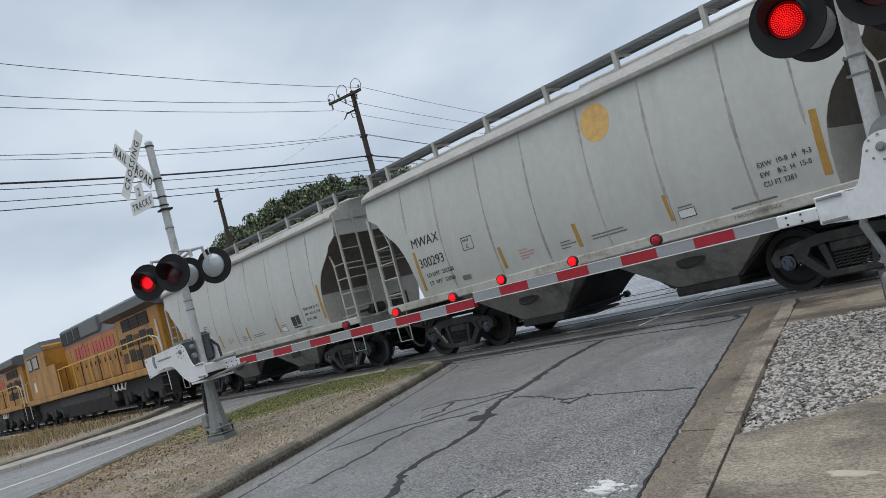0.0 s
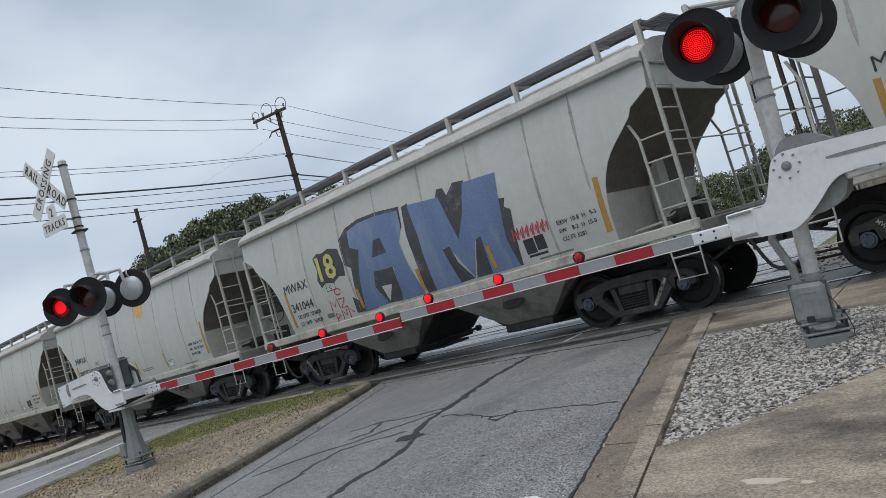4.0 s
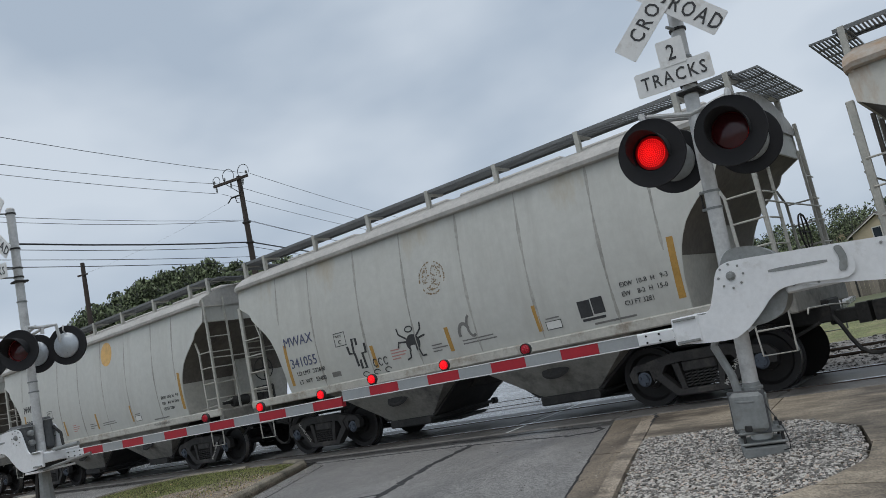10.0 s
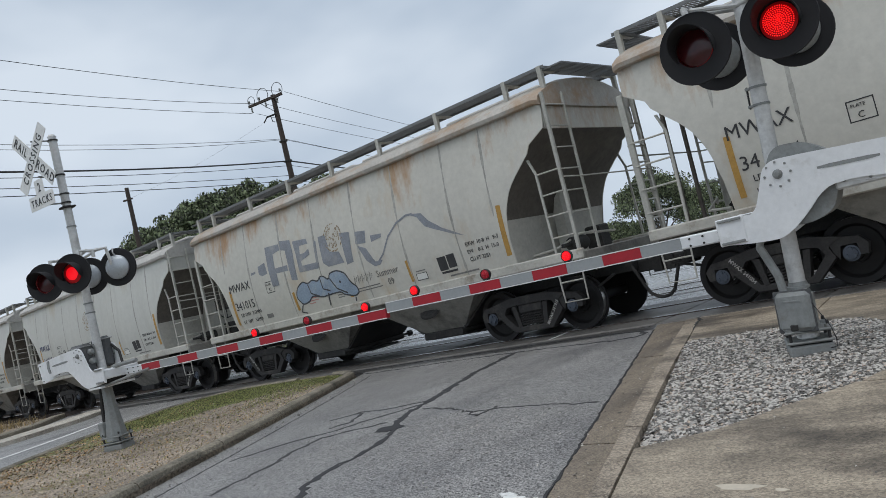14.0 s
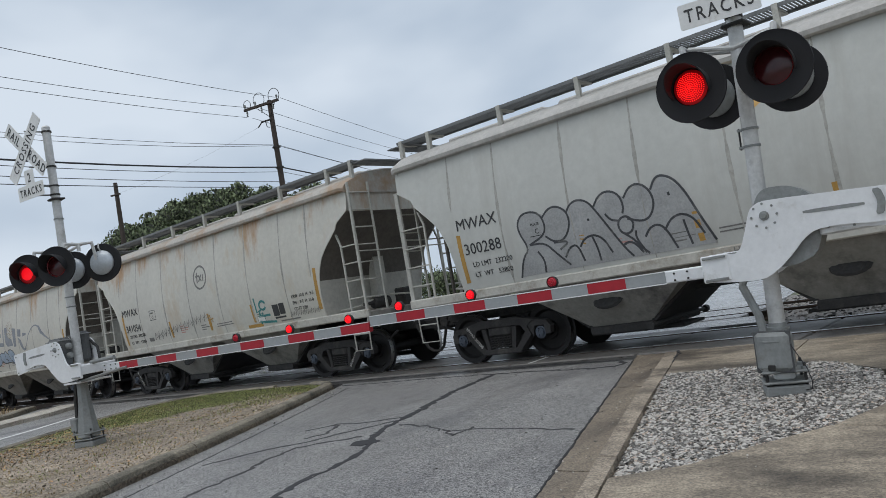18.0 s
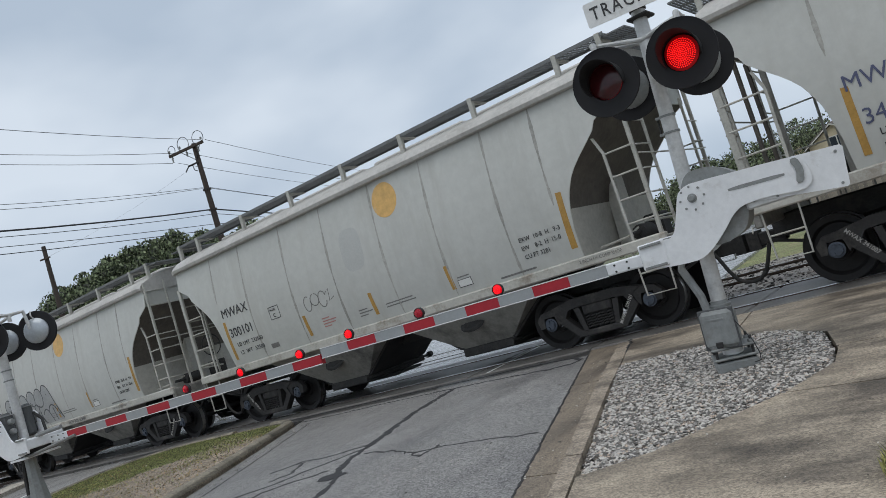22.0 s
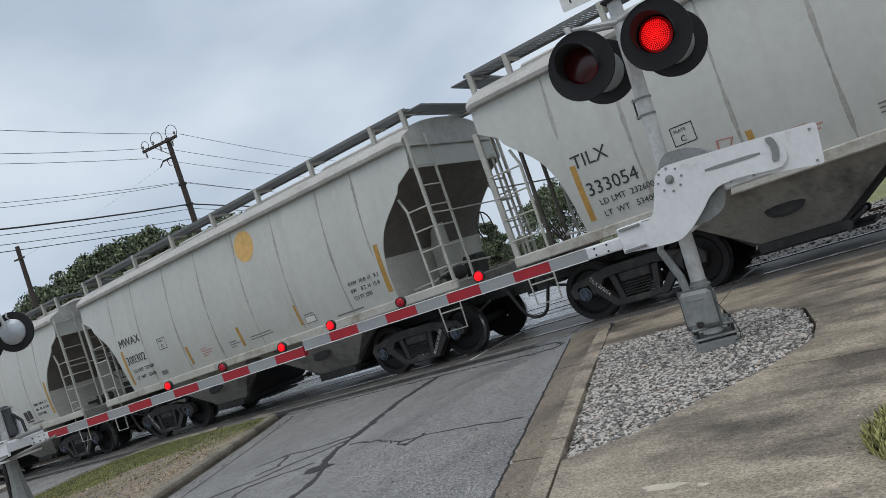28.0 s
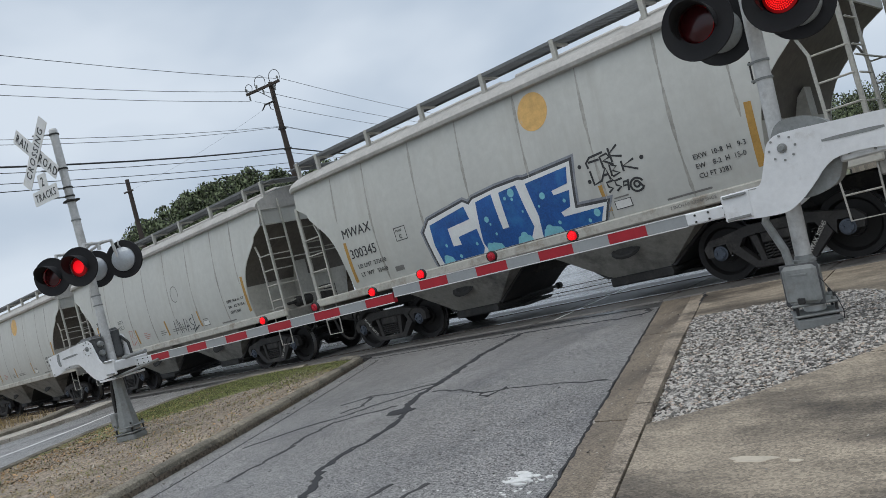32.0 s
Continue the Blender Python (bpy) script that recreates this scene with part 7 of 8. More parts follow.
# ---------------------------------------------------------------- diesel locomotives at the head of the train
LOCO_Y = mat("road_worn_yellow_loco_paint", (0.43, 0.20, 0.022), 0.5, var=0.18, scale=1.2, fine=12, bump=0.05, stain=(0.17, 0.085, 0.03), amount=0.5, stain_scale=1.3, streak=0.4)
# much darker brown than the hood, for louvres and some vent doors
LOCO_SHADE = mat("dark_brown_loco_paint", (0.10, 0.055, 0.025), 0.7, var=0.3, scale=2, fine=14, bump=0.08)
LOCO_G = mat("dark_grey_loco_paint", (0.10, 0.105, 0.11), 0.5, var=0.15, scale=1.5, fine=12, bump=0.06)
LOCO_R = mat("red_loco_stripe", (0.45, 0.05, 0.03), 0.45, var=0.1, scale=4)
LOCO_RAIL = mat("pale_yellow_handrail", (0.62, 0.42, 0.12), 0.45, var=0.1, scale=4)


def locomotive():
    lo = thing("locomotive", "yellow and grey diesel freight locomotive", "locomotive", "train")
    bm = bmesh.new()
    box(bm, -10.9, 10.0, -1.50, 1.50, 1.34, 1.62, 0.03)
    part("frame", bm, LOCO_Y, lo)
    bm = bmesh.new()
    box(bm, -10.6, 9.6, -1.2, 1.2, 0.85, 1.345, 0.03)
    part("underframe", bm, GRIME, lo)
    for x in (4.2, 4.7, 5.2):
        bm = bmesh.new()
        tube(bm, [(x, -1.42, 1.3), (x + 0.15, -1.46, 1.05), (x + 0.4, -1.45, 1.02), (x + 0.55, -1.42, 1.28)], 0.03, 6)
        part("hose", bm, LABEL_W, lo)
    bm = bmesh.new()
    box(bm, -3.55, 5.0, -0.92, 0.92, 1.62, 3.75, 0.06)
    hood = part("engine_hood", bm, LOCO_Y, lo, "yellow engine hood with doors")
    bm = bmesh.new()
    prism(bm, [(-0.94, 3.70), (0.94, 3.70), (0.80, 4.12), (0.45, 4.22), (-0.45, 4.22), (-0.80, 4.12)], -3.55, 5.0, "x")
    part("hood_roof", bm, LOCO_G, lo)
    for k in range(11):
        bm = bmesh.new()
        x = -3.2 + 0.72 * k
        box(bm, x, x + 0.66, -0.94, -0.918, 1.72, 3.55, 0.01)
        d = part("hood_door", bm, LOCO_Y, hood)
        bm = bmesh.new()
        box(bm, x + 0.52, x + 0.57, -0.97, -0.94, 2.4, 2.6, 0.006)
        part("door_handle", bm, GRIME, hood)
    bm = bmesh.new()
    box(bm, -3.5, 4.98, -0.935, -0.915, 3.62, 3.69)
    part("stripe", bm, LOCO_R, hood)
    # radiator section with flared wings
    bm = bmesh.new()
    box(bm, 5.0, 9.9, -1.05, 1.05, 1.62, 3.95, 0.04)
    rad = part("radiator_cab", bm, LOCO_Y, lo)
    bm = bmesh.new()
    prism(bm, [(-1.06, 3.82), (-1.5, 3.98), (-1.52, 4.30), (-1.25, 4.44), (1.25, 4.44), (1.52, 4.30), (1.5, 3.98), (1.06, 3.82)], 4.6, 10.15, "x")
    wing = part("radiator_wing", bm, LOCO_G, lo, "dark grey flared radiator housing")
    for k in range(3):
        bm = bmesh.new()
        box(bm, 5.75 + 1.05 * k, 6.7 + 1.05 * k, -1.085, -1.045, 3.28, 3.76, 0.01)
        g = part("intake_grille", bm, GRIME, rad, "black intake grille")
        for i in range(3):
            bm = bmesh.new()
            box(bm, 5.78 + 1.05 * k, 6.67 + 1.05 * k, -1.10, -1.08, 3.36 + 0.14 * i, 3.38 + 0.14 * i)
            part("louvre", bm, LOCO_SHADE, g)
    bm = bmesh.new()
    box(bm, 5.1, 9.7, -1.06, -1.047, 3.86, 3.94)
    part("stripe", bm, LOCO_R, rad)
    for k in range(5):
        for z in (2.0, 2.62):
            bm = bmesh.new()
            box(bm, 5.2 + 0.78 * k, 5.86 + 0.78 * k, -1.075, -1.045, z, z + (0.5 if k % 2 else 0.42), 0.01)
            part("vent_door", bm, GRIME if (k + (z > 2.3)) % 3 else LOCO_SHADE, rad)
    for x in (9.55, 9.62):
        bm = bmesh.new()
        tube(bm, [(x, -1.1, 1.62), (x + 0.02, -1.12, 3.3)], 0.022, 6)
        part("end_grab_rail", bm, LABEL_W, rad)
    bm = bmesh.new()
    box(bm, 2.9, 4.4, -0.7, 0.7, 4.12, 4.36, 0.05)
    part("exhaust_box", bm, LOCO_G, lo)
    bm = bmesh.new()
    box(bm, -3.5, 2.6, -1.0, 1.0, 3.78, 4.55, 0.08)
    brake = part("dynamic_brake_box", bm, LOCO_G, lo, "dark grey blower housing on the hood")
    for x in (-3.3, -2.2, -1.1):
        bm = bmesh.new()
        box(bm, x, x + 0.85, -1.02, -0.99, 3.86, 4.4, 0.01)
        part("blower_grille", bm, GRIME, brake)
    # cab and nose
    bm = bmesh.new()
    prism(bm, [(-9.4, 1.62), (-3.6, 1.62), (-3.6, 3.1), (-5.2, 3.1), (-5.2, 4.15), (-5.5, 4.40), (-8.8, 4.40), (-9.2, 4.2), (-9.45, 3.2)], -1.5, 1.5, "y")
    cab = part("cab", bm, LOCO_Y, lo, "yellow driver's cab")
    bm = bmesh.new()
    prism(bm, [(-9.25, 3.98), (-5.18, 3.96), (-5.4, 4.45), (-8.8, 4.47)], -1.53, 1.53, "y")
    part("cab_roof", bm, LOCO_G, cab)
    for x0, x1 in ((-8.7, -7.85), (-7.5, -6.5)):
        bm = bmesh.new()
        box(bm, x0, x1, -1.53, -1.495, 3.15, 3.85, 0.01)
        w = part("cab_window", bm, GRIME, cab)
        bm = bmesh.new()
        box(bm, x0 + 0.06, x1 - 0.06, -1.535, -1.528, 3.22, 3.78)
        part("pane", bm, GLASS_L, w)
    bm = bmesh.new()
    box(bm, -8.3, -7.9, -1.52, -1.49, 2.0, 2.5)
    part("number_bar", bm, LABEL_W, cab)
    bm = bmesh.new()
    prism(bm, [(-10.6, 1.62), (-9.4, 1.62), (-9.4, 3.1), (-10.2, 3.0), (-10.6, 2.7)], -0.9, 0.9, "y")
    part("nose", bm, LOCO_Y, lo)
    # name as plain red bars
    for k in range(5):
        bm = bmesh.new()
        box(bm, -1.95 + 0.5 * k, -1.57 + 0.5 * k, -0.96, -0.946, 2.92, 3.44)
        part("red_name_bar", bm, LOCO_R, hood)
    for k in range(7):
        bm = bmesh.new()
        box(bm, 0.85 + 0.49 * k, 1.22 + 0.49 * k, -0.96, -0.946, 2.92, 3.44)
        part("red_name_bar", bm, LOCO_R, hood)
    # walkway rails
    for s in (-1, 1):
        bm = bmesh.new()
        tube(bm, [(-3.5, s * 1.45, 2.75), (9.6, s * 1.45, 2.75), (9.85, s * 1.45, 2.6), (9.9, s * 1.45, 1.6)], 0.028, 6)
        part("handrail", bm, LOCO_RAIL, lo)
        for k in range(10):
            bm = bmesh.new()
            tube(bm, [(-3.4 + 1.3 * k, s * 1.45, 1.55), (-3.4 + 1.3 * k, s * 1.45, 2.75)], 0.026, 6)
            part("stanchion", bm, GRIME if k % 2 else LOCO_RAIL, lo)
        for e in (-1, 1):
            bm = bmesh.new()
            for z in (0.45, 0.8, 1.15):
                box(bm, min(e * 9.8, e * 10.5), max(e * 9.8, e * 10.5), s * 1.3 - 0.15, s * 1.3 + 0.15, z, z + 0.04)
            box(bm, min(e * 9.76, e * 9.8), max(e * 9.76, e * 9.8), s * 1.3 - 0.16, s * 1.3 + 0.16, 0.4, 1.4)
            box(bm, min(e * 10.5, e * 10.54), max(e * 10.5, e * 10.54), s * 1.3 - 0.16, s * 1.3 + 0.16, 0.4, 1.4)
            part("step_well", bm, GRIME, lo)
            bm = bmesh.new()
            tube(bm, [(e * 10.5, s * 1.45, 0.6), (e * 10.5, s * 1.47, 2.2), (e * 10.35, s * 1.47, 2.6), (e * 9.9, s * 1.47, 2.7)], 0.025, 6)
            part("grab_rail", bm, LABEL_W, lo)
    # tank, trucks, couplers
    bm = bmesh.new()
    prism(bm, [(-1.35, 1.28), (1.35, 1.28), (1.4, 0.9), (1.2, 0.30), (-1.2, 0.30), (-1.4, 0.9)], -4.6, 3.4, "x")
    part("fuel_tank", bm, TRUCK_M, lo, "dusty fuel tank")
    bm = bmesh.new()
    box(bm, 3.5, 4.3, -1.4, 1.4, 0.6, 1.25, 0.05)
    part("air_tank", bm, GRIME, lo)
    for e in (-1, 1):
        bm = bmesh.new()
        box(bm, -1.9, 1.9, -0.9, 0.9, 0.62, 1.2, 0.05)
        tr = part("truck", bm, GRIME, lo, at=pose(e * 6.9, 0, 0))
        for s in (-1, 1):
            bm = bmesh.new()
            prism(bm, [(-2.35, 0.95), (2.35, 0.95), (2.4, 0.72), (1.5, 0.62), (0.9, 0.72), (0.6, 0.6), (-0.6, 0.6), (-0.9, 0.72), (-1.5, 0.62), (-2.4, 0.72)], s * 1.14 - 0.09, s * 1.14 + 0.09, "y")
            part("side_frame", bm, TRUCK_M, tr)
            for k in (-1, 0, 1):
                bm = bmesh.new()
                box(bm, k * 2.0 - 0.2, k * 2.0 + 0.2, s * 1.16 - 0.14, s * 1.16 + 0.14, 0.32, 0.74, 0.05)
                part("journal_box", bm, TRUCK_M, tr)
                bm = bmesh.new()
                box(bm, k * 2.0 + 0.45, k * 2.0 + 0.8, s * 1.2 - 0.12, s * 1.2 + 0.12, 0.45, 0.85, 0.04)
                part("brake_cylinder", bm, GRIME, tr)
        for k in (-1, 0, 1):
            piece("wheelset", WHEELSET, tr, pose(k * 2.0, 0, 0.457) @ Matrix.Diagonal((1.0, 0.98, 1.0, 1)))
        bm = bmesh.new()
        box(bm, min(e * 10.9, e * 11.15), max(e * 10.9, e * 11.15), -0.15, 0.15, 0.7, 0.95, 0.03)
        part("coupler", bm, GRIME, lo)
    return lo


GLASS_L = mat("dark_cab_glass", (0.03, 0.035, 0.04), 0.1, var=0.1, bump=0.0)
LOCO = locomotive()

PALE_BLUE = mat("pale_blue_spray_paint", (0.25, 0.32, 0.41), 0.55, var=0.18, scale=2.2, bump=0.03, stain=(0.42, 0.45, 0.46), amount=0.45, stain_scale=2.5)

# ---------------------------------------------------------------- the fourteen cars of the train and what is painted on each
TRAIN = [CAR] + [copy_thing(CAR, Matrix()) for _ in range(13)]
for i in (0, 2, 5, 6, 8, 11, 13):      # these cars run with the brake wheel at their far end
    for o in [o for o in TRAIN[i].children if o.name.startswith("brake_wheel")]:
        bpy.data.objects.remove(o)
RUSTY = (5, 6)
for i in RUSTY:
    for o in TRAIN[i].children:
        if o.name.startswith(("side_wall", "end_sheet", "roof.")):
            o.material_slots[0].link = "OBJECT"
            o.material_slots[0].material = ROOF_RUST if o.name.startswith("roof") else BODY_RUST
for o in TRAIN[4].children:
    if o.name.startswith(("side_wall", "end_sheet")):
        o.material_slots[0].link = "OBJECT"
        o.material_slots[0].material = BODY_DUSTY

for i, x in ((1, 2.92), (3, 2.92), (8, 4.36), (7, 2.92), (12, 2.92)):
    piece("lettering", text_mesh("2 INCH HF COMP SHOE", 0.072, FAINT, 0.003, 0.0, 0.95), TRAIN[i], Matrix.Translation((x, -1.5635, 1.275)) @ UPRIGHT)
CHALK = mat("worn_white_stencil_paint", (0.42, 0.41, 0.38), 0.7, var=0.25, scale=9, fine=60, bump=0.02)
MARKS = [None, ("MWAX", "300293", "232300", "53700"), ("MWAX", "341044", "232600", "53400"), ("MWAX", "300233", "232300", "53700"),
         ("MWAX", "341055", "232600", "53400"), ("MWAX", "341015", "232900", "53100"), ("MWAX", "341054", "232500", "53500"),
         ("MWAX", "300288", "232200", "53800"), ("MWAX", "300101", "232500", "53500"), ("MWAX", "341007", "232500", "53500"),
         ("MWAX", "300302", "232400", "53600"), ("TILX", "333054", "232600", "53400"), ("MWAX", "300345", "232600", "53400"), None]
for c, q in zip(TRAIN, MARKS):
    if q:
        common_marks(c, *q, ink=BLUE_INK if q[1] in ("341055", "341007") else None)
    else:
        common_marks(c, "", "", "", "")
    for tr in [o for o in c.children if o.name.startswith("truck")]:
        e = 1 if tr.matrix_basis.translation.x > 0 else -1
        me = text_mesh("%s %s" % (q[0], q[1]) if q else "MWAX", 0.085, CHALK, 0.003, 0.001, 0.9)
        piece("frame_mark", me, tr, pose(0.36, -1.106, 0.20, 0, -52) @ UPRIGHT if e > 0 else pose(-0.74, -1.106, 0.66, 0, 52) @ UPRIGHT)
for i in (1, 3, 7, 8, 10, 12, 13):
    dot(TRAIN[i])
for i in (0, 2, 4, 5, 6, 9):
    black_box(TRAIN[i])
flat_shape(TRAIN[8], "patched_panel", smooth_outline(rect(-0.30, 2.4, 0.25, 3.2), 2), LOWER_PATCH, 0.003)


def logo_ring(c, x, z, material, word_bars=True):
    """A round mark: a plain ring with bars in it."""
    pts = arc(x, z, 0.28, 0.28, 0, 360, 28)
    stroke(c, pts, 0.05, material, 0.004, "ring_mark")
    if word_bars:
        flat_shape(c, "mark_bar", rect(x - 0.15, z - 0.13, x - 0.10, z + 0.14), material)
        flat_shape(c, "mark_bar", rect(x - 0.19, z + 0.02, x - 0.04, z + 0.065), material, 0.005)
        stroke(c, [(x - 0.05, z - 0.10), (x + 0.08, z + 0.06)], 0.045, material)
        stroke(c, [(x - 0.05, z + 0.06), (x + 0.08, z - 0.10)], 0.045, material, 0.007)
        flat_shape(c, "mark_bar", rect(x + 0.12, z - 0.11, x + 0.165, z + 0.06), material)


logo_ring(TRAIN[6], -0.02, 2.86, FAINT)
logo_ring(TRAIN[9], 0.04, 2.86, FAINT)


def worn_ring(c, x, z, seed):
    """A worn round seal, only flecks of it left."""
    rng = random.Random(seed)
    bm = bmesh.new()
    for k in range(420):
        a = rng.uniform(0, 6.28)
        r = rng.choice((0.29, 0.285, 0.21, 0.255 * math.sqrt(rng.random()), 0.2 * math.sqrt(rng.random()))) + rng.uniform(-0.008, 0.008)
        if math.sin(3 * a + 9 * r + seed) > 0.75:
            continue
        px, pz, s = x + r * math.cos(a), z + r * math.sin(a), rng.uniform(0.006, 0.018)
        vs = [bm.verts.new((px + s * math.cos(b) * rng.uniform(0.6, 1.3), -side_y(pz) - 0.005, pz + s * math.sin(b) * rng.uniform(0.6, 1.3))) for b in (0.3, 1.7, 3.2, 4.6)]
        bm.faces.new(vs)
    part("worn_round_seal", bm, SEAL, c, "worn brown flecks of a round seal")


worn_ring(TRAIN[4], 0.0, 2.84, 1)
worn_ring(TRAIN[5], -0.03, 2.82, 2)

# slate blue block letters with charcoal shade, and a yellow number before them
c, PAINT_X[0] = TRAIN[2], -0.087
for o in ([(-1.87, 3.03), (-1.59, 3.21), (-1.15, 3.29), (-0.57, 3.28), (0.12, 3.2), (0.10, 2.8), (-0.5, 2.3), (-1.3, 1.42), (-1.75, 1.42), (-1.78, 1.84), (-1.67, 2.38), (-1.86, 2.48)],
          [(-1.93, 1.8), (-1.66, 1.6), (-1.66, 1.42), (-1.97, 1.44)],
          [(0.20, 3.17), (0.38, 3.19), (0.6, 2.4), (0.48, 1.42), (0.22, 1.42), (0.20, 2.2), (0.16, 2.62)],
          [(1.2, 3.22), (1.35, 3.2), (1.42, 3.04), (1.62, 3.22), (1.9, 3.18), (1.76, 2.6), (1.43, 2.15), (1.1, 3.0)],
          [(2.4, 2.67), (2.70, 2.62), (2.64, 2.47), (2.76, 2.40), (2.62, 1.42), (2.2, 1.42)]):
    flat_shape(c, "letter_shade", o, SPRAY_DARK, 0.0045, "charcoal sprayed shade of a letter")
for o in ([(-1.54, 3.13), (-1.17, 3.21), (-0.59, 3.21), (0.06, 3.14), (0.07, 2.8), (-0.08, 2.53), (-0.02, 2.08), (0.15, 1.42), (-0.5, 1.42), (-0.43, 2.1), (-1.02, 2.15), (-1.13, 1.84), (-0.92, 1.44), (-1.68, 1.43), (-1.46, 2.27), (-1.29, 2.68), (-1.56, 2.79)],
          [(0.36, 3.16), (1.2, 3.07), (1.44, 2.2), (1.7, 2.64), (1.85, 3.15), (2.62, 3.10), (2.56, 2.49), (2.48, 1.94), (2.56, 1.42), (1.91, 1.42), (1.94, 2.12), (1.79, 2.07), (1.5, 1.45), (1.15, 2.12), (1.0, 2.13), (1.02, 1.84), (1.14, 1.42), (0.46, 1.42), (0.46, 2.54)]):
    flat_shape(c, "sprayed_letter", o, SPRAY_BLUE, 0.007, "slate blue sprayed block letter")
for o in ([(-0.8, 2.75), (-0.59, 2.76), (-0.5, 2.43), (-0.94, 2.43)], [(-1.0, 2.14), (-0.46, 2.12), (-0.46, 1.62), (-0.52, 1.43), (-0.92, 1.45), (-1.12, 1.84)],
          [(1.83, 2.1), (1.95, 2.13), (1.92, 1.43), (1.53, 1.43)], [(0.98, 2.12), (1.16, 2.13), (1.24, 1.8), (1.49, 1.44), (1.13, 1.43), (1.03, 1.86)]):
    flat_shape(c, "letter_gap", o, SPRAY_DARK, 0.0095)
flat_shape(c, "letter_gap", [(-0.94, 1.82), (-0.64, 1.80), (-0.86, 1.47)], BODY, 0.012)
for x0 in (-1.74, 0.13, 1.99):
    flat_shape(c, "reflective_strip", rect(x0, 1.50, x0 + 0.085, 1.93, -0.02), YELLOW, 0.013)
flat_shape(c, "sprayed_shadow", [(-2.87, 2.86), (-2.70, 2.93), (-2.52, 2.90), (-2.28, 2.95), (-1.96, 2.87), (-1.88, 2.5), (-1.92, 2.27), (-2.12, 2.30), (-2.37, 2.20), (-2.62, 2.26), (-2.80, 2.18), (-2.88, 2.36), (-2.80, 2.57)], SPRAY_DARK, 0.004)
letters(c, "18", -2.76, 2.30, 0.74, SPRAY_YELLOW, 0.016, 1.0, "sprayed_number", 0.008)
for k, pts in enumerate(([(-2.72, 1.62), (-2.70, 1.86), (-2.58, 1.70), (-2.46, 1.88), (-2.44, 1.64)], [(-2.40, 1.84), (-2.20, 1.84), (-2.38, 1.64), (-2.18, 1.64)], [(-2.68, 1.36), (-2.66, 1.56), (-2.52, 1.50), (-2.66, 1.44)],
                         [(-2.46, 1.38), (-2.44, 1.58), (-2.30, 1.46), (-2.28, 1.60)], [(-2.22, 1.38), (-2.20, 1.60), (-2.05, 1.48)])):
    stroke(c, pts, 0.032, REDINK)
stroke(c, arc(-2.34, 2.0, 0.10, 0.07, 0, 330), 0.028, REDINK)
for k in range(7):
    x = 2.62 + 0.11 * k
    stroke(c, [(x, 1.84), (x + 0.03, 2.06), (x + 0.06, 1.92), (x + 0.10, 2.02), (x + 0.09, 1.86)], 0.026, REDINK)

# black cartoon and cactus strokes
c, PAINT_X[0] = TRAIN[4], -0.033
for pts in ([(-2.40, 2.02), (-2.38, 1.88), (-2.26, 1.86), (-2.24, 2.14), (-2.14, 2.14), (-2.14, 1.55), (-2.02, 1.55), (-2.04, 1.84), (-1.94, 1.84), (-1.93, 2.02)], [(-2.24, 1.86), (-2.22, 1.6)]):
    stroke(c, pts, 0.06, INK)
for k in range(3):
    stroke(c, arc(-1.78 + 0.14 * k, 1.60, 0.05, 0.07, 30, 320), 0.022, INK)
    stroke(c, arc(-2.1 + 0.3 * k, 1.43, 0.08, 0.045, 0, 270), 0.02, INK)
flat_shape(c, "sprayed_figure", ring_shape(-0.72, 1.80, 0.17, 18, 0.95), INK)
stroke(c, arc(-0.75, 2.06, 0.09, 0.05, 0, 360), 0.025, INK)
flat_shape(c, "figure_gap", rect(-0.80, 1.62, -0.68, 1.76), BODY, 0.008)
for pts in ([(-0.86, 1.9), (-1.02, 2.0), (-1.04, 2.12)], [(-0.86, 1.84), (-1.06, 1.86), (-1.1, 1.76)], [(-0.6, 1.92), (-0.48, 2.02), (-0.46, 2.14)], [(-0.6, 1.86), (-0.40, 1.9)], [(-0.84, 1.68), (-0.86, 1.55), (-0.96, 1.52)], [(-0.62, 1.68), (-0.58, 1.54), (-0.48, 1.54)]):
    stroke(c, pts, 0.035, INK)
stroke(c, arc(0.48, 1.76, 0.11, 0.16, 200, 20), 0.06, FAINT)
stroke(c, arc(0.66, 1.86, 0.09, 0.18, 100, 300), 0.05, FAINT)

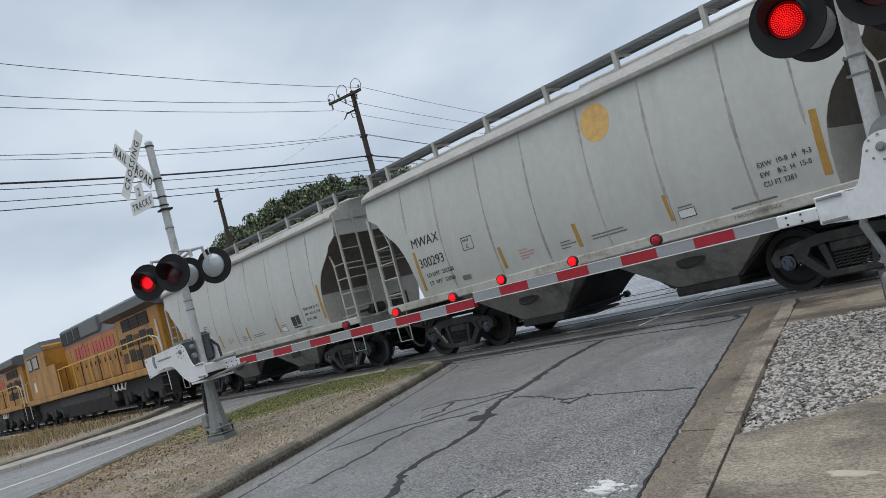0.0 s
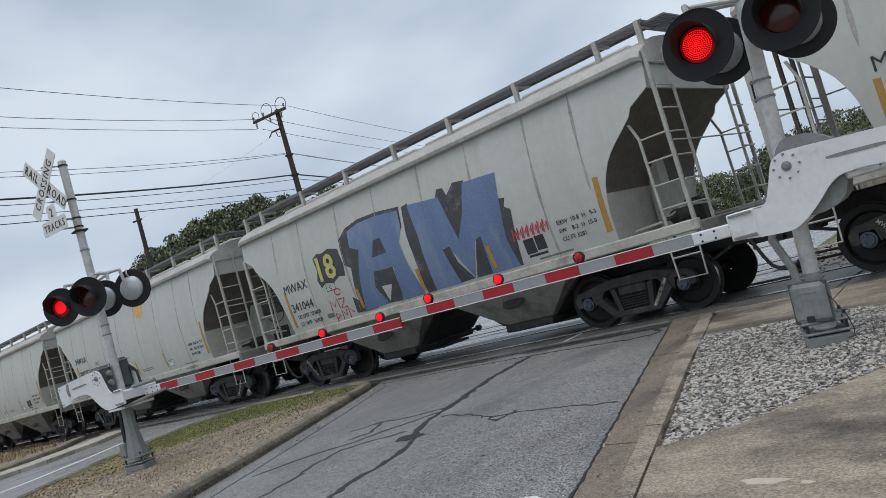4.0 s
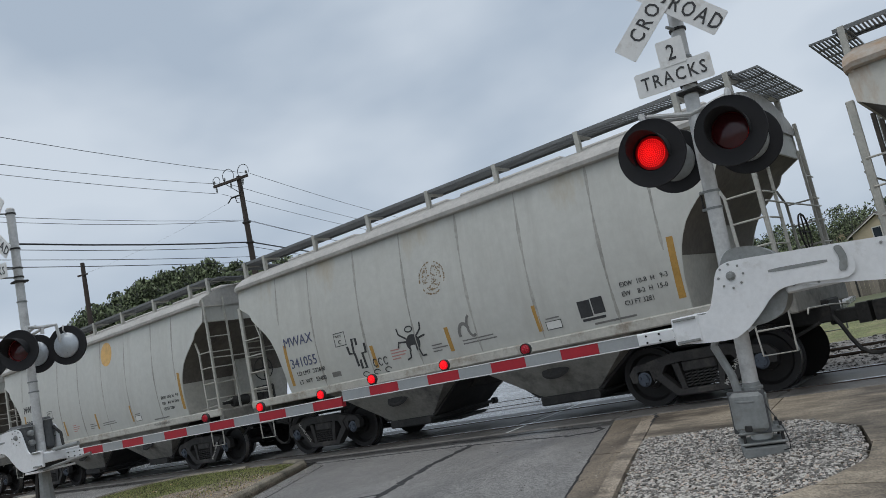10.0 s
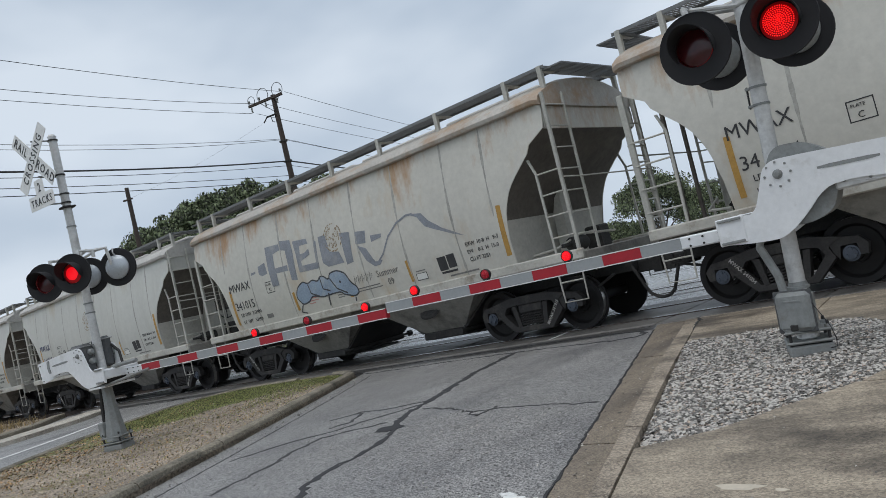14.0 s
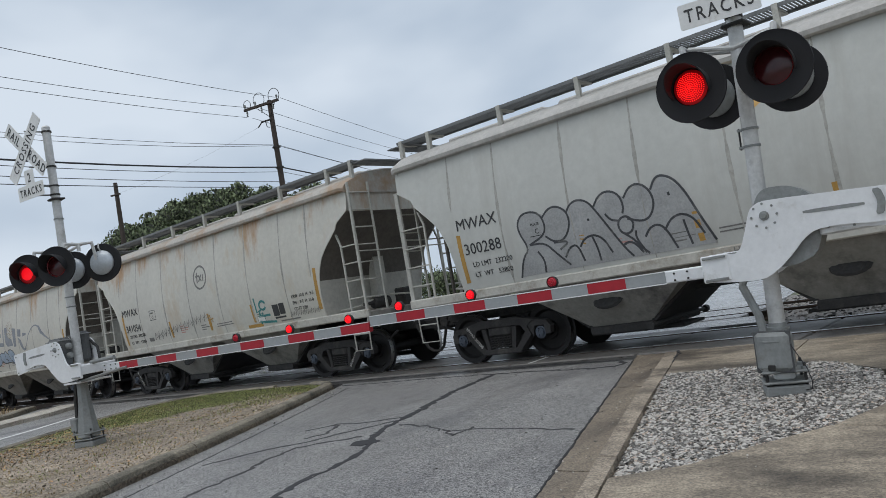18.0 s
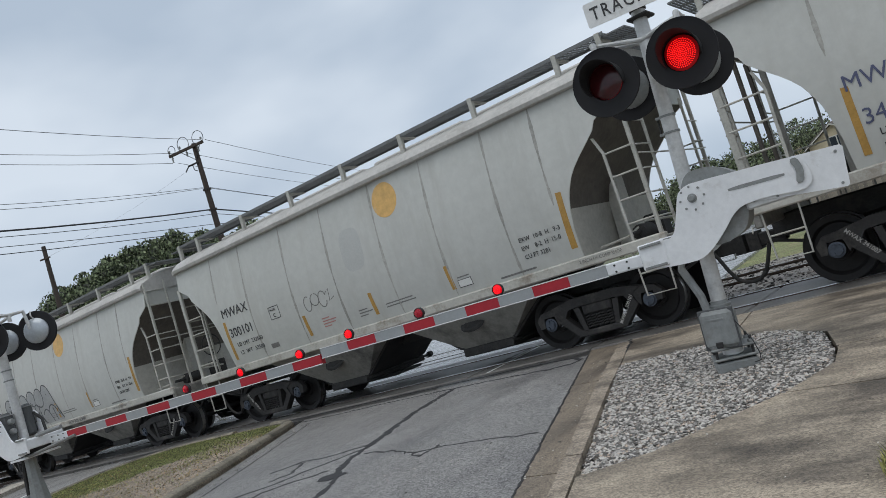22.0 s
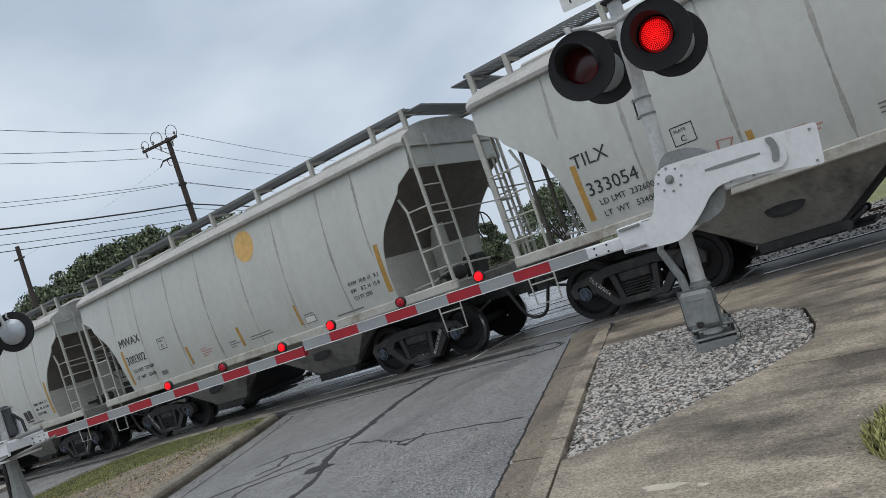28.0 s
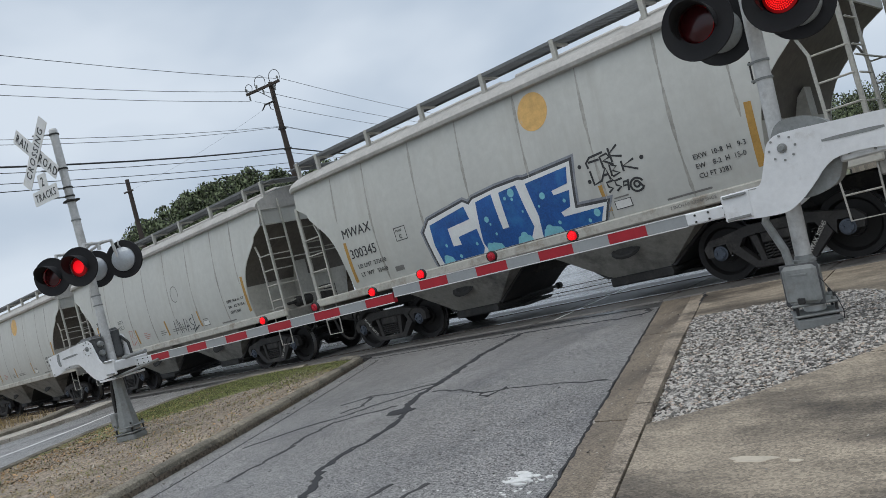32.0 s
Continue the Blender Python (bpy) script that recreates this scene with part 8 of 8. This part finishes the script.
# thin grey block letters, a long flourish, and a small blue tag
c, PAINT_X[0] = TRAIN[5], 0.030
def block(c, name, x, z0, w, h, bars, material, lift=0.005):
    """A block letter from bars, each given in parts of its width and height."""
    for a, b, p, q in bars:
        flat_shape(c, name, rect(x + a * w, z0 + p * h, x + b * w, z0 + q * h, 0.04), material, lift)
for o in ([(-2.53, 3.11), (-1.98, 3.08), (-1.97, 2.94), (-2.25, 2.9), (-2.26, 2.57), (-1.79, 2.56), (-1.79, 2.43), (-2.24, 2.45), (-2.24, 2.17), (-2.5, 2.18), (-2.53, 2.58)],
          [(-1.93, 3.14), (-1.54, 3.08), (-1.5, 2.82), (-1.53, 2.17), (-1.74, 2.2), (-1.75, 2.56), (-1.77, 2.89), (-1.94, 2.93)],
          [(-2.92, 2.73), (-2.63, 2.78), (-2.59, 2.51), (-2.82, 2.49), (-2.93, 2.56)],
          [(-3.24, 2.64), (-3.04, 2.64), (-3.07, 2.59), (-3.26, 2.58)],
          [(-1.46, 3.03), (-0.96, 2.99), (-0.91, 2.87), (-1.23, 2.88), (-1.25, 2.7), (-1.09, 2.7), (-0.92, 2.76), (-0.92, 2.63), (-1.26, 2.54), (-1.25, 2.44), (-0.75, 2.42), (-0.71, 2.28), (-1.39, 2.31), (-1.4, 2.39), (-1.4, 2.74)],
          [(-0.72, 2.9), (-0.63, 2.87), (-0.68, 2.3), (-0.76, 2.29)],
          [(-0.54, 2.93), (-0.3, 2.93), (-0.24, 2.55), (0.06, 2.49), (0.15, 2.24), (-0.38, 2.25), (-0.53, 2.36)],
          [(0.17, 2.86), (0.49, 2.82), (0.43, 2.2), (0.22, 2.18), (0.2, 2.62)],
          [(0.65, 2.78), (0.97, 2.74), (0.92, 2.49), (0.62, 2.53)],
          [(1.09, 2.61), (1.41, 2.58), (1.39, 2.51), (1.09, 2.48)],
          [(0.65, 2.49), (0.89, 2.39), (1.06, 2.08), (1.28, 2.07), (1.18, 1.99), (1.01, 1.99), (0.82, 2.14)],
          [(2.20, 2.78), (2.58, 2.71), (2.74, 2.53), (3.01, 2.34), (3.53, 2.07), (3.26, 2.16), (2.8, 2.36), (2.61, 2.45), (2.46, 2.66)]):
    flat_shape(c, "sprayed_letter", o, SPRAY_GREY, 0.005, "thin grey-blue sprayed letter")
stroke(c, [(1.15, 2.05), (1.35, 2.19), (1.59, 2.48), (1.89, 2.68), (2.17, 2.76), (2.36, 2.75)], 0.04, SPRAY_GREY)
TAG = [(-1.78, 1.8), (-1.65, 2.01), (-1.4, 2.12), (-1.23, 2.04), (-1.05, 2.1), (-0.88, 2.03), (-0.77, 2.12), (-0.63, 2.1), (-0.51, 2.0), (-0.43, 2.13), (-0.17, 2.15), (0.08, 2.04), (0.17, 1.82), (0.32, 1.7), (0.33, 1.56),
       (0.16, 1.49), (-0.18, 1.59), (-0.24, 1.66), (-0.57, 1.66), (-0.87, 1.64), (-1.2, 1.73), (-1.35, 1.62), (-1.62, 1.58)]
TAG = smooth_outline(TAG, 2)
flat_shape(c, "tag_outline", TAG, SPRAY_DARK, 0.005)
flat_shape(c, "tag_fill", outset(TAG, -0.032), PALE_BLUE, 0.0075, "pale blue sprayed tag with a dark outline")
for pts in ([(-1.24, 2.01), (-1.21, 1.8), (-0.95, 1.69)], [(-0.78, 2.09), (-0.77, 1.83), (-0.55, 1.75)], [(-0.47, 2.02), (-0.32, 1.76), (-0.03, 1.61)], [(-1.62, 1.61), (-1.76, 1.45), (-1.58, 1.40)], [(-0.64, 1.71), (-0.72, 1.44)], [(0.16, 1.49), (0.12, 1.40)]):
    stroke(c, pts, 0.035, SPRAY_DARK, 0.0095)
flat_shape(c, "tag_eye", ring_shape(-0.16, 1.88, 0.03, 8), INK, 0.0095)
letters(c, "Summer", 0.98, 1.76, 0.20, FAINT, 0.0, 0.95, "sprayed_writing")
letters(c, "09", 1.24, 1.56, 0.19, FAINT, 0.0, 0.9, "sprayed_writing")
for k in range(5):
    x = 0.28 + 0.12 * k
    stroke(c, [(x, 1.74), (x + 0.03, 1.92), (x + 0.06, 1.78), (x + 0.10, 1.88)], 0.018, FAINT)

# scribbles, a teal tag
c, PAINT_X[0] = TRAIN[6], -0.163
for k in range(14):
    x = -2.55 + 0.2 * k
    z = 1.52 + 0.02 * k
    stroke(c, [(x, z), (x + 0.06, z + 0.20), (x + 0.10, z + 0.04), (x + 0.16, z + 0.16), (x + 0.19, z - 0.02)], 0.022, INK if k < 6 else FAINT)
stroke(c, [(0.28, 1.52), (0.30, 1.90), (0.40, 1.70), (0.20, 1.74), (0.44, 1.80)], 0.03, YELLOW)
for pts in ([(2.24, 2.06), (2.26, 1.72), (2.42, 1.76)], arc(2.52, 1.86, 0.12, 0.10, 20, 330), [(2.30, 1.62), (2.74, 1.62)], [(2.36, 1.72), (2.34, 1.44)], [(2.46, 1.70), (2.46, 1.46), (2.7, 1.46)], [(2.28, 1.50), (2.9, 1.44)]):
    stroke(c, pts, 0.05, TEAL)
for k in range(9):
    x = 3.46 + 0.12 * k
    stroke(c, [(x, 1.48), (x + 0.03, 1.60), (x + 0.07, 1.50), (x + 0.10, 1.58)], 0.022, FAINT)
flat_shape(c, "patch", rect(1.78, 1.385, 2.36, 1.46), YELLOW)

# grey outlined bubble letters
c, PAINT_X[0] = TRAIN[7], -0.079
flat_shape(c, "bubble_fill", [(-3.02, 1.44), (-2.9, 1.76), (-2.74, 1.9), (-2.9, 2.22), (-2.84, 2.42), (-2.54, 2.47), (-2.33, 2.37), (-2.06, 2.47), (-1.9, 2.37), (-1.68, 2.49), (-1.41, 2.32), (-1.11, 2.51), (-0.89, 2.36), (-0.61, 2.51), (-0.44, 2.39),
           (-0.24, 2.55), (0.07, 2.25), (0.36, 1.44)], SPRAY_PALE, 0.0045, "thin grey sprayed fill of bubble letters")
def curve(c, pts, w, material, lift=0.007):
    """A sprayed line, its corners rounded off."""
    for _ in range(2):
        out = [pts[0]]
        for a, b in zip(pts, pts[1:]):
            out += [(0.75 * a[0] + 0.25 * b[0], 0.75 * a[1] + 0.25 * b[1]), (0.25 * a[0] + 0.75 * b[0], 0.25 * a[1] + 0.75 * b[1])]
        pts = out + [pts[-1]]
    stroke(c, pts, w, material, lift)
for pts in ([(-3.04, 1.43), (-2.9, 1.76), (-2.74, 1.88), (-2.9, 2.22), (-2.84, 2.42), (-2.66, 2.49), (-2.43, 2.43), (-2.34, 2.23), (-2.4, 2.05), (-2.72, 1.94)], [(-2.72, 1.94), (-2.42, 1.93), (-2.26, 1.74), (-2.04, 1.5)],
            [(-2.59, 1.81), (-2.5, 1.65), (-2.54, 1.45)], [(-2.37, 2.34), (-2.24, 2.46), (-2.06, 2.47), (-1.89, 2.33), (-1.89, 2.11), (-2.04, 1.91), (-2.24, 1.91), (-2.38, 2.03)], [(-2.25, 1.9), (-1.94, 1.88), (-2.16, 1.77)],
            [(-1.91, 2.33), (-1.83, 2.44), (-1.68, 2.49), (-1.5, 2.42), (-1.38, 2.24), (-1.21, 1.93), (-1.03, 1.59), (-0.93, 1.46)], [(-2.1, 1.63), (-1.98, 1.78), (-1.83, 1.8), (-1.77, 1.52)]):
    curve(c, pts, 0.034, SPRAY_DARK)
for pts in ([(-1.79, 1.75), (-1.68, 1.87), (-1.5, 1.9), (-1.35, 1.8), (-1.26, 1.57)], [(-1.54, 1.87), (-1.49, 1.66), (-1.49, 1.48)], [(-1.41, 2.32), (-1.29, 2.48), (-1.11, 2.51), (-0.95, 2.41), (-0.91, 2.23), (-0.95, 2.12)],
            [(-1.24, 2.17), (-1.17, 2.06), (-1.02, 2.02)], [(-0.89, 2.34), (-0.77, 2.49), (-0.61, 2.51), (-0.46, 2.39), (-0.41, 2.18), (-0.51, 1.99), (-0.66, 1.94), (-0.89, 2.03)], arc(-0.94, 1.94, 0.13, 0.14, 0, 360, 8),
            [(-0.35, 1.75), (-0.21, 1.91), (-0.03, 1.94), (0.12, 1.84), (0.22, 1.6)], [(-0.67, 1.71), (-0.57, 1.83), (-0.43, 1.86), (-0.32, 1.76), (-0.22, 1.46)], [(-0.04, 1.85), (-0.02, 1.66), (0.01, 1.48)]):
    curve(c, pts, 0.034, SPRAY_DARK)
for pts in ([(-0.44, 2.37), (-0.35, 2.52), (-0.24, 2.55), (-0.07, 2.46), (0.07, 2.25), (0.22, 1.84), (0.36, 1.48)], [(-0.8, 1.83), (-0.82, 1.71), (-0.71, 1.48)], [(-1.03, 1.85), (-0.87, 1.72), (-0.79, 1.59), (-0.67, 1.46)],
            [(-1.07, 1.64), (-0.96, 1.69), (-0.85, 1.64), (-0.76, 1.49)], [(-1.55, 2.16), (-1.54, 2.12)], [(-0.18, 2.28), (-0.17, 2.23)]):
    curve(c, pts, 0.036, SPRAY_DARK)
piece("sprayed_writing", text_mesh("HOT BOI SUMM", 0.145, FAINT, 0.003, 0.002, 0.95), c, Matrix.Translation((0.50, -1.566, 1.235)) @ UPRIGHT)
c, PAINT_X[0] = TRAIN[8], 0.052
for pts in (arc(-1.62, 2.12, 0.10, 0.15, 60, 380), arc(-1.40, 2.16, 0.12, 0.12, 100, 440), arc(-1.18, 2.12, 0.11, 0.16, 20, 340), [(-1.08, 2.2), (-0.96, 2.28), (-1.0, 2.04), (-0.86, 2.1)]):
    stroke(c, pts, 0.018, FAINT)
c, PAINT_X[0] = TRAIN[11], 0.085
for pts in ([(0.42, 1.46), (0.50, 1.86), (0.58, 1.58), (0.68, 1.88), (0.72, 1.46)], [(0.76, 1.80), (0.82, 1.48), (0.90, 1.72), (0.97, 1.50), (1.05, 1.84)], [(1.06, 1.46), (1.16, 1.82), (1.24, 1.48)], [(1.08, 1.60), (1.22, 1.62)],
            [(1.45, 1.80), (1.32, 1.76), (1.34, 1.66), (1.46, 1.60), (1.42, 1.50), (1.30, 1.50)], [(1.50, 1.46), (1.56, 1.90)], [(1.36, 1.42), (1.72, 1.56)]):
    stroke(c, pts, 0.034, SPRAY_DARK)
stroke(c, arc(0.95, 2.55, 0.2, 0.22, -30, 290), 0.022, FAINT)
stroke(c, [(-2.35, 1.5), (-2.3, 1.95), (-2.1, 1.92), (-2.2, 1.75), (-1.98, 1.62), (-2.3, 1.5)], 0.035, REDFAINT)

# deep blue letters with white edge and dark glow
c, PAINT_X[0] = TRAIN[12], 0.165
SHAPE = [(-2.14, 2.06), (-1.94, 2.25), (-1.02, 2.38), (-0.89, 2.30), (-0.77, 2.37), (-0.24, 2.42), (0.29, 2.43), (0.39, 2.40), (1.35, 2.45), (1.20, 1.70), (1.78, 1.66), (1.64, 1.385), (-2.05, 1.385), (-2.06, 1.46)]
for d, lift in ((0.085, 0.0042), (0.045, 0.0055)):
    flat_shape(c, "dark_glow", outset(SHAPE, d), SPRAY_GREY if d > 0.06 else SPRAY_DARK, lift)
flat_shape(c, "white_ground", SHAPE, SPRAY_WHITE, 0.0075, "white sprayed ground round the letters")
WORD = ([(-1.95, 2.16), (-1.02, 2.30), (-0.97, 2.05), (-1.54, 2.0), (-1.54, 1.66), (-1.34, 1.65), (-1.35, 1.8), (-0.88, 1.85), (-0.86, 1.48), (-0.93, 1.39), (-1.92, 1.39), (-1.98, 1.78)],
        [(-0.73, 2.3), (-0.35, 2.35), (-0.32, 1.71), (-0.18, 1.71), (-0.18, 2.33), (0.21, 2.36), (0.32, 1.6), (0.16, 1.39), (-0.78, 1.39), (-0.84, 1.58)],
        [(0.41, 2.33), (1.27, 2.38), (1.20, 2.12), (0.87, 2.08), (0.89, 2.0), (1.20, 2.01), (1.12, 1.75), (0.92, 1.70), (0.95, 1.62), (1.70, 1.61), (1.57, 1.39), (0.42, 1.39), (0.48, 1.74)])
for o in WORD:
    flat_shape(c, "sprayed_letter", o, DEEP_BLUE, 0.0095, "deep blue sprayed letter with white edge")
for x, z, r in ((-1.80, 1.47, 0.07), (-0.72, 1.47, 0.07), (0.06, 1.48, 0.08), (0.60, 1.48, 0.08), (1.55, 1.54, 0.06), (0.67, 2.05, 0.055), (-0.6, 1.95, 0.05), (0.07, 2.26, 0.07), (-0.08, 2.2, 0.03), (0.06, 2.15, 0.025),
                (-1.7, 1.71, 0.03), (-0.99, 1.59, 0.03), (-0.49, 1.66, 0.025), (1.05, 1.87, 0.03), (0.83, 1.55, 0.03), (-1.45, 1.45, 0.035), (1.38, 1.45, 0.03), (0.55, 1.9, 0.02), (-0.55, 1.85, 0.02), (0.2, 1.9, 0.02)):
    flat_shape(c, "cyan_bubble", ring_shape(x, z, r, 12, 1.1), CYAN, 0.0118)
for x0, x1 in ((-1.9, -1.62), (-0.82, -0.42), (-0.12, 0.22), (0.44, 0.86)):
    flat_shape(c, "cyan_fade", [(x0, 1.392), (x1, 1.392), (x1 - 0.04, 1.48), ((x0 + x1) / 2, 1.53), (x0 + 0.05, 1.50)], CYAN, 0.0114)
for pts in ([(1.65, 2.23), (1.63, 2.32), (1.71, 2.39), (1.96, 2.41)], [(1.67, 2.32), (1.87, 2.32)], [(1.91, 2.16), (1.89, 2.35), (2.02, 2.37), (2.05, 2.3), (1.93, 2.28), (2.09, 2.17)], [(2.06, 2.44), (2.08, 2.21)], [(2.22, 2.45), (2.03, 2.33), (2.26, 2.26)],
            [(1.66, 2.19), (1.67, 1.96), (1.81, 1.99)], [(1.81, 1.98), (1.93, 2.17), (1.97, 1.97)], [(1.85, 2.06), (1.96, 2.06)], [(2.01, 2.01), (2.01, 2.19), (2.12, 2.14), (2.04, 2.09), (2.15, 2.03), (2.02, 2.0)]):
    stroke(c, pts, 0.036, INK)
for pts in ([(2.22, 2.19), (2.22, 2.03)], [(2.43, 2.17), (2.23, 2.11), (2.46, 2.0)], [(2.01, 1.95), (1.88, 1.94), (1.89, 1.87), (1.96, 1.83), (1.87, 1.78)], [(2.15, 1.94), (2.02, 1.93), (2.03, 1.86), (2.1, 1.82), (2.01, 1.77)],
            [(2.23, 1.87), (2.16, 1.88), (2.14, 1.82), (2.23, 1.82), (2.24, 1.9), (2.2, 1.73)], arc(2.36, 1.78, 0.11, 0.10, 20, 340), arc(2.36, 1.79, 0.045, 0.045, 0, 360), [(2.41, 1.80), (2.45, 1.72)]):
    stroke(c, pts, 0.034, INK)

for x, z in ((1.5, 2.3), (1.6, 2.03), (2.56, 2.15)):
    flat_shape(c, "sprayed_dot", ring_shape(x, z, 0.035, 8), INK)


PAINT_X[0] = 0.0

# ---------------------------------------------------------------- motion: the train rolls, its wheels turn, the lamps flash
S_ROWS = [(0, -21.313), (1, -24.989), (2, -28.688), (3, -32.419), (4, -36.197), (5, -40.021), (6, -43.883), (7, -47.774), (8, -51.691), (9, -55.619), (10, -59.634), (11, -63.721), (12, -67.864), (13, -72.055), (14, -76.284), (15, -80.562), (16, -84.906), (17, -89.317), (18, -93.772), (19, -98.233), (20, -102.745), (21, -107.296), (22, -111.867), (23, -116.507), (24, -121.246), (25, -126.066), (26, -130.949), (27, -135.875), (28, -140.822), (29, -145.836), (30, -150.889), (31, -156.017), (32, -161.192)]


def along(t):
    return float(np.interp(t, [r[0] for r in S_ROWS], [r[1] for r in S_ROWS]))


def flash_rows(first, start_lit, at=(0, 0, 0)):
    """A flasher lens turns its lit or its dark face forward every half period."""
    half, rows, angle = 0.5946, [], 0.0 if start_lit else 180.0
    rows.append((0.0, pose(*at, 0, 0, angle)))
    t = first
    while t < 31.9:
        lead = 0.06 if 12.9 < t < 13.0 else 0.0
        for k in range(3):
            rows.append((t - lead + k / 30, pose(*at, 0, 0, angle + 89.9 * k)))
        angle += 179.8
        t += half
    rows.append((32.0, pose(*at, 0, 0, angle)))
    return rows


def motions():
    for i, c in enumerate(TRAIN):
        off = i * CAR_L
        walk(c, [(t, pose(s + off, YC, 0)) for t, s in S_ROWS])
        for o in c.children_recursive:
            if o.name.startswith("wheelset"):
                x = o.matrix_basis.translation.x
                walk(o, [(k / 10, pose(x, 0, 0.457, 0, math.degrees(along(k / 10) / 0.457), 0)) for k in range(321)])
    for k, c in enumerate(LOCOS):
        off = -6.35 - 11.15 - 22.3 * k
        walk(c, [(t, pose(s + off, YC, 0)) for t, s in S_ROWS])
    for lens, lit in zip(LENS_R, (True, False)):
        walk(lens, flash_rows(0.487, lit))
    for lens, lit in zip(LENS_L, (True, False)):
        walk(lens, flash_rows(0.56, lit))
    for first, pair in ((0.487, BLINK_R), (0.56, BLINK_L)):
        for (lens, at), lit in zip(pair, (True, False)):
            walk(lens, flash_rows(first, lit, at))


LOCOS = [LOCO, copy_thing(LOCO, Matrix())]
motions()
